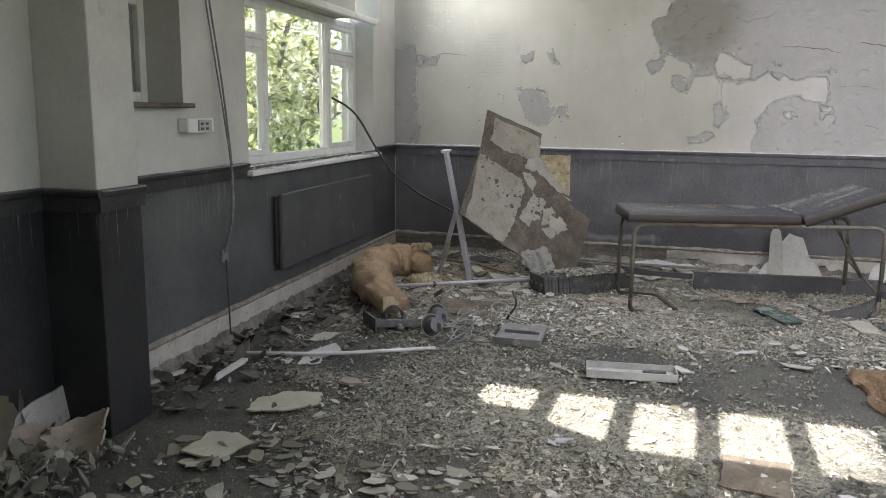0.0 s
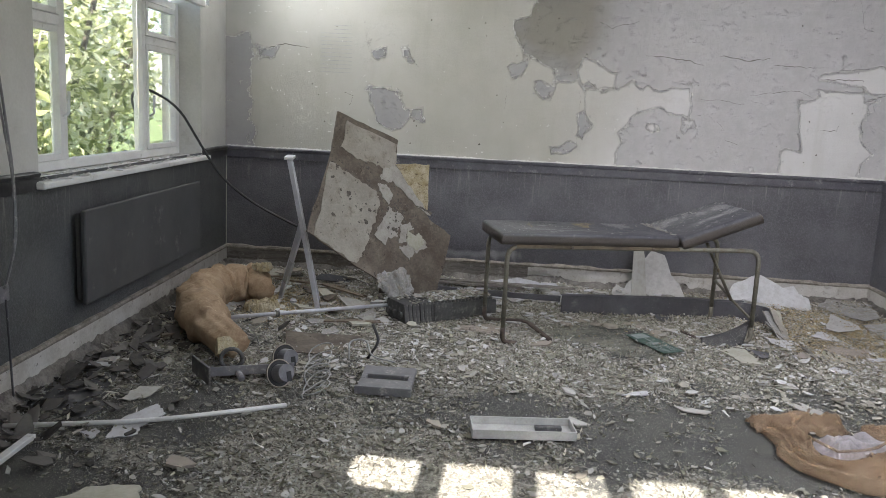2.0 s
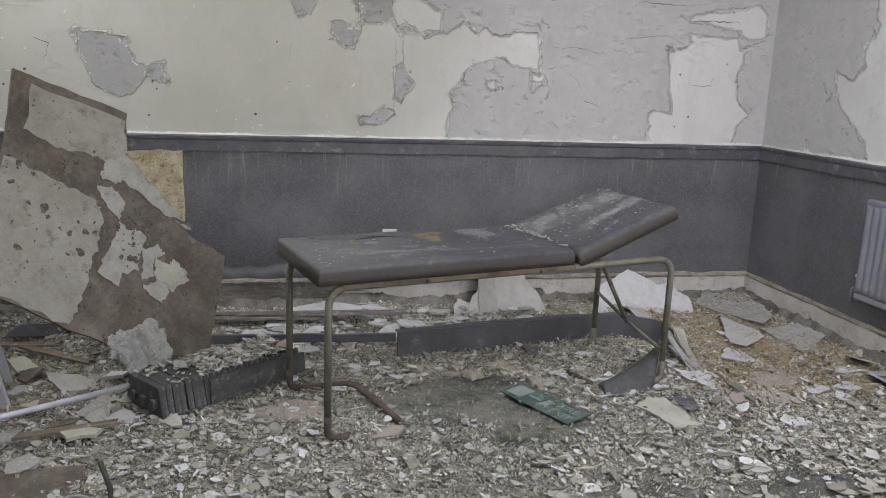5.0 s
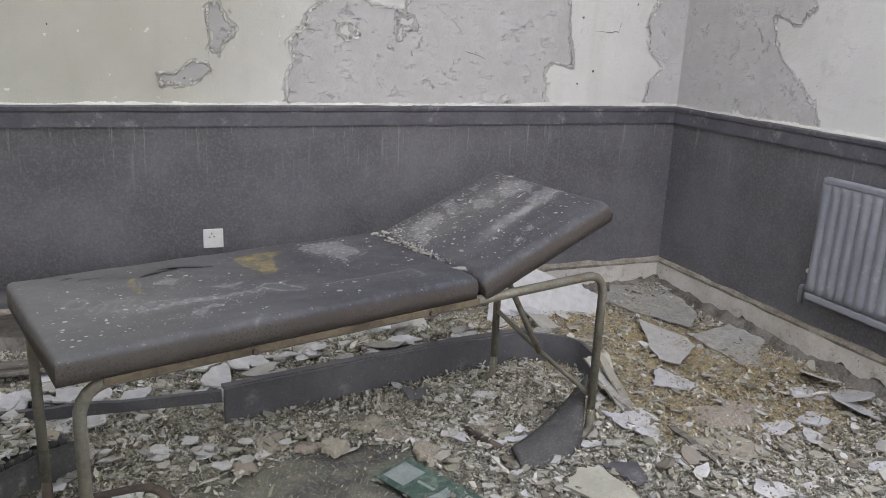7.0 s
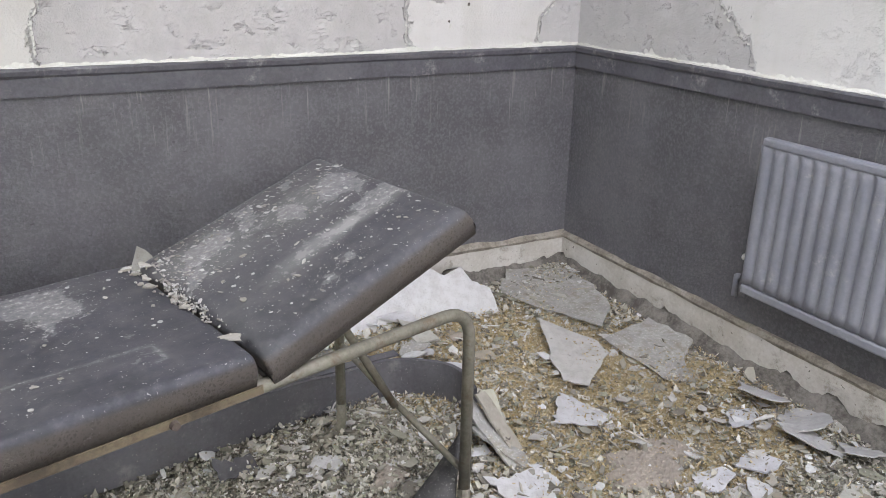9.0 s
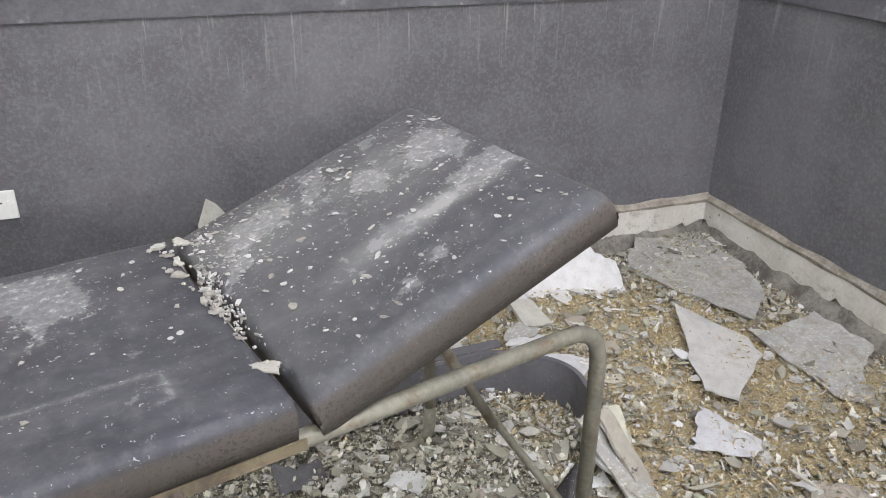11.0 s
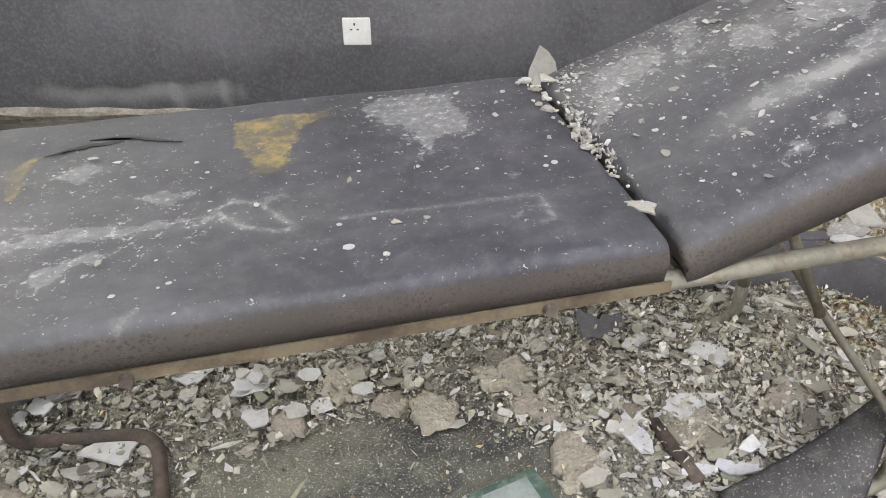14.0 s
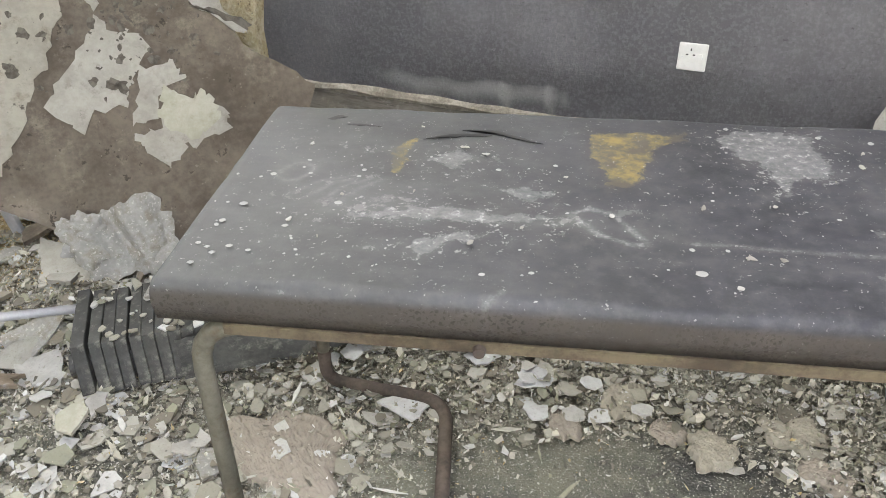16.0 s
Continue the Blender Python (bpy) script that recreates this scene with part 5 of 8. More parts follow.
# ---- examination couch ----
def cushion(name, L, W, T, sag, seed, nu=56, nv=30, r=0.030):
    """A padded slab with rolled edges; its top is at z = 0."""
    prof = []
    for k in range(5):
        a = math.pi / 2 * k / 4
        prof.append((r - r * math.sin(math.pi / 2 - a) + 0.0, -r + r * math.sin(a)))
    half = [(0.006, -T), (0.0, -T * 0.6)] + prof
    ring = half + [(r + (W - 2 * r) * (j + 1) / (nv + 1), 0.0) for j in range(nv)] + [(W - y, z) for y, z in reversed(half)]
    verts, faces, n = [], [], len(ring)
    us = [0.0, 0.002, 0.006, 0.012, 0.022, 0.036] + [0.036 + (L - 0.072) * (i + 1) / (nu + 1) for i in range(nu)] + [L - 0.036, L - 0.022, L - 0.012, L - 0.006, L - 0.002, L]
    for u in us:
        e = min(u, L - u)
        drop = r - math.sqrt(max(0.0, r * r - max(0.0, r - e) ** 2))
        for y, z in ring:
            top = 1.0 if z > -r * 1.01 else 0.0
            dip = sag * math.sin(math.pi * u / L) * math.sin(math.pi * y / W)
            lump = 0.004 * noise.noise((u * 5 + seed, y * 5, 0.0)) + 0.0015 * noise.noise((u * 22 + seed, y * 22, 0.0))
            verts.append((u, y, z - top * (drop + dip - lump)))
    for i in range(len(us) - 1):
        for j in range(n):
            faces.append((i * n + j, (i + 1) * n + j, (i + 1) * n + (j + 1) % n, i * n + (j + 1) % n))
    faces += [tuple(range(n)), tuple((len(us) - 1) * n + j for j in range(n))[::-1]]
    return mesh_of(name, verts, faces, M_VINYL, True)


def seg_dist(x, y, p, q):
    dx, dy = q[0] - p[0], q[1] - p[1]
    t = max(0.0, min(1.0, ((x - p[0]) * dx + (y - p[1]) * dy) / (dx * dx + dy * dy)))
    return math.hypot(x - p[0] - t * dx, y - p[1] - t * dy)


def vinyl_layers(me, yellow, smear, lines=(), end_fade=0.3, patches=()):
    """Stains: yellow patches and plaster residue as outlines, smears as ellipses x, y, half-length, half-width, weight."""
    layer(me, "residue", depth_field([v.co.x for v in me.vertices], [v.co.y for v in me.vertices], patches))
    chalk = []
    ys, ss = depth_field([v.co.x for v in me.vertices], [v.co.y for v in me.vertices], yellow), []
    for v in me.vertices:
        x, y = v.co.x, v.co.y
        ss.append(sum(k * math.exp(-((x - cx) / a) ** 2 - ((y - cy) / b) ** 2) for cx, cy, a, b, k in smear))
        for w, ln in lines:
            d = min(seg_dist(x, y, p, q) for p, q in zip(ln, ln[1:]))
            ss[-1] += 0.06 * math.exp(-(d / 0.014) ** 2)
        chalk.append(max([math.exp(-(min(seg_dist(x, y, p, q) for p, q in zip(ln, ln[1:])) / 0.0042) ** 2) * w for w, ln in lines] or [0.0]))
    layer(me, "chalk", chalk)
    layer(me, "yellow", ys)
    layer(me, "smear", ss)
    layer(me, "end_fade", [end_fade * max(0.0, 1.0 - v.co.x / 0.85) for v in me.vertices])


couch = thing("examination_couch", pose(-2.94, -1.79, 0, 0, 0, 14.5), "dusty dark vinyl examination couch with raised head end, steel frame", "couch")
CL, CW, CT, CZ, HL, HA = 1.115, 0.585, 0.071, 0.705, 0.558, 19.6
PADV = -0.03
seat = cushion("seat", CL + 0.025, CW, CT, 0.006, 1.0, 250, 124, 0.017)


def on_pad(pts):
    """Couch coordinates into the seat pad's own."""
    return [(x + 0.025, y - PADV) for x, y in pts]


YEL = [on_pad(p) for p in ([(0.566, 0.467), (0.60, 0.488), (0.636, 0.493), (0.70, 0.478), (0.735, 0.492), (0.742, 0.470), (0.69, 0.44), (0.665, 0.38), (0.64, 0.30), (0.612, 0.288), (0.593, 0.297), (0.59, 0.345), (0.572, 0.39)],
                           [(0.268, 0.432), (0.250, 0.42), (0.233, 0.375), (0.236, 0.33), (0.243, 0.302), (0.262, 0.304), (0.264, 0.36)])]
GHOST = on_pad([(0.70, 0.140), (0.769, 0.136), (0.88, 0.130), (0.973, 0.124), (0.985, 0.123), (0.984, 0.057), (0.966, 0.053)])
DENT = on_pad([(0.534, 0.202), (0.560, 0.221), (0.597, 0.213), (0.642, 0.132), (0.620, 0.128), (0.574, 0.150), (0.534, 0.202)])
OVAL = on_pad([(0.090 + 0.026 * math.cos(a) * (1 + 0.3 * math.sin(2 * a)), 0.288 + 0.030 * math.sin(a)) for a in [0.628 * k for k in range(11)]])
RIPPLES = [on_pad([(0.10 + 0.026 * k, 0.215 - 0.008 * k), (0.135 + 0.024 * k, 0.262 - 0.004 * k), (0.175 + 0.022 * k, 0.282)]) for k in range(4)]
SEAT_PATCH = [on_pad(p) for p in ([(0.775, 0.485), (0.85, 0.518), (0.94, 0.510), (0.955, 0.44), (0.945, 0.345), (0.905, 0.352), (0.885, 0.335), (0.868, 0.300), (0.855, 0.335), (0.862, 0.375), (0.80, 0.43)],
                                  [(0.30, 0.36), (0.345, 0.40), (0.375, 0.37), (0.34, 0.325)],
                                  [(0.205, 0.160), (0.30, 0.200), (0.50, 0.196), (0.52, 0.178), (0.38, 0.165)], [(0.295, 0.080), (0.37, 0.130), (0.41, 0.132), (0.325, 0.068)], [(0.43, 0.265), (0.47, 0.285), (0.51, 0.26), (0.48, 0.24)])]
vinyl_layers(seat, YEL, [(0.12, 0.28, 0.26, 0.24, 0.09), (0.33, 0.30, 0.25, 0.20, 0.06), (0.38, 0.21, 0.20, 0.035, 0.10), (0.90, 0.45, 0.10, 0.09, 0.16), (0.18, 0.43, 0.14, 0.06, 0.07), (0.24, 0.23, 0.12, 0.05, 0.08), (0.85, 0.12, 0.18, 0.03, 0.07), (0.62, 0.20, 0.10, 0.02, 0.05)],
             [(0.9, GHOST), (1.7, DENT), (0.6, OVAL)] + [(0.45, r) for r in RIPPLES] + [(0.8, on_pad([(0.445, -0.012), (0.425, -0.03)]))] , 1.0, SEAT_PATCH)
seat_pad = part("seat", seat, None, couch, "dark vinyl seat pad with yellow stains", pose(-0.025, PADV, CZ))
head = cushion("head_pad", HL, CW, CT + 0.006, 0.0, 7.0, 130, 124, 0.030)
HEAD_PATCH = [[(0.40, 0.36), (0.44, 0.44), (0.50, 0.46), (0.535, 0.40), (0.53, 0.33), (0.48, 0.30), (0.455, 0.345), (0.425, 0.33)], [(0.30, 0.37), (0.33, 0.45), (0.37, 0.43), (0.37, 0.37), (0.34, 0.34)],
              [(0.04, 0.40), (0.10, 0.50), (0.20, 0.52), (0.22, 0.46), (0.14, 0.42)], [(0.22, 0.43), (0.26, 0.54), (0.30, 0.53), (0.28, 0.45)], [(0.02, 0.33), (0.06, 0.42), (0.10, 0.41), (0.08, 0.36)], [(0.38, 0.50), (0.40, 0.54), (0.45, 0.53)],
              [(0.40, 0.258), (0.47, 0.275), (0.548, 0.285), (0.550, 0.205), (0.47, 0.208)], [(0.20, 0.08), (0.225, 0.10), (0.235, 0.07)], [(0.28, 0.10), (0.30, 0.13), (0.32, 0.10)]]
vinyl_layers(head, [], [(0.24, 0.42, 0.26, 0.15, 0.17), (0.36, 0.215, 0.16, 0.028, 0.55), (0.20, 0.18, 0.10, 0.03, 0.16), (0.42, 0.40, 0.14, 0.10, 0.13), (0.12, 0.46, 0.12, 0.08, 0.16)], (), 0.3, HEAD_PATCH)
HEAD_M = pose(CL + 0.012, PADV, CZ - 0.012, 0.6, -HA, 0)
head_pad = part("head_pad", head, None, couch, "raised dark vinyl head pad scattered with plaster", HEAD_M)
FZ, FR = 0.622, 0.015
LU, RU, FV, BV = 0.018, 1.682, -0.010, 0.525
DRIP = mesh_of("drip", [(math.cos(k * 0.698) * (1 + 0.15 * math.sin(3 * k)), math.sin(k * 0.698), 0.0) for k in range(9)] + [(0.6 * math.cos(k * 0.698), 0.6 * math.sin(k * 0.698), 0.0008) for k in range(9)], [(k, (k + 1) % 9, 9 + (k + 1) % 9, 9 + k) for k in range(9)] + [tuple(range(9, 18))], M_DRIP)
drops = random.Random(19)
for k in range(150):
    on_head = k % 3 == 0
    if on_head:
        u, v, r = drops.uniform(0.04, 0.52), drops.uniform(0.05, 0.55), 0.0012 + 0.0035 * drops.random() ** 3
    elif k % 3 == 1:
        u, v, r = 0.02 + 0.5 * drops.random() ** 1.5, 0.05 + 0.36 * drops.random(), 0.0014 + 0.0052 * drops.random() ** 3
    else:
        u, v, r = drops.uniform(0.45, 1.08), drops.uniform(0.04, 0.55), 0.0012 + 0.0050 * drops.random() ** 4
    part("drip", DRIP, None, head_pad if on_head else seat_pad, "", pose(u, v, 0.0014 if on_head else 0.0005 - 0.006 * math.sin(math.pi * u / 1.14) * math.sin(math.pi * v / CW), 0, 0, drops.uniform(0, 360)) @ Matrix.Diagonal((r * drops.uniform(0.8, 1.5), r, 1, 1)))
for u, v, r in ((0.041, 0.174, 0.008), (0.016, 0.175, 0.004), (0.122, 0.120, 0.006), (0.417, 0.028, 0.0055), (0.482, 0.039, 0.005), (0.470, 0.032, 0.003), (0.705, 0.062, 0.010), (0.022, 0.012, 0.006), (0.042, 0.039, 0.006), (0.060, 0.058, 0.006), (0.030, 0.052, 0.005), (0.749, 0.263, 0.004), (0.09, 0.05, 0.005)):
    (x, y), = on_pad([(u, v)])
    part("drip", DRIP, None, seat_pad, "", pose(x, y, 0.0012 - 0.006 * math.sin(math.pi * x / 1.14) * math.sin(math.pi * y / CW), 0, 0, 40 * r) @ Matrix.Diagonal((r * 0.85, r * 0.7, 1, 1)))
part("side_tube", tube("side_tube", [(LU, FV, 0.10), (LU, FV, FZ), (RU, FV, FZ), (RU, FV, 0.10)], FR, M_TUBE, 0.085), None, couch)
part("side_tube", tube("side_tube", [(LU, BV, 0.10), (LU, BV, FZ), (RU, BV, FZ), (RU, BV, 0.10)], FR, M_TUBE, 0.085), None, couch)
for pts in ([(LU, BV, 0.11), (LU, BV, 0.018), (0.31, BV - 0.04, 0.016), (0.345, 0.04, 0.014)], [(LU, FV, 0.11), (LU, FV, 0.018), (LU + 0.10, FV + 0.02, 0.004)],
            [(RU, FV, 0.12), (RU, FV, 0.022), (RU - 0.13, FV + 0.01, 0.010)], [(RU, BV, 0.12), (RU, BV, 0.020), (RU - 0.14, BV - 0.01, 0.004)], [(1.335, 0.26, 0.010), (1.35, 0.09, 0.014)]):
    part("foot_tube", tube("foot_tube", pts, FR * 1.02, M_TUBE if pts[0][0] > 1.4 else M_RUST, 0.07), None, couch, "rusted floor tube" if pts[0][0] < 1.4 else "")
for outline in ([(0.281, 0.423), (0.33, 0.448), (0.375, 0.456), (0.40, 0.450), (0.36, 0.443), (0.33, 0.436)], [(0.345, 0.466), (0.40, 0.470), (0.44, 0.452), (0.49, 0.424), (0.43, 0.446), (0.40, 0.460)], [(0.092, 0.488), (0.110, 0.508), (0.128, 0.503), (0.112, 0.494)], [(0.13, 0.470), (0.17, 0.473), (0.20, 0.466), (0.17, 0.469)]):
    part("tear", prism("tear", on_pad(outline), 0.0012, M_BLACK, 0.003, 5, 3), None, seat_pad, "black slit torn in the vinyl", pose(0, 0, -0.0008))
for u in (0.16, 0.62, 1.08):
    part("cross_bar", box(0.03, BV - FV, 0.014, u, (FV + BV) / 2, FZ - 0.004, 0.003), M_RUST, couch)
edge = part("edge_angle", box(CL - 0.06, 0.004, 0.017, CL / 2 + 0.04, PADV + 0.003, CZ - CT - 0.0165), M_EDGE, couch, "rusty steel edge strip")
part("brace", tube("brace", [(RU, BV, 0.32), (RU + 0.005, 0.27, 0.232), (RU, FV, 0.165)], 0.009, M_TUBE), None, couch)
part("prop", tube("prop", [(RU - 0.004, 0.265, 0.232), (1.43, 0.30, 0.70)], 0.011, M_TUBE), None, couch)
for u in (0.42, 0.95):
    b = bmesh.new()
    bmesh.ops.create_cone(b, cap_ends=True, segments=14, radius1=0.010, radius2=0.008, depth=0.012, matrix=pose(u, PADV - 0.002, CZ - CT - 0.011, 90))
    part("bolt", b, M_RUST, edge)


# ---- things round the room ----
def ribbed_radiator():
    y0, y1, z0, z1 = -2.75, -1.11, 0.325, 0.863
    t = thing("radiator", pose(-0.045, 0, 0), "grey ribbed panel radiator mounted low on the wall", "radiator")
    n = int((y1 - y0) / 0.0048)
    def fn(u, v):
        y = y0 + u * (y1 - y0)
        z = z0 + 0.035 + v * (z1 - z0 - 0.06)
        w = 0.5 + 0.5 * math.cos(2 * math.pi * (y - y0) / 0.0500)
        edge = min(1.0, min(v, 1 - v) / 0.06)
        return (-0.028 + 0.010 * min(1.0, max(0.0, w * 1.5 - 0.25)) * edge, y, z)
    me = grid_mesh("panel", n, 14, fn, M_RADIATOR)
    p = part("panel", me, None, t)
    so = p.modifiers.new("thickness", "SOLIDIFY")
    so.thickness = 0.012
    part("top_rail", box(0.035, y1 - y0, 0.03, -0.026, (y0 + y1) / 2, z1 - 0.03, 0.008), M_RADIATOR, t)
    part("bottom_rail", box(0.032, y1 - y0, 0.034, -0.026, (y0 + y1) / 2, z0, 0.008), M_RADIATOR, t)
    for y in (y0 + 0.3, y1 - 0.3):
        part("bracket", box(0.05, 0.04, 0.40, 0.012, y, z0 + 0.08, 0.003), M_RADIATOR, t)
    part("valve", tube("valve", [(-0.02, y1 + 0.02, z0 + 0.045), (-0.02, y1 + 0.035, z0 + 0.045), (-0.02, y1 + 0.035, z0 - 0.03)], 0.011, M_RADIATOR, 0.01), None, t)
    part("vent", tube("vent", [(-0.02, y1 - 0.01, z0 + 0.12), (-0.02, y1 + 0.02, z0 + 0.12)], 0.011, M_PLASTIC), None, t, "small white vent plug")
    return t


ribbed_radiator()

flat = thing("flat_radiator", LW @ pose(0, 0, 0), "flat dark grey panel radiator under the large window", "radiator")
part("panel", box(0.028, 1.80, 0.50, 0.075, -1.81, 0.315, 0.008), M_GREYPANEL, flat)
part("rear_panel", box(0.022, 1.74, 0.46, 0.030, -1.81, 0.335, 0.006), M_GREYPANEL, flat)
for y in (-2.4, -1.2):
    part("bracket", box(0.075, 0.04, 0.06, 0.036, y, 0.42, 0.003), M_GREYPANEL, flat)


def wall_socket(m, s, label, holes=True, face=None):
    t = thing("socket", m, label, "socket")
    plate = part("plate", box(s, 0.010, s, 0, -0.005, -s / 2, 0.004), face or M_PLASTIC, t)
    if holes:
        for x, z, w, h in ((-0.016, 0.006, 0.007, 0.004), (0.004, 0.006, 0.007, 0.004), (-0.006, 0.020, 0.004, 0.008)):
            part("slot", box(w, 0.003, h, x, -0.0108, z), M_BLACK, plate)
        part("switch", box(0.011, 0.006, 0.018, 0.024, -0.012, -0.004, 0.001), M_PLASTIC, plate)
        for x in (-0.03, 0.03):
            part("screw", box(0.004, 0.002, 0.004, x, -0.0105, -0.002), M_ALU, plate)
    return t


wall_socket(pose(-2.437, -0.004, 0.45), 0.086, "white square wall socket with a switch")
wall_socket(LW @ pose(0.006, -3.33, 0.515, 0, 0, 90), 0.075, "grey wall socket with a cable hanging out", False, M_GREYBOX)
jb = thing("alarm_box", LW @ pose(0, -3.61, 1.232, 0, 0, 90), "small pale plastic control box with vents under the window", "box")
part("case", box(0.26, 0.06, 0.075, 0, -0.03, 0, 0.008), M_WHITE, jb)
lid_ = part("lid", box(0.13, 0.012, 0.06, 0.03, -0.064, 0.008, 0.004), M_PALEBOX, jb)
for k in range(4):
    part("slot", box(0.024, 0.004, 0.012, -0.01 + (k % 2) * 0.05, -0.071, 0.015 + (k // 2) * 0.026), M_DARK, lid_)

cab = thing("hanging_cable", LW, "grey cable hanging down the wall to the socket", "cable")
part("cable", tube("cable", [(0.02, -3.52, 2.95), (0.025, -3.44, 2.0), (0.05, -3.36, 1.5), (0.05, -3.28, 1.06), (0.06, -3.29, 0.75), (0.02, -3.34, 0.54)], 0.006, M_GREYBOX, 0.12, 6), None, cab)
part("cable", tube("cable", [(0.015, -3.56, 2.95), (0.02, -3.47, 2.0), (0.055, -3.38, 1.4), (0.06, -3.295, 1.0), (0.05, -3.30, 0.70), (0.02, -3.33, 0.54)], 0.005, M_GREYBOX, 0.12, 6), None, cab)
part("cable", tube("cable", [(0.02, -3.33, 0.49), (0.03, -3.335, 0.25), (0.04, -3.34, 0.01)], 0.005, M_DARK, 0.1, 6), None, cab)
bc = thing("black_cable", I4, "black cable trailing in through the window", "cable")
part("cable", tube("cable", [(-5.60, -0.95, 1.02), (-5.52, -1.35, 1.42), (-5.50, -1.20, 1.48), (-5.36, -0.95, 1.36), (-5.24, -0.86, 1.10), (-5.08, -0.85, 0.85), (-4.85, -0.86, 0.68), (-4.55, -0.9, 0.55), (-4.15, -1.0, 0.42)], 0.009, M_BLACK, 0.15, 8), None, bc)

# leaning ceiling board
BRD = Matrix(((0.730, -0.2466, 0.637, -3.652), (0.683, 0.2635, -0.681, -1.144), (0.0, 0.932, 0.361, 0.13), (0, 0, 0, 1)))
brd = thing("ceiling_board", BRD, "fallen mouldy ceiling board with flaking cream paint, leaning", "board")
part("sheet", prism("sheet", [(-0.275, 1.33), (0.194, 1.127), (0.131, 0.945), (0.351, 0.515), (0.52, 0.383), (0.30, -0.03), (0.0, -0.01), (-0.345, 0.224), (-0.668, 0.486), (-0.393, 1.01)], 0.014, M_BOARD, 0.006, 3, 7), None, brd)
FLAKING = "cream paint layer"
for outline, z, mt, sd, lab in (
        ([(-0.41, 0.96), (-0.22, 0.84), (-0.07, 0.74), (-0.06, 0.66), (-0.09, 0.60), (-0.14, 0.51), (-0.20, 0.40), (-0.28, 0.28), (-0.34, 0.24), (-0.62, 0.45)], 0.0145, M_BOARDPAINT, 5, FLAKING),
        ([(-0.22, 1.26), (0.17, 1.09), (0.13, 0.93), (0.02, 0.90), (-0.05, 0.95), (-0.18, 0.98), (-0.30, 1.07)], 0.0145, M_BOARDPAINT, 6, "stained cream paint layer"),
        ([(0.13, 0.93), (0.06, 0.84), (0.20, 0.68), (0.33, 0.555), (0.37, 0.545), (0.25, 0.72)], 0.0165, M_LININGPAPER, 9, "torn pale lining paper"),
        ([(0.01, 0.63), (0.04, 0.59), (0.09, 0.58), (0.12, 0.55), (0.09, 0.50), (0.05, 0.45), (0.04, 0.40), (-0.07, 0.40), (-0.08, 0.35), (-0.15, 0.43), (-0.08, 0.51)], 0.0150, M_LININGPAPER, 21, "cracked pale plaster skin"),
        ([(0.08, 0.49), (0.16, 0.50), (0.19, 0.45), (0.13, 0.44), (0.10, 0.36), (0.04, 0.35)], 0.0165, M_LININGPAPER, 22, "cracked pale plaster skin"),
        ([(0.13, 0.44), (0.20, 0.40), (0.22, 0.42), (0.25, 0.39), (0.26, 0.34), (0.17, 0.29), (0.10, 0.36)], 0.0215, M_YELLOWED, 23, "greenish flake of plaster skin"),
        ([(0.15, 0.40), (0.27, 0.36), (0.28, 0.31), (0.17, 0.27), (0.09, 0.33)], 0.0175, M_LININGPAPER, 24, "cracked pale plaster skin"),
        ([(0.04, 0.33), (0.13, 0.33), (0.16, 0.28), (0.11, 0.23), (0.06, 0.28)], 0.0185, M_LININGPAPER, 25, "cracked pale plaster skin"),
        ([(0.01, 0.90), (0.12, 0.93), (0.10, 0.82), (0.04, 0.80), (-0.02, 0.84)], 0.0185, M_LININGPAPER, 26, "curling pale plaster skin"),
        ([(-0.05, 0.80), (0.02, 0.79), (0.06, 0.70), (0.01, 0.64), (-0.03, 0.70)], 0.0155, M_LININGPAPER, 27, "cracked pale plaster skin")):
    part("paint_layer", prism("paint_layer", outline, 0.004, mt, 0.010, sd, 6, 0.10 if sd > 20 else 0.0), None, brd, lab, pose(0, 0, z))
mould = random.Random(15)
for k in range(150):
    x, y = mould.gauss(0.11, 0.09), mould.gauss(0.57, 0.07)
    if k % 3 == 0:
        x, y = mould.uniform(-0.5, -0.1), mould.uniform(0.45, 0.95)
    if not -0.45 < x < 0.30 or (k % 3 and y < 0.38) or x + 0.6 * y > 0.62:
        continue
    a = 0.003 + 0.017 * mould.random() ** 2.5
    part("mould_spot", prism("mould_spot", ragged_outline(a, a * mould.uniform(0.5, 1.2), 160 + k, 7), 0.0012, M_CRACK, a * 0.2, 170 + k, 2), None, brd, "dark mould spot", pose(x, y, 0.0192 if k % 3 else 0.0186, 0, 0, mould.uniform(0, 360)))
part("tear", prism("tear", [(0.24, 0.625), (0.30, 0.61), (0.38, 0.565), (0.37, 0.548), (0.30, 0.592)], 0.0014, M_CRACK, 0.006, 31, 4), None, brd, "black tear", pose(0, 0, 0.0205))
for k, (x, y, a, b, h, rz) in enumerate(((-0.05, 0.08, 0.13, 0.10, 0.05, 20), (0.02, 0.03, 0.08, 0.06, 0.04, 100), (-0.13, 0.09, 0.06, 0.07, 0.05, 200))):
    part("lump", crumpled("lump", a, b, h, 7.0 + 3.1 * k, M_GREYPLASTER), None, brd, "crumpled grey plaster skin", pose(x, y, 0.016 + 0.004 * k, 0, 0, rz))
wool = thing("wool_slab", pose(-3.69, -0.64, 0.515, 84, 0, 6), "slab of yellow mineral wool behind the leaning board", "insulation")
part("slab", prism("slab", [(-0.16, -0.05), (0.14, -0.05), (0.14, 0.49), (-0.16, 0.49)], 0.05, M_WOOL, 0.008, 4, 8), None, wool)
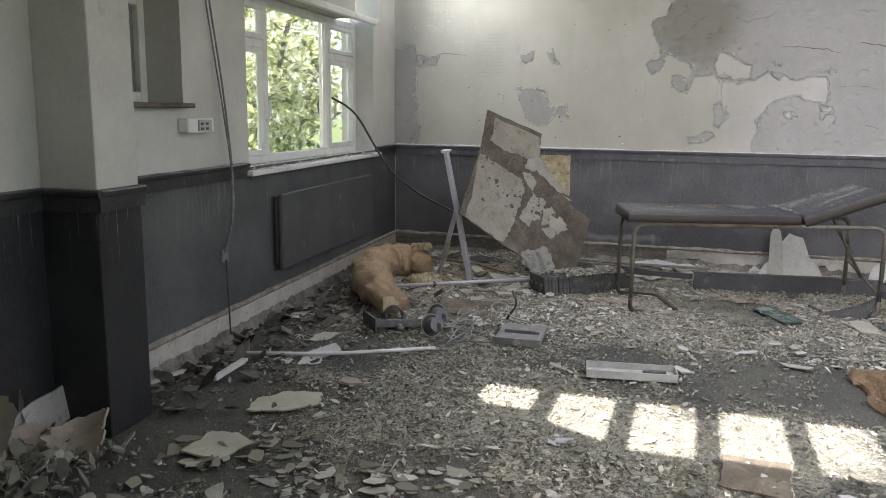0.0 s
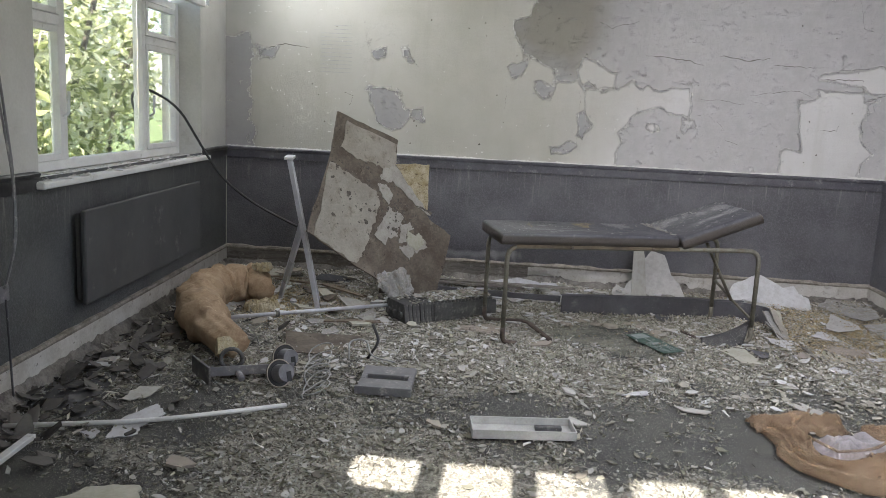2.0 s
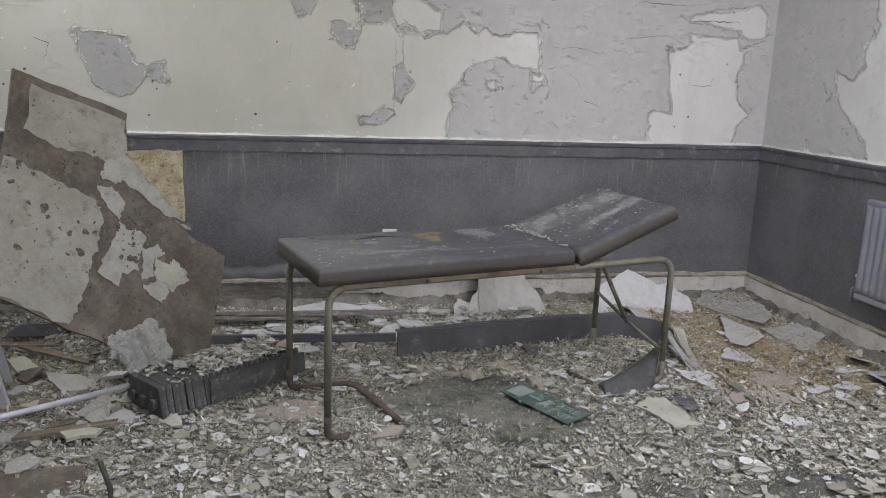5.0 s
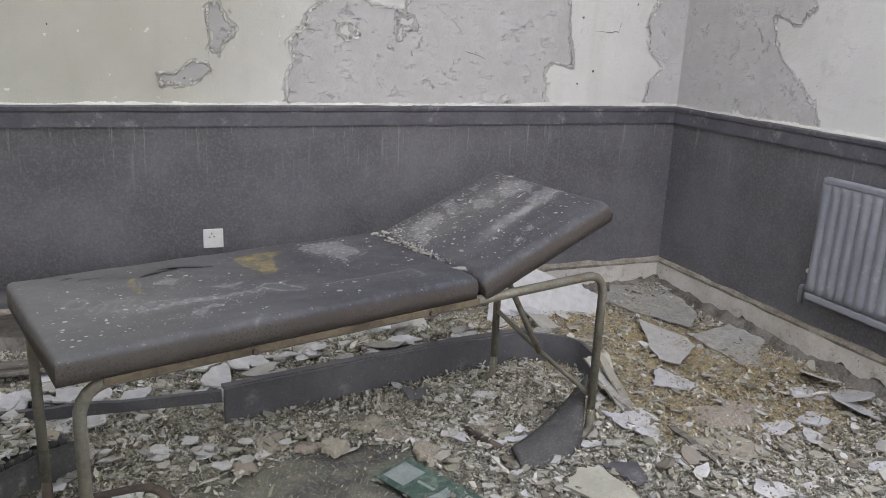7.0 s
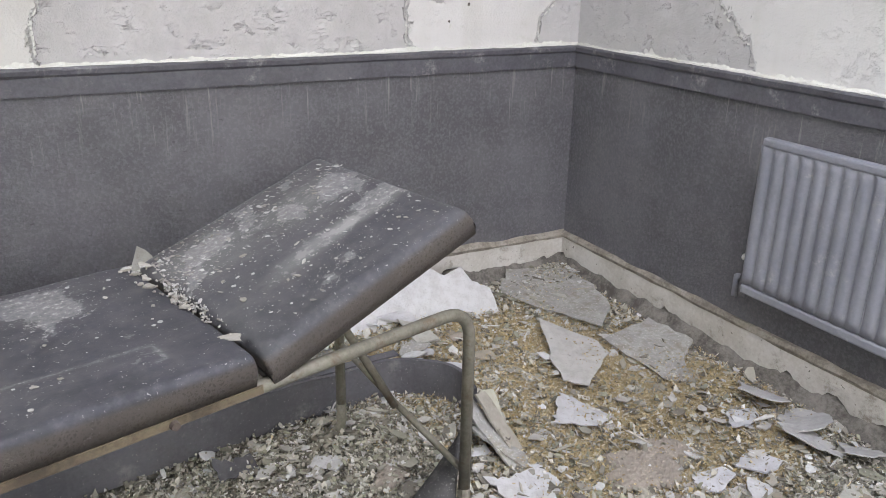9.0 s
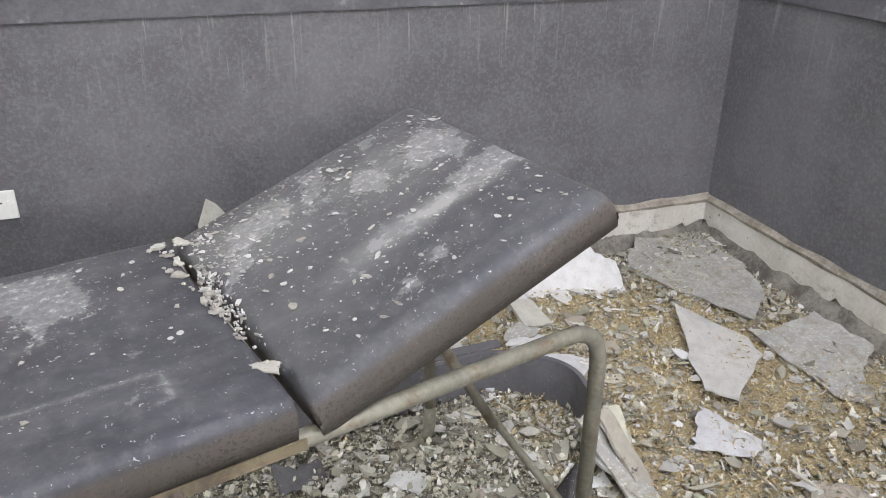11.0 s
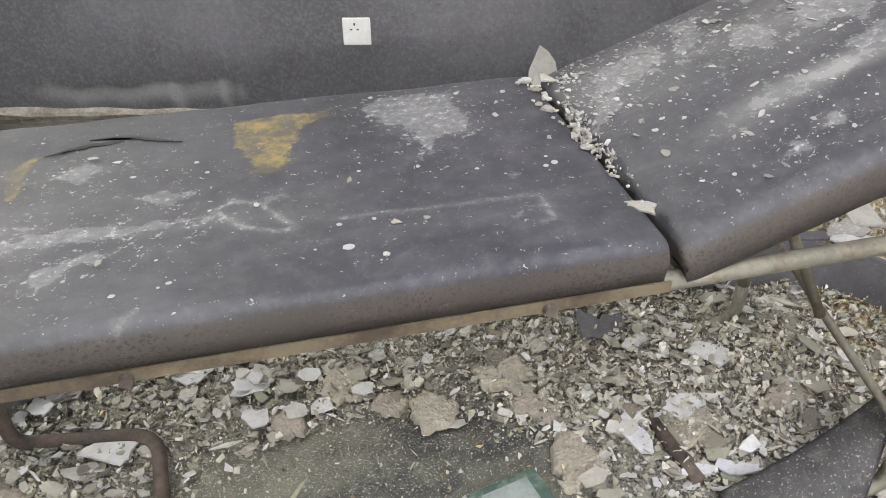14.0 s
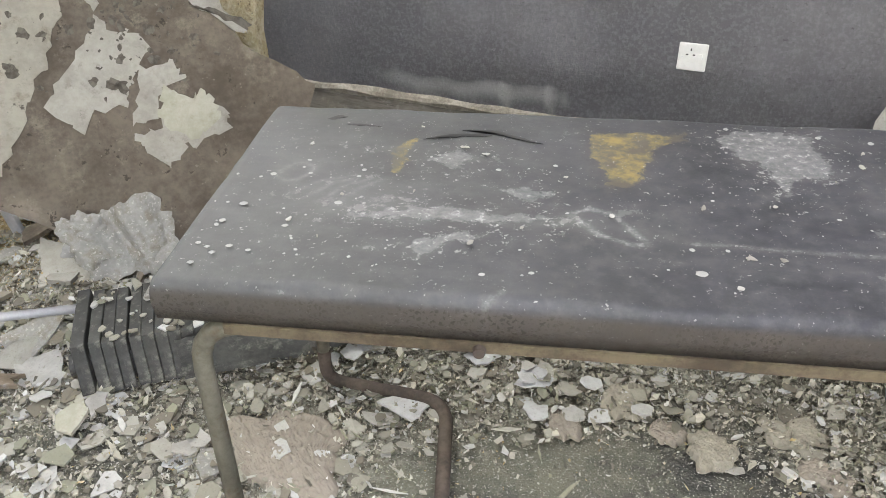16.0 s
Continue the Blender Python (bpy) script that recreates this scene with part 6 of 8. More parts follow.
part("backing", prism("backing", [(-0.20, -0.5), (0.12, -0.5), (0.12, -0.06), (-0.20, -0.06)], 0.02, M_BOARD, 0.008, 5, 5), None, wool)

# remains of a ruled notice on the far wall
nb = thing("faded_notice", pose(-4.425, -0.0015, 1.66), "faded ruled notice pasted on the far wall", "notice")
for k in range(13):
    part("line", box(0.26 - 0.12 * (k > 10), 0.0015, 0.006, 0.0 + 0.05 * (k > 10), 0, 0.02 + 0.031 * k), M_FADED, nb)

# folding step ladder
lad = thing("step_ladder", I4, "narrow folded aluminium step ladder standing open", "ladder")


def bar(name, a, b, w, d, material, parent, label=""):
    a, b = Vector(a), Vector(b)
    m = Matrix.Translation(a) @ (b - a).to_track_quat("Z", "Y").to_matrix().to_4x4()
    return part(name, box(w, d, (b - a).length, 0, 0, 0, 0.003), material, parent, label, m)


bar("stile", (-4.205, -1.31, 0.0), (-4.435, -1.28, 1.04), 0.020, 0.032, M_ALU, lad)
bar("stile", (-4.28, -1.02, 0.0), (-4.485, -1.09, 1.04), 0.020, 0.034, M_ALU, lad)
bar("leg", (-4.555, -1.05, 0.0), (-4.335, -1.25, 0.60), 0.018, 0.034, M_ALU, lad)
bar("leg", (-4.61, -0.85, 0.0), (-4.40, -1.06, 0.60), 0.018, 0.030, M_ALU, lad)
bar("sleeve", (-4.50, -1.105, 0.14), (-4.44, -1.155, 0.31), 0.026, 0.042, M_PALEBOX, lad, "pale worn sleeve on the leg")
bar("cap", (-4.43, -1.32, 1.045), (-4.485, -1.06, 1.045), 0.06, 0.02, M_ALU, lad)
for k, z in enumerate((0.26, 0.52, 0.78)):
    f = z / 1.04
    bar("tread", (-4.205 - 0.23 * f, -1.31 + 0.03 * f, z), (-4.28 - 0.205 * f, -1.02 - 0.07 * f, z), 0.02, 0.07, M_ALU, lad)

# roll of insulation in a tan wrap
roll = thing("insulation_roll", I4, "slumped tan insulation roll lying bent on the rubble", "insulation")
path = rounded_path([(-4.36, -2.58, 0.13), (-4.66, -2.22, 0.14), (-4.90, -1.72, 0.14), (-4.95, -1.30, 0.14), (-4.72, -1.12, 0.13), (-4.60, -1.30, 0.12)], 0.35, 16)


def sausage(name, path, r0, material, sides=22, lump=0.018, seed=0, flat=0.9):
    verts, faces, n = [], [], len(path)
    for i, p in enumerate(path):
        d = (path[min(i + 1, n - 1)] - path[max(i - 1, 0)]).normalized()
        side = d.cross(Vector((0, 0, 1))).normalized()
        up = side.cross(d)
        e = min(i, n - 1 - i) / (n - 1)
        r = r0 * min(1.0, (0.62 + 2.6 * e)) * (1 + 0.08 * math.sin(i * 0.9))
        for k in range(sides):
            a = 2 * math.pi * k / sides
            q = r + lump * noise.noise((p.x * 9 + math.cos(a) * 2, p.y * 9 + math.sin(a) * 2, seed)) + 0.010 * abs(noise.noise((i * 0.9, math.cos(a) * 1.5, math.sin(a) * 1.5 + seed))) + 0.006 * noise.noise((p.x * 30 + math.cos(a) * 6, p.y * 30, math.sin(a) * 6))
            v = p + q * (math.cos(a) * side + flat * math.sin(a) * up)
            verts.append((v.x, v.y, max(0.004, v.z)))
    for i in range(n - 1):
        for k in range(sides):
            faces.append((i * sides + k, i * sides + (k + 1) % sides, (i + 1) * sides + (k + 1) % sides, (i + 1) * sides + k))
    faces += [tuple(range(sides))[::-1], tuple((n - 1) * sides + k for k in range(sides))]
    return mesh_of(name, verts, faces, material, True)


part("wrap", sausage("wrap", path, 0.140, M_ROLL, 40, 0.03, 2.0), None, roll)
part("tuft", prism("tuft", ragged_outline(0.07, 0.05, 5), 0.05, M_WOOL, 0.01, 6, 2), None, roll, "yellow wool bursting out", pose(-4.40, -2.60, 0.10, 60, 0, 40))
part("tuft", crumbly("tuft", 0.13, 0.10, 0.07, 3.3, M_WOOL), None, roll, "yellow wool bursting out", pose(-4.58, -1.40, 0.01, 0, 0, 10))
part("tuft", crumbly("tuft", 0.07, 0.06, 0.05, 8.3, M_WOOL), None, roll, "yellow wool bursting out", pose(-4.66, -1.16, 0.235, 0, 0, 70))


def caster(m, label):
    t = thing("cable_reel", m, label, "reel")
    b = bmesh.new()
    bmesh.ops.create_cone(b, cap_ends=True, segments=30, radius1=0.070, radius2=0.066, depth=0.010, matrix=Matrix.Translation((0, 0, 0)))
    fl_ = part("flange", b, M_BLACK, t)
    ring = [(0.069 * math.cos(2 * math.pi * k / 24), 0.069 * math.sin(2 * math.pi * k / 24), 0.004) for k in range(25)]
    part("rim", tube("rim", ring, 0.0035, M_CARD, 0, 6), None, fl_, "worn brown rim")
    b = bmesh.new()
    bmesh.ops.create_cone(b, cap_ends=True, segments=22, radius1=0.046, radius2=0.044, depth=0.07, matrix=Matrix.Translation((0, 0, 0.040)))
    dr_ = part("drum", b, M_GREYBOX, t)
    part("slot", box(0.026, 0.05, 0.004, 0.012, -0.02, 0.0735, 0.001), M_BLACK, dr_)
    return t


def bracket_arm(m):
    t = thing("lamp_arm", m, "grey metal clamp arm with a round collar", "bracket")
    b = bmesh.new()
    ring = [(0.055 * math.cos(a), 0, 0.06 + 0.055 * math.sin(a)) for a in [2 * math.pi * k / 18 for k in range(19)]]
    part("collar", tube("collar", ring, 0.011, M_IRON, 0, 8), None, t)
    b.free()
    part("arm", tube("arm", [(0, 0, 0.01), (0.02, -0.06, 0.02), (0.05, -0.20, 0.02)], 0.018, M_GREYBOX, 0.05), None, t)
    return t


caster(pose(-4.07, -2.58, 0.075, 78, 0, 45), "dark empty cable reel lying on the rubble")
caster(pose(-4.02, -2.84, 0.075, 72, 0, 48), "dark empty cable reel tipped on its edge")
bracket_arm(pose(-4.33, -2.66, 0.01, 0, 0, 20))
pl = thing("metal_bracket", pose(-4.28, -2.72, 0.02, 0, 0, 24), "bent grey metal channel under the roll", "bracket")
part("web", box(0.46, 0.09, 0.012, 0.06, 0, 0, 0.003), M_GREYBOX, pl)
part("flange", box(0.46, 0.008, 0.05, 0.06, -0.045, 0, 0.002), M_GREYBOX, pl)
part("end_plate", box(0.012, 0.24, 0.09, -0.18, -0.06, 0, 0.003, None, pose(0, 0, 0, 0, 0, 18)), M_IRON, pl)
coil = thing("wire_coil", pose(-3.80, -2.72, 0.02), "tangled coil of white flex on the floor", "wire")
rnd = random.Random(4)
cpts = []
for k in range(90):
    f = k / 89
    a = 2 * math.pi * 5.6 * f
    q = 0.064 * (1 + 0.22 * math.sin(k * 0.37) + 0.1 * math.sin(k * 1.3))
    cpts.append((-0.13 + 0.15 * f + q * math.cos(a), 0.36 - 0.62 * f + q * math.sin(a), 0.030 + 0.028 * math.sin(a + 0.6) + 0.012 * math.sin(k * 0.5)))
part("flex", tube("flex", cpts, 0.0038, M_GREYWIRE, 0, 6), None, coil)
part("flex", tube("flex", [(0.05, 0.30, 0.02), (0.02, 0.42, 0.09), (0.12, 0.44, 0.10), (0.16, 0.34, 0.03), (0.30, 0.33, 0.01)], 0.0055, M_GREYWIRE, 0.05, 6), None, coil)
part("flex", tube("flex", [(0.14, 0.36, 0.01), (0.20, 0.40, 0.10), (0.14, 0.52, 0.16)], 0.008, M_BLACK, 0.05, 6), None, coil, "black cable end")

# ribbed iron radiator lying flat
iron = thing("iron_radiator", pose(-3.645, -1.415, 0.0, 0, 0, 38), "grey ribbed iron radiator lying flat under rubble", "radiator")
SECTION = from_bm("section", box(0.0262, 0.27, 0.128, 0, 0, 0.004, 0.0), M_IRON)
for v in SECTION.vertices:
    if v.co.z > 0.1:
        v.co.y *= 0.80
sb_ = bmesh.new()
sb_.from_mesh(SECTION)
bmesh.ops.bevel(sb_, geom=sb_.edges[:], offset=0.0014, segments=1, affect="EDGES")
sb_.to_mesh(SECTION)
sb_.free()
for k in range(25):
    part("section", SECTION, None, iron, "", pose(0.010 + k * 0.0285 + (0.006 if k > 0 else 0.0) + (0.006 if k > 3 else 0.0), 0.002 * math.sin(k * 2.3), 0.002 * math.sin(k * 1.7), 0, 0.6 * math.sin(k), 0) @ Matrix.Diagonal((1.15 if k == 0 else (1.02 if k < 5 else 1.075), 1.06 if k == 0 else 1.0, 1.05 if k == 0 else 1.0, 1)))
part("core", box(0.70, 0.20, 0.07, 0.36, 0, 0.02), M_DARK, iron)
part("side_plate", prism("side_plate", [(0.225, 0.004), (0.735, 0.004), (0.738, 0.070), (0.732, 0.114), (0.640, 0.124), (0.430, 0.120), (0.300, 0.124), (0.222, 0.120)], 0.004, M_IRON, 0.003, 77, 6), None, iron, "dark dusty side plate", pose(0, -0.139, 0, 86))
for k in range(3):
    b = bmesh.new()
    bmesh.ops.create_cone(b, cap_ends=True, segments=16, radius1=0.026, radius2=0.02, depth=0.03, matrix=pose(-0.008, -0.08 + 0.075 * k, 0.06, 0, 90, 0))
    part("boss", b, M_IRON, iron)
pole = thing("metal_pole", I4, "long grey metal pole lying across the rubble", "pole")
part("pole", tube("pole", [(-4.69, -1.905, 0.07), (-3.72, -1.33, 0.085)], 0.012, M_ALU), None, pole)
part("collar", tube("collar", [(-4.38, -1.722, 0.073), (-4.36, -1.710, 0.0735)], 0.02, M_IRON), None, pole)
p2 = thing("white_rod", I4, "thin white plastic rod lying on the floor", "rod")
part("rod", tube("rod", [(-4.96, -3.62, 0.03), (-4.40, -3.44, 0.03), (-3.89, -3.15, 0.035)], 0.011, M_PLASTIC, 0.2, 8), None, p2)
p3 = thing("white_offcut", pose(-4.78, -3.85, 0.02, 0, 0, 94), "short white plastic trim offcut", "offcut")
part("offcut", box(0.33, 0.035, 0.02, 0, 0, 0, 0.003), M_PLASTIC, p3)

gb = thing("grey_panel", pose(-3.495, -2.66, 0.012, 4, 0, 1), "grey plastic access panel with a long slot", "panel")
gbm = bmesh.new()
for args in ((0.275, 0.13, 0.03, 0, -0.105), (0.275, 0.12, 0.03, 0, 0.075), (0.03, 0.06, 0.03, -0.1225, -0.012), (0.03, 0.06, 0.03, 0.1225, -0.012)):
    box(*args, 0.0, 0.004, gbm)
part("body", gbm, M_GREYBOX, gb)
part("recess", box(0.25, 0.07, 0.006, 0, -0.012, 0.004), M_BLACK, gb)
part("lip", box(0.285, 0.012, 0.045, 0, -0.175, 0, 0.003), M_GREYBOX, gb)

tr = thing("metal_tray", pose(-2.80, -3.19, 0.012, 0, 0, 8), "long pale metal light-fitting tray with rubble in it", "tray")
part("base", box(0.45, 0.15, 0.006, 0, 0, 0), M_PALEBOX, tr)
for y in (-0.078, 0.078):
    part("side", box(0.46, 0.006, 0.042, 0, y, 0, 0.002), M_PALEBOX, tr)
for x in (-0.228, 0.228):
    part("end", box(0.006, 0.15, 0.042, x, 0, 0, 0.002), M_PALEBOX, tr)
part("gear", box(0.12, 0.03, 0.02, 0.12, 0.02, 0.006, 0.003), M_DARK, tr)

# mesh sack
sack = thing("mesh_sack", I4, "crumpled orange mesh sack tied with yellow twine", "sack")


def cloth(name, outline_fn, h, seed, material, nu=80, nv=44):
    def fn(u, v):
        x, y = outline_fn(u, v)
        e = min(1.0, 8 * min(u, 1 - u, v, 1 - v))
        z = 0.62 * h * (0.40 + 0.55 * noise.noise((x * 3.6, y * 3.6, seed)) + 0.40 * abs(noise.noise((x * 9, y * 9, seed + 3)))) * e
        z += 0.040 * abs(math.sin(7 * u + 5 * v + 3.5 * noise.noise((x * 3, y * 3, seed)))) ** 3 * e + 0.030 * abs(noise.noise((x * 14, y * 14, seed + 5))) * e + 0.012 * abs(noise.noise((x * 34, y * 34, seed + 6))) * e
        return (x + 0.05 * noise.noise((x * 7, y * 7, seed + 1)), y + 0.055 * noise.noise((x * 7, y * 7, seed + 2)), max(0.006, z + 0.006))
    me = grid_mesh(name, nu, nv, fn, material)
    return me


def strip(a, b, wa, wb):
    a, b = Vector(a), Vector(b)
    d = (b - a).normalized()
    s = Vector((-d.y, d.x))
    return lambda u, v: tuple(a + (b - a) * u + s * ((v - 0.5) * (wa + (wb - wa) * u)))


def sack_fold(name, path, w, h, seed, nu=110, nv=44):
    """A slack flattened tube of netting laid along a path, with lengthwise folds."""
    path = [Vector(p) for p in path]

    def fn(u, v):
        f = u * (len(path) - 1)
        i = min(int(f), len(path) - 2)
        q = [path[max(0, min(len(path) - 1, i + k))] for k in (-1, 0, 1, 2)]
        t = f - i
        c = 0.5 * ((2 * q[1]) + (q[2] - q[0]) * t + (2 * q[0] - 5 * q[1] + 4 * q[2] - q[3]) * t * t + (3 * q[1] - q[0] - 3 * q[2] + q[3]) * t ** 3)
        d = (0.5 * ((q[2] - q[0]) * (1 - t) + (q[3] - q[1]) * t)).normalized()
        s = Vector((-d.y, d.x))
        wide = w * (0.85 + 0.5 * noise.noise((u * 3, 0.2, seed)))
        high = h * (0.75 + 0.9 * noise.noise((u * 3.5, v * 1.5, seed + 4)))
        end = min(1.0, 6 * min(u, 1 - u) + 0.15)
        z = 0.72 * high * math.sin(math.pi * v) ** 0.55 * end
        z += (0.050 * abs(noise.noise((u * 3.2, v * 6 + u * 2.5, seed + 1))) + 0.030 * abs(noise.noise((u * 9, v * 11 - u * 5, seed + 2))) + 0.012 * abs(noise.noise((u * 24, v * 16, seed + 7)))) * min(1.0, 5 * min(v, 1 - v))
        p = c + s * ((v - 0.5) * wide + 0.018 * noise.noise((u * 8, v * 3, seed + 3)))
        return (p.x, p.y, max(0.006, z + 0.008))
    return grid_mesh(name, nu, nv, fn, M_NET)


for path, w, h, sd in (([(-1.72, -2.88), (-1.56, -2.86), (-1.40, -2.86), (-1.30, -2.93)], 0.17, 0.075, 1), ([(-1.66, -2.86), (-1.60, -3.06), (-1.60, -3.26), (-1.48, -3.40), (-1.30, -3.45), (-1.05, -3.45)], 0.17, 0.085, 2),
                       ([(-1.22, -2.88), (-1.02, -2.98), (-0.86, -3.12), (-0.74, -3.32)], 0.19, 0.095, 3), ([(-1.28, -3.24), (-1.10, -3.16), (-0.96, -3.24), (-0.88, -3.42)], 0.22, 0.080, 4), ([(-1.12, -3.36), (-0.92, -3.42), (-0.78, -3.56)], 0.26, 0.07, 5)):
    q = part("fold", sack_fold("fold", path, w, h, sd), None, sack)
    so = q.modifiers.new("thickness", "SOLIDIFY")
    so.thickness = 0.003
part("lining", cloth("lining", strip((-1.50, -3.12), (-1.10, -3.08), 0.17, 0.14), 0.07, 9, M_LINING), None, sack, "pale crumpled plastic lining")
ringp = [(-1.0 + 0.02 * math.cos(a), -2.97 + 0.09 * math.cos(a), 0.05 + 0.075 * math.sin(a)) for a in [2 * math.pi * k / 16 for k in range(17)]]
for hem in ([(-1.40, -2.72, 0.06), (-1.46, -2.86, 0.085), (-1.56, -2.92, 0.07), (-1.54, -3.06, 0.06), (-1.46, -3.22, 0.06)], [(-1.46, -3.22, 0.055), (-1.30, -3.20, 0.07), (-1.16, -3.08, 0.085), (-1.05, -3.02, 0.09)], [(-1.12, -3.06, 0.085), (-1.10, -3.18, 0.07), (-1.02, -3.30, 0.05)], [(-0.98, -3.10, 0.09), (-0.86, -3.22, 0.08), (-0.80, -3.34, 0.05)]):
    part("hem", tube("hem", hem, 0.006, M_NET, 0.06, 8), None, sack, "rolled hem of the sack")
part("twine", tube("twine", ringp, 0.0055, M_TWINE, 0, 6), None, sack, "yellow twine")

# fallen dark trim behind the couch
tp = thing("fallen_panel", I4, "long dark grey trim panel lying on its edge behind the couch", "panel")


def wall_strip(name, pts, z0, z1, thick, material, rough=0.0):
    """A thin upright sheet following a plan line."""
    verts, faces = [], []
    pts = rounded_path([(x, y, 0) for x, y in pts], 0.14, 8)
    for i, p in enumerate(pts):
        d = (pts[min(i + 1, len(pts) - 1)] - pts[max(i - 1, 0)]).normalized()
        s = Vector((-d.y, d.x, 0)) * thick
        q = rough * noise.noise((p.x * 5, p.y * 5, 1))
        verts += [(p.x, p.y, z0), (p.x, p.y, z1 + q), (p.x + s.x, p.y + s.y, z1 + q), (p.x + s.x, p.y + s.y, z0)]
    for i in range(len(pts) - 1):
        for j in range(4):
            faces.append((i * 4 + j, (i + 1) * 4 + j, (i + 1) * 4 + (j + 1) % 4, i * 4 + (j + 1) % 4))
    faces += [(0, 1, 2, 3), tuple(len(pts) * 4 - k for k in (1, 2, 3, 4))]
    return mesh_of(name, verts, faces, material)


part("face", wall_strip("face", [(-2.51, -0.895), (-1.95, -0.79), (-1.42, -0.715), (-1.17, -0.70), (-1.03, -0.83), (-1.06, -0.99)], 0.0, 0.135, 0.014, M_TRIMPANEL, 0.01), None, tp)
part("tail", wall_strip("tail", [(-3.45, -0.83), (-3.0, -0.85), (-2.52, -0.885)], 0.085, 0.125, 0.02, M_TRIMPANEL, 0.01), None, tp)
part("flange", wall_strip("flange", [(-2.51, -0.88), (-1.95, -0.775), (-1.42, -0.70), (-1.17, -0.685)], 0.130, 0.138, 0.035, M_TRIMPANEL, 0.004), None, tp)
sh = thing("curved_sheet", I4, "dark dusty curved plastic sheet under the couch foot", "sheet")


def hood(u, v):
    a, b = Vector((-1.225, -1.21, 0.165)), Vector((-1.63, -1.40, 0.03))
    c, d = Vector((-1.36, -1.42, 0.015)), Vector((-1.64, -1.50, 0.015))
    p = a.lerp(b, u).lerp(c.lerp(d, u), v)
    p.y -= 0.05 * math.sin(math.pi * u) * v
    p.z += 0.05 * math.sin(math.pi * v) * (1 - u * 0.8) - 0.03 * math.sin(math.pi * u)
    return (p.x, p.y, max(0.01, p.z))


hs = part("sheet", grid_mesh("sheet", 20, 12, hood, M_DUSTYSHEET), None, sh)
so = hs.modifiers.new("thickness", "SOLIDIFY")
so.thickness = 0.008
for k, (dx, dy, rz, tip, ln) in enumerate(((0.0, 0.0, -62, 40, 0.13), (0.035, 0.01, -54, 52, 0.12), (0.05, 0.05, -80, 62, 0.10), (0.015, -0.03, -45, 30, 0.10))):
    tl = thing("splintered_board", pose(-1.10 + dx, -1.13 + dy, 0.0, 0, 0, rz), "delaminated pale board end propped by the couch foot", "board", "delaminated boards")
    part("ply", prism("ply", [(-ln, -0.024), (ln * 0.9, -0.03), (ln, 0.0), (ln * 0.85, 0.03), (-ln * 0.9, 0.024)], 0.007, (M_GREYPLASTER, M_BOARDPAINT, M_YELLOWED)[k % 3], 0.006, 30 + k, 5, 0.15), None, tl, "", pose(0.02, 0, ln * math.sin(radians(tip)) * 0.92, 0, tip, 0))

# white wallpaper sheets slumped against the far wall
TORN = [(-0.50, 0.0), (0.50, -0.02), (0.43, 0.30), (0.30, 0.52), (0.22, 0.90), (0.02, 1.0), (-0.10, 0.78), (-0.24, 0.72), (-0.18, 0.52), (-0.36, 0.30)]
LOW = [(-0.50, 0.05), (-0.46, 0.0), (0.50, -0.02), (0.47, 0.38), (0.36, 0.50), (0.30, 0.74), (0.20, 0.62), (0.02, 0.86), (-0.12, 1.0), (-0.26, 0.80), (-0.42, 0.62)]
for k, (x, y, w, h, lean, rz, sd, form) in enumerate(((-1.76, -0.16, 0.54, 0.42, 62, 4, 3, TORN), (-0.86, -0.18, 0.64, 0.29, 55, -6, 5, LOW), (-2.0, -0.14, 0.14, 0.12, 50, 10, 8, LOW), (-2.75, -0.10, 0.7, 0.10, 66, 2, 11, LOW))):
    s_ = thing("plaster_sheet", pose(x, y - 0.10, 0.005, lean, 0, rz), "white torn plaster sheet slumped against the wall", "plaster", "slumped plaster sheets")
    part("sheet", prism("sheet", [(a * w, b * h) for a, b in form], 0.004, M_PIECE, 0.004, sd, 4, 0.12), None, s_)
wc = thing("plaster_sheet", pose(-1.88, -0.16, 0.30, 70, 0, 8), "white torn plaster sheet caught on the couch edge by the wall", "plaster", "slumped plaster sheets")
part("sheet", prism("sheet", [(-0.06, -0.28), (0.06, -0.28), (0.06, 0.0), (0.05, 0.1), (0.0, 0.15), (-0.03, 0.08)], 0.004, M_PIECE, 0.006, 2, 2, 0.1), None, wc)
for k in range(4):
    lath = thing("loose_lath", pose(-3.45 + 0.20 * k, -0.30 - 0.05 * (k % 2), 0.045 + 0.008 * k, 0, 2 - k, 5 - 3 * k), "rotten grey timber lath along the wall foot", "timber", "loose laths")
    part("lath", prism("lath", [(-0.47, -0.025), (0.475, -0.02), (0.44, 0.005), (0.46, 0.024), (-0.45, 0.026), (-0.48, 0.0)], 0.014, M_GREYWOOD, 0.004, 50 + k, 7), None, lath)

# fire exit sign
sg = thing("exit_sign", pose(-1.955, -1.555, 0.014, 2, 0, -64), "green fire exit sign lying face up in the rubble", "sign")
sp = part("plate", box(0.42, 0.15, 0.003, 0, 0, 0), M_GREEN, sg)
part("patch", box(0.09, 0.10, 0.0012, -0.15, 0, 0.003), M_SIGNWHITE, sp, "worn white patch")
part("arrow", box(0.07, 0.012, 0.0012, -0.055, 0.0, 0.003), M_SIGNWHITE, sp)
part("pictogram", prism("pictogram", [(0.0, 0.04), (0.025, 0.02), (0.05, 0.03), (0.03, -0.01), (0.045, -0.04), (0.015, -0.02), (-0.01, -0.045), (0.0, -0.005)], 0.0012, M_SIGNWHITE), None, sp, "white pictogram", pose(0.0, 0, 0.003))
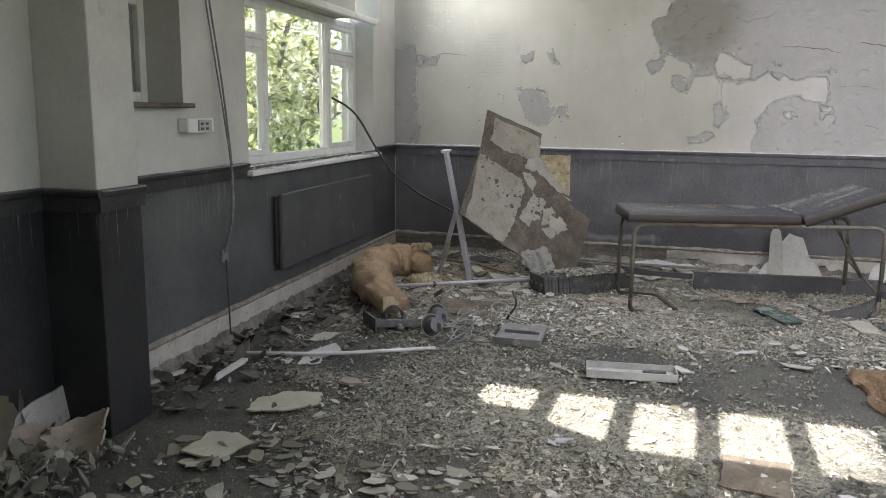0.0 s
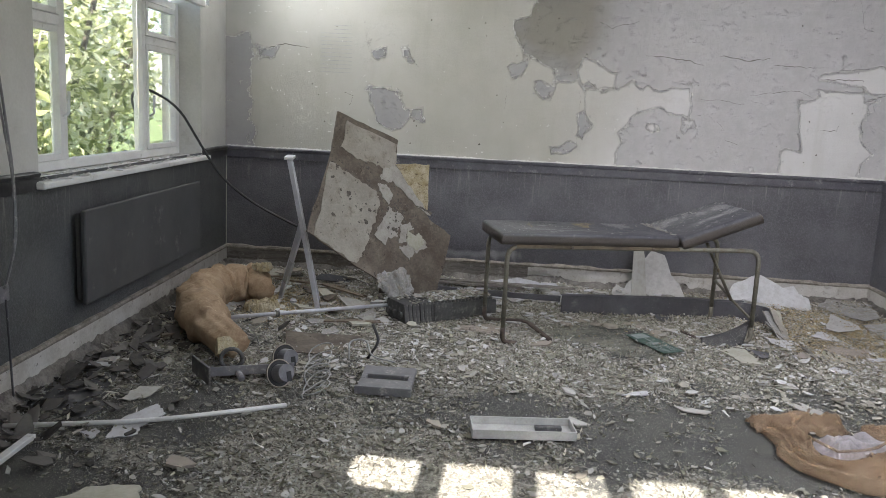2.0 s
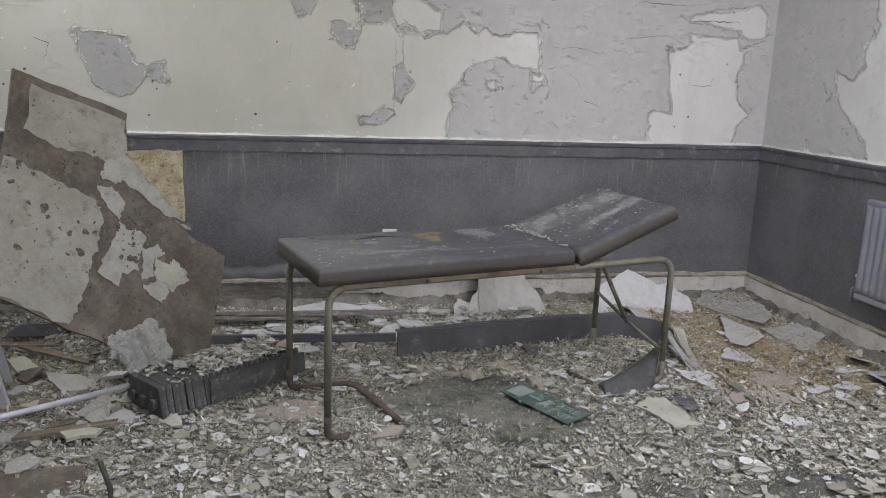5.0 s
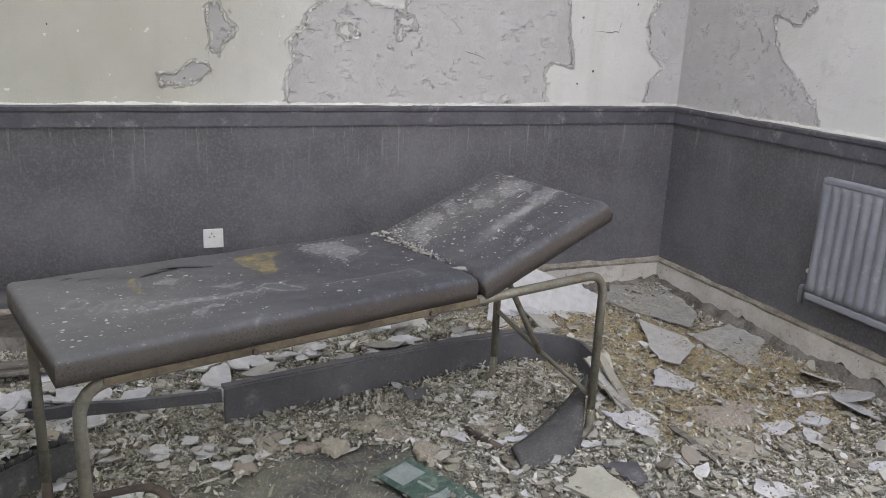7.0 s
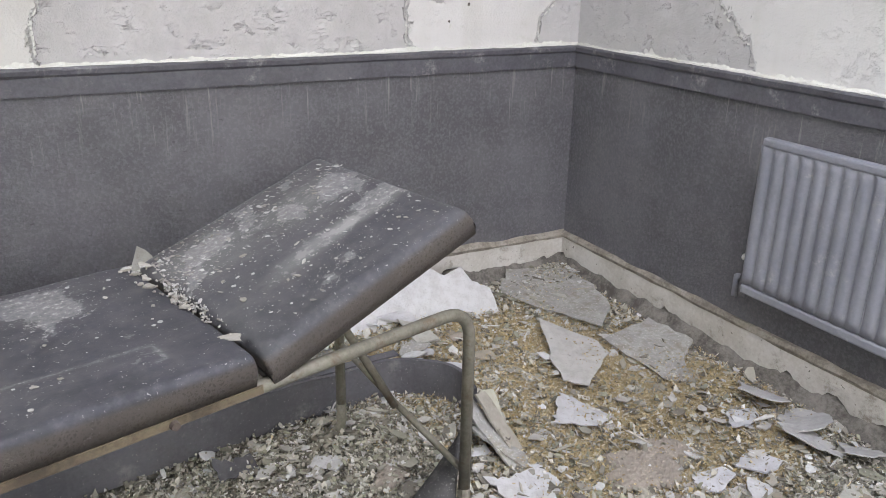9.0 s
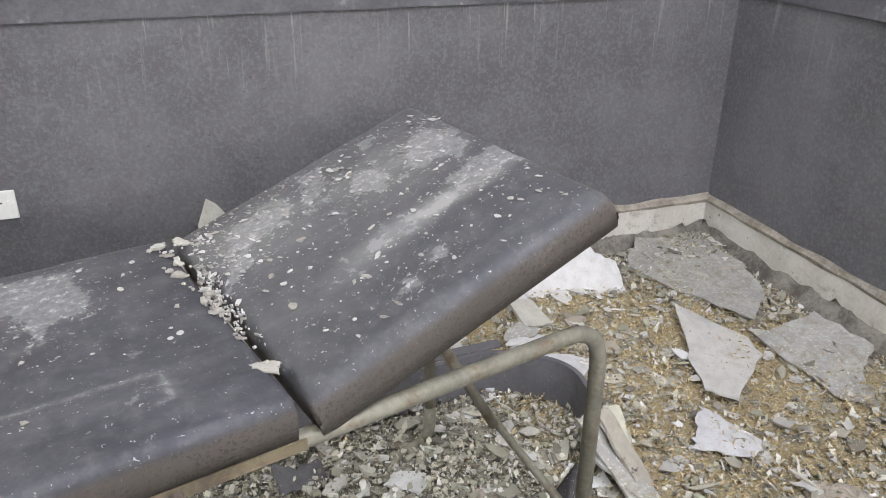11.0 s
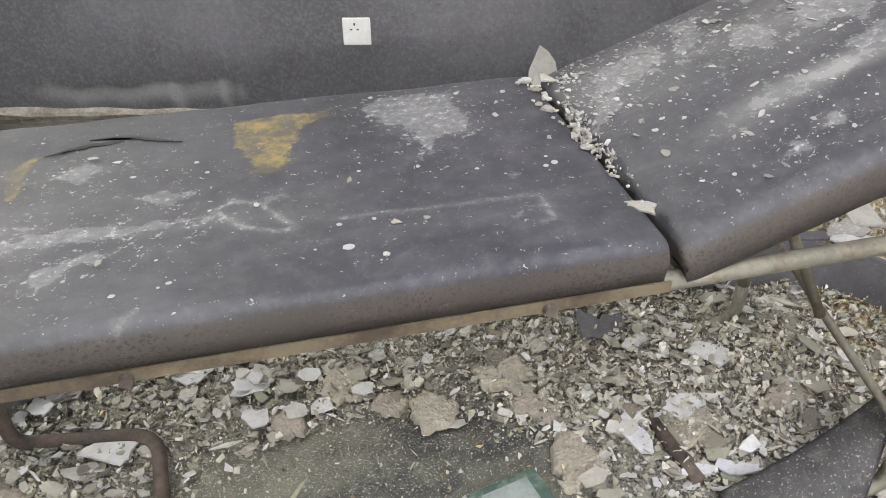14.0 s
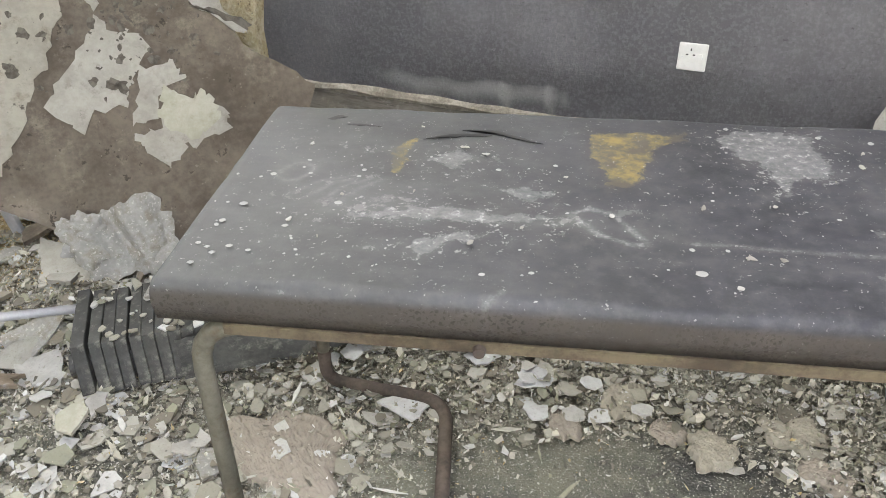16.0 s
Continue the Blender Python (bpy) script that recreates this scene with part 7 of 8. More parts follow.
for word, yy in (("FIRE", 0.012), ("EXIT", -0.052)):
    cu = bpy.data.curves.new("word", "FONT")
    cu.body, cu.size, cu.extrude = word, 0.058, 0.0006
    tmp = bpy.data.objects.new("word", cu)
    me = bpy.data.meshes.new_from_object(tmp)
    me.materials.append(M_SIGNWHITE)
    bpy.data.objects.remove(tmp)
    part("word", me, None, sp, "white lettering", pose(0.07, yy, 0.0042))

# ---- litter ----


def flakes(name, count, size, thick, seed, box_xy, keep, material, label, sides=5, tilt=0.25, stretch=1.0, lift=0.012, curl=0.0, ground=None):
    """Many broken bits as one loose layer: irregular polygons with a rim."""
    rs = np.random.RandomState(seed)
    xs, ys = [], []
    need = count
    while need > 0:
        x = rs.uniform(box_xy[0], box_xy[1], need * 2)
        y = rs.uniform(box_xy[2], box_xy[3], need * 2)
        ok = np.array([rs.rand() < keep(a, b) for a, b in zip(x, y)])
        xs += list(x[ok][:need])
        ys += list(y[ok][:need])
        need = count - len(xs)
    n, k = count, sides
    c = np.stack([np.array(xs), np.array(ys)], 1)
    s = size[0] + (size[1] - size[0]) * rs.rand(n) ** 2.2
    ang = (np.arange(k)[None] + rs.uniform(-0.42, 0.42, (n, k))) * 2 * np.pi / k + rs.uniform(0, 6.28, (n, 1))
    rad = s[:, None] * rs.uniform(0.38 if stretch < 0.6 else 0.55, 1.12, (n, k))
    px, py = rad * np.cos(ang), rad * np.sin(ang) * stretch
    a = rs.uniform(0, 6.28, (n, 1))
    qx, qy = px * np.cos(a) - py * np.sin(a), px * np.sin(a) + py * np.cos(a)
    tx, ty = rs.normal(scale=tilt, size=(n, 1)), rs.normal(scale=tilt, size=(n, 1))
    qz = qx * tx + qy * ty + curl * (qx ** 2 + qy ** 2) / s[:, None]
    base = rs.rand(n) ** 2 * lift - 0.25 * thick + np.array([(ground or floor_z)(p, q) for p, q in c])
    top = np.stack([c[:, :1] + qx, c[:, 1:] + qy, qz - qz.min(1, keepdims=True) + base[:, None] + thick], 2)
    bot = top.copy()
    bot[:, :, 2] -= thick * rs.uniform(0.7, 1.3, (n, 1))
    verts = np.concatenate([top, bot], 1).reshape(-1, 3)
    faces = []
    for i in range(n):
        o = i * 2 * k
        faces.append(tuple(range(o, o + k)))
        for j in range(k):
            faces.append((o + j, o + k + j, o + k + (j + 1) % k, o + (j + 1) % k))
    me = mesh_of(name, verts.tolist(), faces, material)
    return tagged(new(name, me), label, "rubble", kind="stuff")


def common(x, y):
    # Fewer crumbs in the sun patches, so the paled floor shows.
    return max(0.02, (dust_and_glare_at(x, y) - 0.08) * clearing(x, y)) * (1 - 0.72 * math.exp(-((x + 2.5) / 1.1) ** 4 - ((y + 3.9) / 0.35) ** 4)) * (1.0 if x > X0 - y * 0.065 + 0.02 else 0.0)


def near_couch(x, y):
    return max(0.02, (dust_and_glare_at(x, y) - 0.08) * clearing(x, y)) * (1 - 0.85 * straw_zone(x, y))


ROOM = (-5.25, -0.05, -6.2, -0.06)
NEAR = (-4.3, -0.05, -2.3, -0.08)
def shard_zone(x, y):
    """Where the larger shards have come down: the middle of the room, the corners and behind the couch."""
    k = 0.22
    for cx, cy, rx, ry, w in ((-3.2, -4.75, 0.9, 0.45, 1.0), (-2.6, -3.9, 0.9, 0.35, -0.22), (-3.6, -3.3, 0.9, 0.6, 0.35), (-4.2, -1.0, 0.8, 0.7, 0.9), (-2.6, -0.45, 1.2, 0.28, 1.0), (-0.8, -1.9, 0.7, 0.6, 0.55), (-3.3, -1.7, 0.6, 0.4, 0.8), (-1.2, -2.5, 0.6, 0.35, 0.4), (-1.45, -0.95, 0.35, 0.2, 0.6), (-0.45, -0.6, 0.5, 0.5, 0.45), (-3.9, -2.3, 0.6, 0.5, 0.5)):
        k += w * math.exp(-((x - cx) / rx) ** 2 - ((y - cy) / ry) ** 2)
    return k * (0.45 + 1.1 * max(0.0, 0.5 + noise.noise((x * 3.1, y * 3.1, 21.0)))) * max(0.05, clearing(x, y)) * (1.0 if x > X0 - y * 0.065 + 0.02 else 0.0) * max(0.12, min(1.0, 1.6 * dust_and_glare_at(x, y))) * (1 - 0.6 * straw_zone(x, y))


FRONT, BACK = (-5.25, -0.05, -6.2, -2.45), (-5.25, -0.05, -2.65, -0.06)
# Front pieces take the darkened copy, rear ones the plain tones.
flakes("plaster_crumbs", 36000, (0.003, 0.014), 0.004, 1, FRONT, common, M_SCALE, "shade-toned grey plaster crumbs on the carpet", 4, 0.5, 0.8, 0.014)
flakes("plaster_crumbs", 32000, (0.003, 0.015), 0.004, 15, BACK, common, M_CHIP, "scattered plaster crumbs on the carpet", 4, 0.5, 0.8, 0.014)
flakes("plaster_crumbs", 92000, (0.0013, 0.0072), 0.0026, 2, NEAR, near_couch, M_CHIP, "fine plaster crumbs round the couch", 4, 0.55, 0.8, 0.018)
flakes("paint_flakes", 6500, (0.005, 0.022), 0.0022, 3, FRONT, common, M_SCALE, "shade-toned grey paint flakes on the carpet", 7, 0.18, 0.75, 0.018, 0.18)
flakes("paint_flakes", 4500, (0.007, 0.034), 0.0022, 16, BACK, common, M_FLAKE, "thin curled paint flakes on the carpet", 7, 0.18, 0.75, 0.018, 0.18)
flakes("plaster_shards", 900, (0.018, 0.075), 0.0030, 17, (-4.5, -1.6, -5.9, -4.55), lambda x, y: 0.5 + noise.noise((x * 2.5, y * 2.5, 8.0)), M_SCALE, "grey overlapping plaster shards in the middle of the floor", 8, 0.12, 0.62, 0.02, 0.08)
flakes("paint_flakes", 5200, (0.004, 0.024), 0.0025, 4, NEAR, near_couch, M_FLAKE, "thin curled paint flakes round the couch", 7, 0.20, 0.75, 0.020, 0.18)
flakes("plaster_lumps", 2600, (0.005, 0.020), 0.007, 5, ROOM, common, M_CHIP, "broken plaster lumps on the carpet", 6, 0.35, 0.85, 0.010)
flakes("plaster_lumps", 3400, (0.003, 0.012), 0.006, 9, (-4.1, -0.1, -2.2, -0.1), lambda x, y: near_couch(x, y) * shard_zone(x, y), M_CHIP, "angular plaster lumps round the couch", 6, 0.45, 0.75, 0.018)
flakes("dark_debris", 420, (0.015, 0.085), 0.006, 14, (-5.15, -4.25, -4.4, -1.2), lambda x, y: (1.0 if x > X0 - y * 0.065 + 0.05 else 0.0) * max(0.08, 1 - (x + 5.1) / 0.55), M_SLATE, "dark broken felt and slate along the wall foot", 7, 0.30, 0.6, 0.03, 0.1)
flakes("straw_litter", 46000, (0.002, 0.009), 0.0018, 6, (-5.2, -0.05, -2.0, -0.06), straw_zone, M_STRAW, "straw-coloured insulation fibre and chaff", 4, 0.5, 0.45, 0.024)
flakes("plaster_lumps", 2600, (0.0025, 0.011), 0.004, 8, (-1.95, -1.05, -1.25, -0.72), lambda x, y: 1.0, M_CHIP, "heap of broken plaster under the couch", 6, 0.4, 0.8, 0.03)
flakes("splinters", 3000, (0.015, 0.06), 0.004, 7, ROOM, common, M_CHIP, "thin timber and plaster splinters", 4, 0.16, 0.14, 0.025)
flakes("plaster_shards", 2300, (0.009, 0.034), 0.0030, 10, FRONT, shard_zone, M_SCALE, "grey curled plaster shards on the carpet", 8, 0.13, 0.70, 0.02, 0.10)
flakes("plaster_shards", 2200, (0.011, 0.048), 0.0030, 18, BACK, shard_zone, M_FLAKE, "overlapping curled plaster shards on the carpet", 8, 0.13, 0.70, 0.02, 0.10)
flakes("plaster_shards", 1300, (0.010, 0.042), 0.0035, 12, NEAR, shard_zone, M_FLAKE, "overlapping plaster shards round the couch", 8, 0.16, 0.70, 0.02, 0.08)


def piece(x, y, rx, ry, rz, seed, thick=0.008, material=None, z=0.012, tilt=3.0, label="torn white plaster piece lying on the rubble", name="plaster_piece", n=7):
    rr = random.Random(seed)
    t = prism(name, ragged_outline(rx, ry, seed, n), thick, material or M_PIECE, min(rx, ry) * 0.07, seed + 1, 3, rr.uniform(0.0, 0.6))
    ob = place(new(name, t), pose(x, y, z + floor_z(x, y), rr.uniform(-tilt, tilt), rr.uniform(-tilt, tilt), rz))
    return tagged(ob, label, "plaster", "loose plaster pieces")


KNOWN = [
    (-0.27, -1.35, 0.11, 0.08, 40), (-0.56, -1.53, 0.08, 0.06, 0), (-0.50, -1.63, 0.06, 0.05, 70), (-0.91, -1.87, 0.085, 0.07, -25),
    (-1.54, -1.00, 0.10, 0.055, -10), (-1.64, -1.15, 0.050, 0.045, -15), (-1.76, -1.24, 0.040, 0.060, 20), (-1.24, -1.455, 0.05, 0.035, 10), (-1.34, -1.43, 0.045, 0.025, -20), (-2.83, -1.28, 0.085, 0.075, 25),
    (-1.66, -1.335, 0.05, 0.018, 10), (-1.58, -1.33, 0.05, 0.02, -15), (-1.57, -1.385, 0.07, 0.018, 5), (-1.70, -0.94, 0.05, 0.03, 30), (-0.30, -1.78, 0.10, 0.06, 20), (-0.22, -1.95, 0.12, 0.07, -30), (-0.45, -1.88, 0.06, 0.04, 10),
    (-1.94, -2.75, 0.11, 0.055, -20), (-1.33, -2.62, 0.17, 0.07, -30), (-2.19, -2.56, 0.08, 0.05, 20),
    (-2.74, -1.06, 0.07, 0.05, 10), (-2.05, -0.62, 0.10, 0.06, 10), (-2.3, -0.55, 0.12, 0.07, 40), (-3.0, -0.75, 0.12, 0.06, 15), (-3.75, -1.15, 0.09, 0.08, 30),
]
for i, (x, y, a, b, rz) in enumerate(KNOWN):
    piece(x, y, a, b, rz, 200 + i, 0.005, None, 0.014, 4, n=6)
for i, (x, y, a, b, th) in enumerate(((-0.72, -1.40, 0.12, 0.095, 0.024), (-0.60, -1.36, 0.05, 0.08, 0.018), (-3.05, -1.50, 0.11, 0.14, 0.02), (-2.185, -1.17, 0.052, 0.055, 0.02), (-2.28, -1.15, 0.04, 0.04, 0.014), (-1.89, -1.31, 0.05, 0.075, 0.018), (-1.62, -1.22, 0.065, 0.035, 0.016),
                                      (-0.85, -1.60, 0.12, 0.09, 0.012), (-2.50, -1.21, 0.05, 0.035, 0.014), (-1.95, -1.15, 0.06, 0.04, 0.014), (-2.02, -1.05, 0.07, 0.045, 0.014), (-1.40, -1.12, 0.06, 0.05, 0.014), (-2.38, -1.08, 0.06, 0.045, 0.014))):
    ob = place(new("plaster_lump", crumbly("plaster_lump", a, b, th, 3.7 * i + 1.0, M_TANPIECE)), pose(x, y, floor_z(x, y) + 0.006, 0, 0, 37 * i))
    tagged(ob, "crumbling tan plaster lump lying on the rubble", "plaster", "loose plaster lumps")
SHEETS = "large grey plaster sheet lying on the rubble"
for x, y, rz, outline, mt, tx, ty, lab in (
        (-0.26, -0.34, 0, [(-0.19, 0.16), (-0.07, 0.31), (0.17, 0.20), (0.20, 0.02), (0.12, -0.19), (-0.03, -0.33), (-0.10, -0.10)], M_GREYPLASTER, 2, -4, SHEETS),
        (-0.20, -0.90, 0, [(-0.14, 0.16), (0.12, 0.20), (0.14, -0.02), (0.02, -0.10), (-0.05, -0.22), (-0.12, -0.15)], M_GREYPLASTER, 2, -6, SHEETS),
        (-0.49, -0.75, 0, [(0.02, 0.25), (0.13, 0.04), (0.12, -0.06), (-0.11, -0.24), (-0.17, -0.17), (-0.09, 0.02)], M_PIECE, 2, 2, "pointed white plaster piece lying on the rubble"),
        (-0.72, -1.07, 0, [(0.01, 0.10), (0.09, -0.08), (0.01, -0.10), (-0.11, -0.04), (-0.05, 0.03)], M_PIECE, 3, 3, "pointed white plaster piece lying on the rubble"),
        (-1.08, -1.36, 0, [(-0.10, 0.10), (-0.03, 0.07), (0.08, 0.10), (0.09, 0.0), (0.05, -0.04), (0.0, -0.14), (-0.04, -0.06), (-0.08, -0.02)], M_PIECE, 3, 3, "ragged white plaster piece lying on the rubble"),
        (-1.46, -1.73, 0, [(-0.11, 0.08), (-0.02, 0.15), (0.06, 0.15), (0.09, -0.02), (0.10, -0.12), (-0.04, -0.15), (-0.05, -0.04)], M_YELLOWED, 1, 2, "yellowed plasterboard fragment lying on the carpet"),
        (-1.31, -1.62, 0, [(-0.07, 0.05), (0.06, 0.04), (0.04, -0.06), (-0.02, -0.09), (-0.04, -0.01)], M_TRIMPANEL, 2, 2, "dark plastic film scrap on the rubble"),
        (-1.77, -0.90, 0, [(-0.07, 0.05), (-0.02, 0.03), (0.04, 0.06), (0.07, -0.05), (0.01, -0.01), (-0.06, -0.04)], M_TRIMPANEL, 16, 12, "dark plastic film scrap on the rubble"),
        (-0.98, -1.56, 0, [(-0.015, 0.14), (0.012, 0.13), (0.02, -0.14), (-0.01, -0.13)], M_GREYWOOD, 2, 2, "thin grey timber sliver lying on the rubble"),
        (-3.98, -1.16, 0, [(-0.14, 0.08), (0.02, 0.09), (0.09, 0.05), (0.14, -0.09), (0.02, -0.13), (-0.05, -0.02)], M_PIECE, 16, 10, "white plaster sheet lying under the leaning board"),
        (-3.73, -1.50, 0, [(-0.06, -0.01), (0.0, 0.07), (0.08, 0.02), (0.07, -0.04), (0.0, -0.05)], M_PIECE, 10, 6, "white plaster piece by the iron radiator"),
        (-4.31, -4.68, 0, [(-0.10, -0.09), (-0.09, 0.10), (0.02, 0.12), (0.12, 0.08), (0.07, -0.10)], M_YELLOWED, 3, 2, "torn pale board piece on the carpet"),
        (-4.38, -4.18, 0, [(-0.03, -0.12), (-0.05, 0.02), (0.05, 0.14), (0.20, 0.18), (0.24, 0.06), (0.12, -0.06)], M_YELLOWED, 3, 2, "torn pale board piece on the carpet"),
        (-2.24, -4.24, 0, [(-0.13, 0.13), (0.12, 0.16), (0.10, -0.16), (-0.15, -0.12)], M_BOARD, 2, 2, "brown board offcut lying on the carpet"),
        (-4.49, -3.45, 0, [(-0.04, -0.14), (-0.05, 0.02), (0.04, 0.17), (0.10, 0.12), (0.05, -0.02), (0.06, -0.08)], M_PIECE, 10, 8, "white torn paper lying over the rod"),
        (-4.63, -3.10, 0, [(-0.05, -0.10), (-0.02, 0.06), (0.07, 0.10), (0.05, -0.04)], M_PIECE, 6, 8, "white torn paper lying in the rubble"),
        (-3.98, -2.08, 0, [(-0.27, 0.12), (0.20, 0.18), (0.25, -0.08), (-0.15, -0.26)], M_BOARD, 3, 4, "brown sheet of sodden board lying on the rubble"),
        (-4.28, -0.44, 0, [(-0.17, -0.10), (0.18, 0.10), (0.14, 0.22), (-0.14, 0.06)], M_DARK, 8, 14, "dark board scrap by the leaning board")):
    ob = new("plaster_sheet" if mt in (M_GREYPLASTER, M_PIECE, M_YELLOWED) else "board_scrap", prism("sheet", outline, 0.004 if mt is not M_YELLOWED else 0.008, mt, 0.009, int(-100 * x), 5, 0.22))
    tagged(place(ob, pose(x, y, floor_z(x, y) + 0.018, tx, ty, rz)), lab, "plaster" if mt in (M_GREYPLASTER, M_PIECE, M_YELLOWED) else "board", "loose plaster sheets" if mt in (M_GREYPLASTER, M_PIECE, M_YELLOWED) else "")
for x, y, a, b, h in ((-4.95, -3.15, 0.17, 0.24, 0.03), (-4.80, -3.32, 0.12, 0.10, 0.025), (-5.0, -3.62, 0.08, 0.12, 0.03)):
    tagged(place(new("carpet_fold", crumpled("carpet_fold", a, b, h, 5.0 + x + y, M_BLACK)), pose(x, y, floor_z(x, y))), "dark rumpled carpet lifted by the wall", "carpet", "lifted carpet")
bt = thing("loose_batten", pose(-5.02, -4.02, 0.012, 0, 0, 78), "white painted batten fallen by the skirting", "timber")
part("batten", box(0.36, 0.03, 0.018, 0, 0, 0, 0.003), M_SKIRT, bt)
rnd = random.Random(77)
made = 0
while made < 80:
    x, y = rnd.uniform(-5.1, -0.1), rnd.uniform(-5.2, -0.15)
    if rnd.random() > common(x, y) or (-2.8 < x < -1.3 and -1.7 < y < -0.85):
        continue
    s = rnd.uniform(0.03, 0.085)
    piece(x, y, s, s * rnd.uniform(0.5, 0.9), rnd.uniform(0, 180), 500 + made, rnd.choice((0.004, 0.006, 0.012)), rnd.choice((M_PIECE, M_PIECE, M_GREYPLASTER, M_TANPIECE)), rnd.uniform(0.008, 0.02), 8)
    made += 1

fs = random.Random(64)
for i in range(20):
    x, y = fs.uniform(-3.08, -2.45), fs.uniform(-1.22, -0.95)
    s = fs.uniform(0.022, 0.05)
    piece(x, y, s, s * fs.uniform(0.6, 0.95), fs.uniform(0, 180), 2600 + i, 0.004, M_PIECE if i % 4 else M_GREYPLASTER, fs.uniform(0.012, 0.026), 9)
rb = random.Random(31)
for i in range(75):
    x, y = rb.uniform(-5.05, -3.45), rb.uniform(-1.9, -0.22)
    if y > -0.75 and x > -3.9:
        continue
    sz = 0.03 + 0.10 * rb.random() ** 2
    piece(x, y, sz, sz * rb.uniform(0.3, 0.8), rb.uniform(0, 180), 1700 + i, rb.choice((0.004, 0.008, 0.014)), rb.choice((M_PIECE, M_GREYPLASTER, M_TANPIECE, M_YELLOWED, M_BOARD)), rb.uniform(0.01, 0.04), 14, "broken board or plaster bit in the corner rubble", "rubble_piece")
for i, (x, y, ln, rz, rx) in enumerate(((-4.45, -0.60, 0.55, 12, 6), (-4.15, -0.75, 0.42, -28, 4), (-4.70, -0.45, 0.5, 35, 8), (-3.9, -1.62, 0.38, 22, 3), (-4.85, -2.1, 0.34, 70, 5))):
    bt = thing("broken_lath", pose(x, y, floor_z(x, y) + 0.03, 0, rx, rz), "short broken brown lath lying in the rubble", "timber", "broken laths")
    part("lath", prism("lath", [(-ln / 2, -0.018), (ln / 2, -0.02), (ln / 2 - 0.03, 0.004), (ln / 2, 0.02), (-ln / 2 + 0.02, 0.018)], 0.012, M_WOOD, 0.003, i, 3), None, bt)
for i in range(100):
    x, y = rb.uniform(-3.3, -0.9), rb.uniform(-0.70, -0.20)
    sz = 0.03 + 0.09 * rb.random() ** 1.5
    piece(x, y, sz, sz * rb.uniform(0.45, 0.8), rb.uniform(0, 180), 1200 + i, rb.choice((0.004, 0.008)), rb.choice((M_PIECE, M_PIECE, M_PIECE, M_GREYPLASTER)), rb.uniform(0.012, 0.045), 12)
for i in range(60):
    u, v = 0.20 + 0.5 * rb.random() ** 0.8 - (0.16 if i % 7 == 0 else 0.0), rb.uniform(-0.10, 0.12)
    sz = (0.008 if i % 7 == 0 else 0.012 + 0.030 * rb.random() ** 2) if i > 5 else rb.uniform(0.05, 0.07)
    ob = new("plaster_piece", prism("plaster_piece", ragged_outline(sz, sz * rb.uniform(0.4, 0.8), 1300 + i), 0.005, rb.choice((M_PIECE, M_GREYPLASTER, M_TANPIECE)), 0.002, 1300 + i, 2))
    tagged(place(ob, iron.matrix_basis @ pose(u, v, 0.136 + rb.uniform(0, 0.012), rb.uniform(-9, 9), rb.uniform(-9, 9), rb.uniform(0, 360))), "torn plaster piece lying on the iron radiator", "plaster", "loose plaster pieces")

IRON_INV = iron.matrix_basis.inverted()


def on_iron(x, y):
    p = IRON_INV @ Vector((x, y, 0.0))
    return (1.0 if p.x > 0.22 else 0.12) if 0.03 < p.x < 0.70 and abs(p.y) < 0.11 else 0.0


flakes("radiator_rubble", 900, (0.004, 0.022), 0.004, 41, (-3.75, -2.95, -1.55, -0.85), on_iron, M_FLAKE, "plaster crumbs lying on the iron radiator", 7, 0.2, 0.75, 0.012, 0.1, lambda x, y: 0.136)

# flakes and grit lying on the head pad and in the gap before it
PAD_M = couch.matrix_basis @ HEAD_M
PAD_INV, PAD_N = PAD_M.inverted(), PAD_M.to_3x3() @ Vector((0, 0, 1))


def pad_z(x, y):
    return PAD_M.translation.z - (PAD_N.x * (x - PAD_M.translation.x) + PAD_N.y * (y - PAD_M.translation.y)) / PAD_N.z + 0.0006


def on_head_pad(x, y):
    q = PAD_INV @ Vector((x, y, pad_z(x, y)))
    if not (0.012 < q.x < 0.545 and 0.03 < q.y < CW - 0.025):
        return 0.0
    return (0.10 + 0.9 * max(0.0, min(1.0, (q.y - 0.26) / 0.2)) * (0.4 + 0.8 * math.exp(-q.x / 0.16))) * max(0.05, 0.55 + noise.noise((q.x * 9, q.y * 9, 4.0)))


def in_pad_gap(x, y):
    q = couch.matrix_basis.inverted() @ Vector((x, y, CZ))
    return (math.exp(-((q.x - CL - 0.004) / 0.013) ** 2) * max(0.0, min(1.0, (q.y - 0.10) / 0.16))) if PADV + 0.02 < q.y < PADV + CW - 0.01 else 0.0


PAD_BOX = (-1.95, -1.25, -1.60, -0.80)
flakes("pad_flakes", 480, (0.0016, 0.0105), 0.0008, 51, PAD_BOX, on_head_pad, M_PADFLAKE, "small pale paint flakes scattered on the head pad", 5, 0.10, 0.7, 0.001, 0.0, pad_z)
flakes("pad_crumbs", 200, (0.0014, 0.0085), 0.003, 52, PAD_BOX, in_pad_gap, M_PADFLAKE, "pale crumbs lodged between seat and head pad", 5, 0.35, 0.75, 0.008, 0.0, lambda x, y: CZ - 0.004)

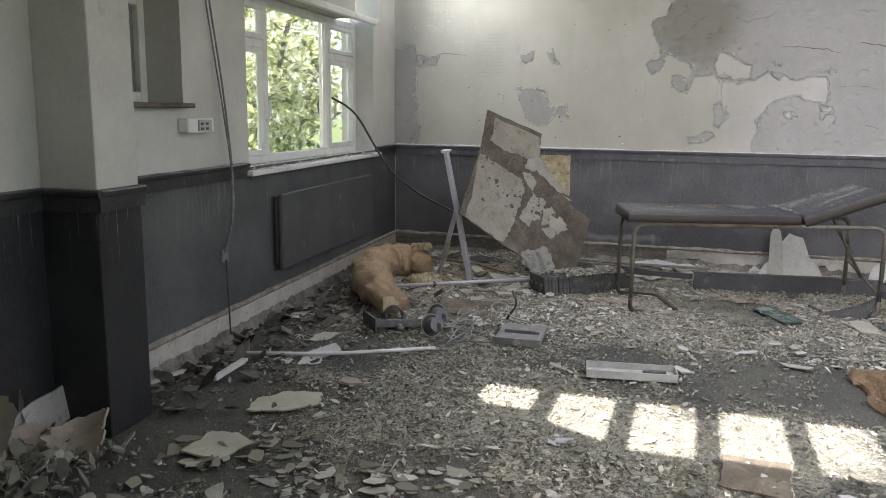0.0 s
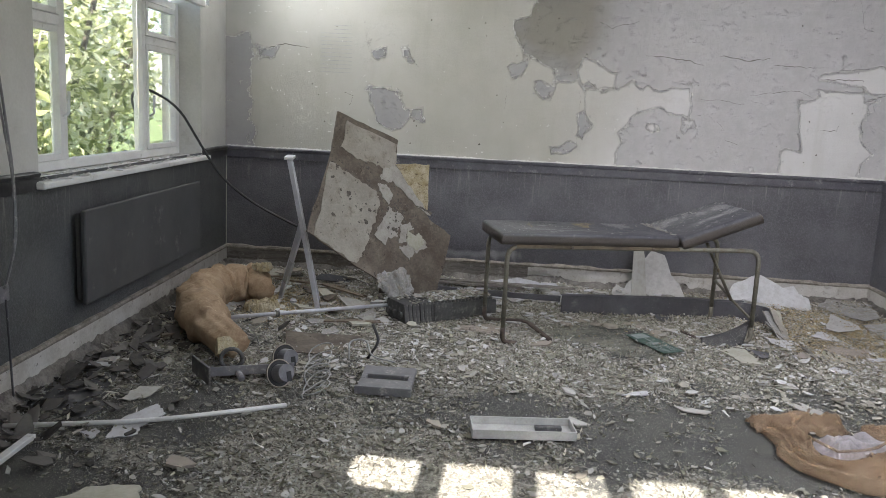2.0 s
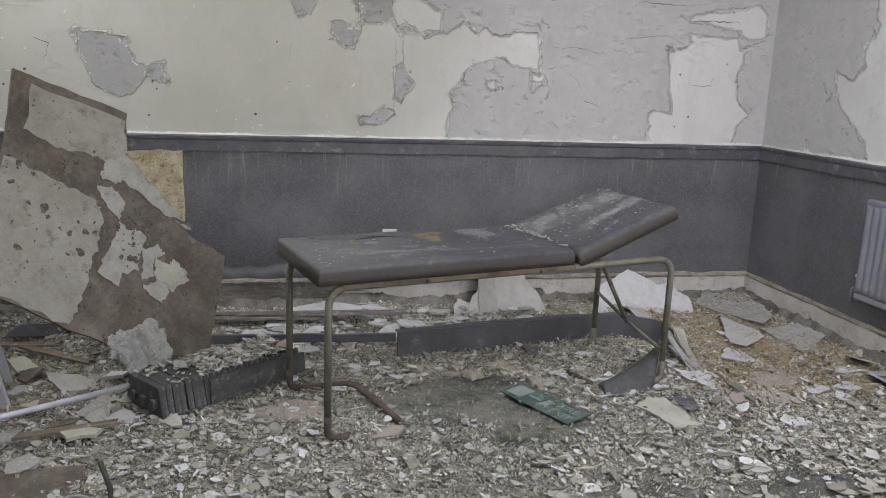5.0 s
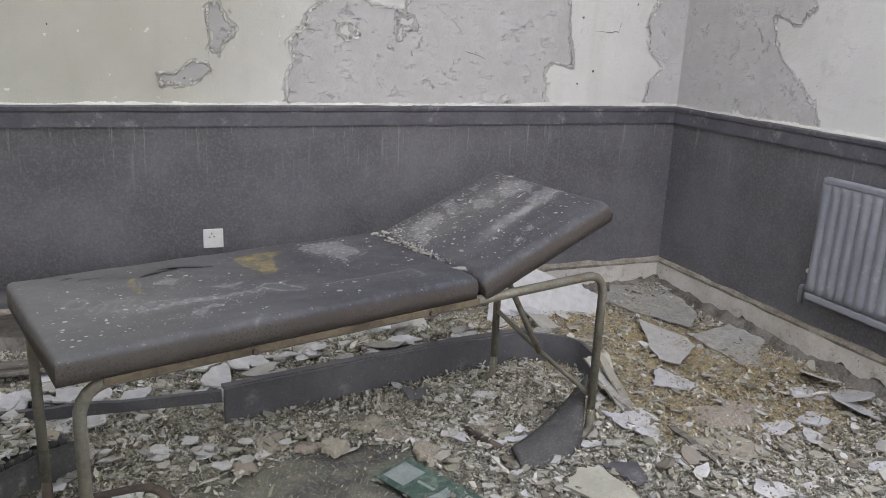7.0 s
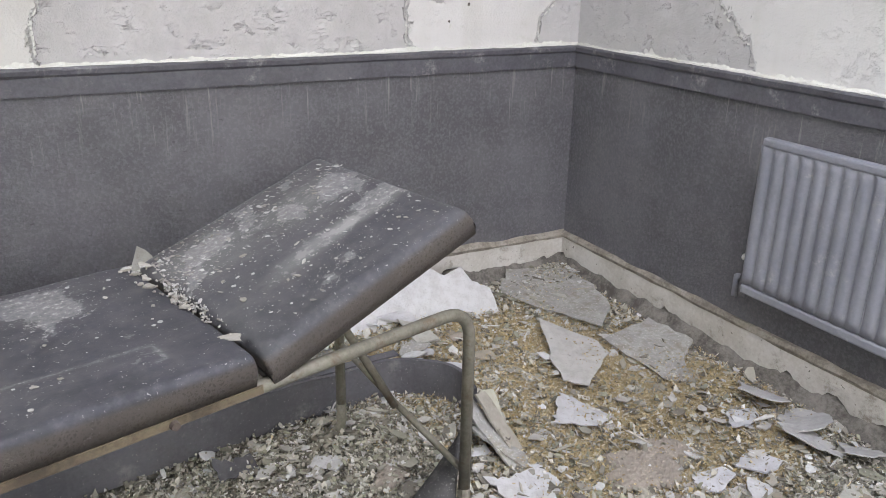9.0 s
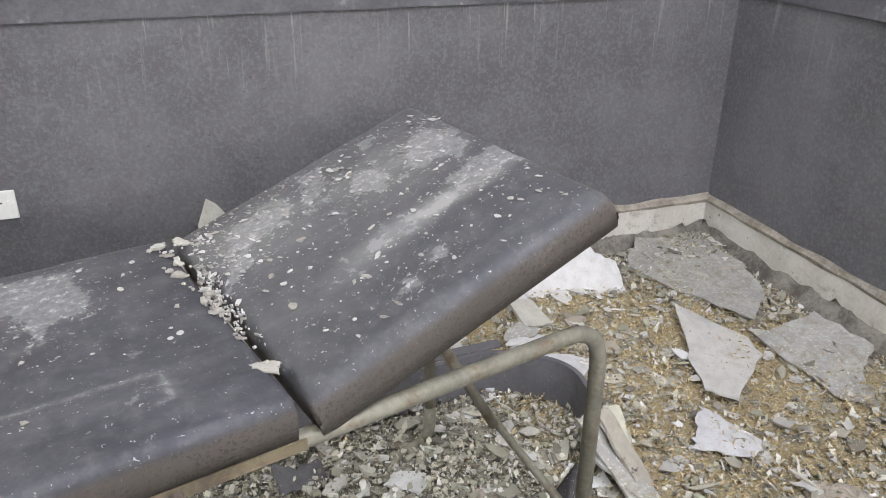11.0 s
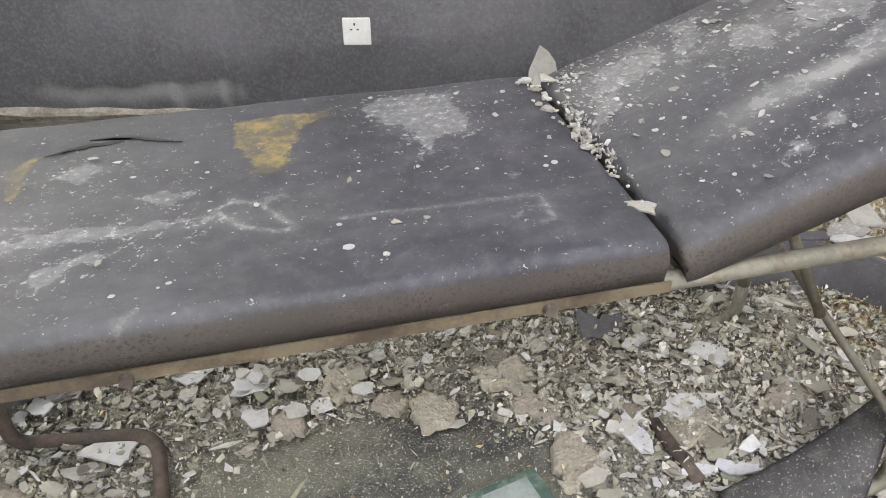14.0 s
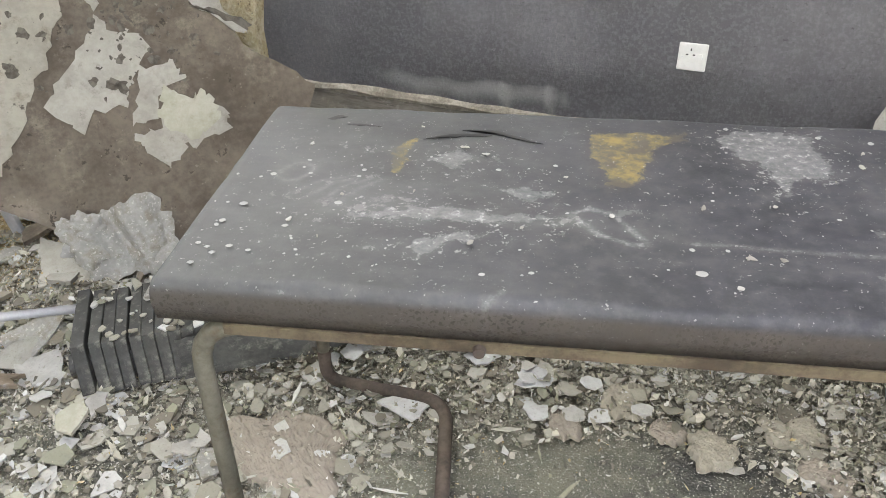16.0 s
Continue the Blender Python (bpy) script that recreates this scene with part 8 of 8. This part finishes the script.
# paint curling off the edges of the bald patches, and cracks in the far wall
def paint_curls(name, host, bald, key, put, count, seed, label, sound=()):
    """Small bent paint scales hinged on the sound paint and lifting over the bald plaster."""
    rs = random.Random(seed)
    me = host.data
    val = [d.value for d in me.attributes["bare"].data]
    edge = [i for i, v in enumerate(val) if -0.012 < v < 0.006 and RAIL + 0.03 < me.vertices[i].co.z < 2.35]
    crazed = lambda c: abs(noise.noise((c.x * 3.1, c.y * 3.1, c.z * 2.3 + 4.0)) + 0.4 * noise.noise((c.x * 9, c.y * 9, c.z * 9))) < 0.02
    extra = [i for i, v in enumerate(val) if v < -0.02 and RAIL + 0.03 < me.vertices[i].co.z < 2.35 and crazed(me.vertices[i].co)]
    edge = edge + rs.sample(extra, min(len(extra), count // 6))
    verts, faces = [], []
    for i in rs.sample(edge, min(count + count // 6, len(edge))):
        x, z = key(me.vertices[i].co)
        e = 0.02
        at = ([x + e, x - e, x, x], [z, z, z + e, z - e])
        g = depth_field(*at, bald, 0.05)
        if sound:
            g = np.minimum(g, -depth_field(*at, sound, 0.03, 3.0))
        d = Vector((g[0] - g[1], g[2] - g[3]))
        d = d.normalized() if d.length > 1e-6 else Vector((0, -1))
        t = Vector((-d.y, d.x))
        w, ln, up = 0.003 + 0.012 * rs.random() ** 2, rs.uniform(0.003, 0.011), rs.uniform(0.001, 0.006)
        o = len(verts)
        for k in range(4):
            f = k / 3
            ww = w * (1 - 0.35 * f * rs.uniform(0.4, 1.4))
            for sgn in (-1, 1):
                p = Vector((x, z)) + d * (ln * (f - 0.3)) + t * (sgn * ww * rs.uniform(0.75, 1.1))
                verts.append(put(p.x, p.y, 0.001 + up * f * f))
        for k in range(3):
            faces.append((o + 2 * k, o + 2 * k + 1, o + 2 * k + 3, o + 2 * k + 2))
    ob = new(name, mesh_of(name, verts, faces, M_CURL))
    so = ob.modifiers.new("thickness", "SOLIDIFY")
    so.thickness = 0.0008
    return tagged(ob, label, "paint", kind="stuff")


paint_curls("paint_curls", north, BALD, lambda c: (c.x, c.z), lambda a, b, h: (a, -h, b), 900, 5, "paint scales curling off the far wall", SOUND)
paint_curls("paint_curls", bpy.data.objects["wall_east_corner"], BALD_EAST, lambda c: (c.y, c.z), lambda a, b, h: (-h, a, b), 45, 6, "paint scales curling off the side wall")


def crack(pts, width, seed):
    rs = random.Random(seed)
    line = []
    for (x0, z0), (x1, z1) in zip(pts, pts[1:]):
        n = max(2, int(math.hypot(x1 - x0, z1 - z0) / 0.025))
        line += [(x0 + (x1 - x0) * k / n + rs.uniform(-0.006, 0.006), z0 + (z1 - z0) * k / n + rs.uniform(-0.007, 0.007)) for k in range(n)]
    verts, faces = [], []
    for k, (x, z) in enumerate(line):
        w = width * rs.uniform(0.3, 1.0) * (0.3 + 0.7 * math.sin(math.pi * (k + 0.5) / len(line)))
        verts += [(x, -0.0012, z + w), (x, -0.0012, z - w), (x, 0.004, z - w), (x, 0.004, z + w)]
    for k in range(len(line) - 1):
        for j in range(4):
            faces.append((4 * k + j, 4 * k + (j + 1) % 4, 4 * k + 4 + (j + 1) % 4, 4 * k + 4 + j))
    part("crack", mesh_of("crack", verts, faces, M_CRACK), None, north, "dark crack in the plaster")


for i, (pts, w) in enumerate((
        ([(-1.94, 1.92), (-1.73, 1.91), (-1.58, 1.89), (-1.46, 1.85)], 0.004), ([(-1.36, 1.94), (-1.12, 1.91), (-0.95, 1.94)], 0.005), ([(-0.95, 1.89), (-0.68, 1.88), (-0.51, 1.89)], 0.003),
        ([(-0.58, 1.79), (-0.27, 1.80), (-0.24, 1.78)], 0.004), ([(-1.48, 1.60), (-1.31, 1.60), (-1.18, 1.58), (-1.09, 1.56)], 0.002), ([(-1.10, 1.65), (-0.75, 1.70), (-0.59, 1.63)], 0.002),
        ([(-1.34, 1.43), (-1.29, 1.39), (-1.28, 1.34)], 0.003), ([(-1.26, 1.29), (-1.18, 1.27), (-1.11, 1.25)], 0.002), ([(-0.55, 1.41), (-0.41, 1.40), (-0.40, 1.49)], 0.004), ([(-0.23, 1.63), (-0.04, 1.71)], 0.003),
        ([(-2.43, 1.69), (-2.42, 1.45), (-2.43, 1.25), (-2.41, 1.07)], 0.004), ([(-0.71, 1.60), (-0.70, 1.42), (-0.69, 1.25)], 0.003), ([(-3.02, 1.66), (-3.02, 1.42)], 0.003), ([(-4.35, 1.52), (-4.28, 1.50), (-4.32, 1.36)], 0.004),
        ([(-5.0, 1.86), (-4.85, 1.89), (-4.62, 1.87)], 0.004), ([(-0.36, 2.40), (-0.31, 2.19), (-0.20, 2.15)], 0.003), ([(-2.32, 2.16), (-2.21, 2.12), (-1.97, 2.19)], 0.003), ([(-3.0, 2.11), (-2.96, 2.0), (-2.90, 1.90)], 0.004),
        ([(-2.30, 1.87), (-2.21, 1.79), (-2.16, 1.76)], 0.003), ([(-2.38, 1.71), (-2.29, 1.64), (-2.18, 1.65)], 0.003))):
    crack(pts, w, 40 + i)
for i in range(34):
    x, z, r = rnd.uniform(-5.0, -0.2), rnd.uniform(1.1, 2.2), rnd.uniform(0.003, 0.009)
    part("pit", prism("pit", [(r * math.cos(a) * rnd.uniform(0.6, 1.3), r * math.sin(a) * rnd.uniform(0.6, 1.3)) for a in (0, 1, 2, 3, 4, 5)], 0.002, M_CRACK), None, north, "", pose(x, 0.0006, z, 90))

# crumpled grey wallpaper along the foot of the side wall
for i, (x, y, a, b, rx, ry, rz) in enumerate(((-0.12, -1.28, 0.09, 0.05, 18, 24, 60), (-0.13, -1.46, 0.11, 0.06, -12, 25, 80), (-0.20, -1.56, 0.04, 0.08, 10, 20, 10), (-0.12, -1.66, 0.10, 0.06, 14, 28, 70), (-0.10, -1.85, 0.12, 0.05, -8, 28, 85))):
    ob = new("wallpaper_scrap", prism("wallpaper_scrap", ragged_outline(a * 1.5, b * 1.7, 1500 + i), 0.004, M_SCRAP, 0.010, 1500 + i, 4, 0.9))
    tagged(place(ob, pose(x, y, 0.036, rx * 0.6, ry * 0.7, rz)), "crumpled grey wallpaper scrap at the wall foot", "wallpaper", "wallpaper scraps")

# paint dust and chips along the top of the dado rail
for nm, length, put in (("rail_flakes", 5.2, lambda a, b: (-a, -b)), ("rail_flakes", 3.0, lambda a, b: (-b, -a))):
    rr = random.Random(71)
    verts, faces = [], []
    for k in range(int(length * 420)):
        a, b, q = rr.uniform(0.02, length), rr.uniform(0.002, 0.026), rr.uniform(0.002, 0.013)
        if noise.noise((a * 2.3, 1.0, 4.0)) < rr.uniform(-0.5, 0.35):
            continue
        o, turn, up = len(verts), rr.uniform(0, 6.28), rr.uniform(0.0, 0.006)
        for j in range(4):
            g = turn + j * 1.57 + rr.uniform(-0.4, 0.4)
            xx, yy = put(a + 2.4 * q * math.cos(g), max(0.001, min(0.026, b * 0.6 + q * 0.5 * math.sin(g))))
            verts += [(xx, yy, RAIL + 0.003 + 0.4 * up * (j % 2)), (xx, yy, RAIL - 0.003)]
        faces += [(o, o + 2, o + 4, o + 6)] + [(o + 2 * j, o + 2 * j + 1, o + (2 * j + 3) % 8, o + (2 * j + 2) % 8) for j in range(4)]
    tagged(new(nm, mesh_of(nm, verts, faces, M_CURL)), "pale paint chips lying along the dado rail", "paint", kind="stuff")

# rubble heap by the pier
for i, (x, y, z, a, b, th, rx, ry, rz, mt) in enumerate(((-5.05, -5.22, 0.16, 0.17, 0.20, 0.05, 62, 0, 55, M_TANPIECE), (-4.98, -5.12, 0.12, 0.09, 0.14, 0.05, 70, 10, 80, M_TANPIECE), (-5.10, -4.98, 0.20, 0.07, 0.14, 0.03, 76, 0, 60, M_CARD), (-4.96, -4.95, 0.06, 0.10, 0.09, 0.04, 40, 12, 40, M_CARD),
                                                         (-4.77, -4.90, 0.09, 0.13, 0.10, 0.04, 42, -14, 20, M_CARD), (-4.86, -5.06, 0.03, 0.10, 0.08, 0.04, 15, 10, 0, M_GREYPLASTER), (-5.18, -5.20, 0.22, 0.15, 0.10, 0.05, 30, 0, 10, M_TANPIECE))):
    ob = place(new("plaster_slab", bent_slab("plaster_slab", a, b, 0.4 * th, (0.5, -0.4, 0.6, 0.3)[i % 4], 11.0 + 2.3 * i, mt)), pose(x, y, z, rx, ry, rz))
    tagged(ob, "broken dirty plaster slab heaped by the pier", "plaster", "plaster slabs by the pier")
sb = thing("broken_skirting", pose(-5.02, -4.80, 0.12, 80, -14, 84), "length of broken white skirting leaning in the heap", "timber")
part("board", prism("board", [(-0.13, -0.08), (0.12, -0.07), (0.10, 0.07), (-0.12, 0.08)], 0.016, M_SKIRT, 0.006, 4, 4), None, sb)
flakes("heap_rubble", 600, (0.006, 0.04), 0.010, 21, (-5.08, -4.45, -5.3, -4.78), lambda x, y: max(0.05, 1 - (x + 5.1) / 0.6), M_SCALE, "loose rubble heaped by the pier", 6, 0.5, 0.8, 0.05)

# bits lying on the couch
for i in range(80):
    u, v = rnd.uniform(0.04, CL - 0.03), rnd.uniform(0.04, CW - 0.04)
    if i < 58:
        v = 0.06 + 0.49 * (1 - rnd.random() ** 2.0)
        u = CL + rnd.gauss(-0.004, 0.004 + 0.016 * (v > 0.34))
    s = rnd.uniform(0.003, 0.010) if i >= 58 else 0.0035 + 0.012 * rnd.random() ** 2.2 + (0.009 if i < 7 else 0.0)
    ob = new("couch_flake", prism("couch_flake", ragged_outline(s, s * rnd.uniform(0.45, 0.8), 900 + i, 6), 0.0014 if i >= 58 else 0.0030, M_COUCHFLAKE, s * 0.14, 900 + i, 3, 0.4))
    tip = 13 if i < 58 else 4
    place(ob, couch.matrix_basis @ pose(u, v + PADV, CZ + (0.0015 if i < 58 else 0.0), rnd.uniform(-tip, tip), rnd.uniform(-tip, tip), rnd.uniform(0, 360)))
    tagged(ob, "small plaster flake lying on the couch", "plaster", "flakes on the couch")
for i in range(22):
    u, v = rnd.uniform(0.05, HL - 0.06), rnd.uniform(0.08, CW - 0.05)
    s = rnd.uniform(0.003, 0.011)
    ob = new("couch_flake", prism("couch_flake", ragged_outline(s, s * rnd.uniform(0.4, 0.8), 1000 + i, 6), 0.0014, M_COUCHFLAKE, s * 0.12, 1000 + i, 2, 2.0))
    place(ob, couch.matrix_basis @ HEAD_M @ pose(u, v, 0.001, rnd.uniform(-8, 8), rnd.uniform(-8, 8), rnd.uniform(0, 360)))
    tagged(ob, "small plaster flake lying on the couch", "plaster", "flakes on the couch")
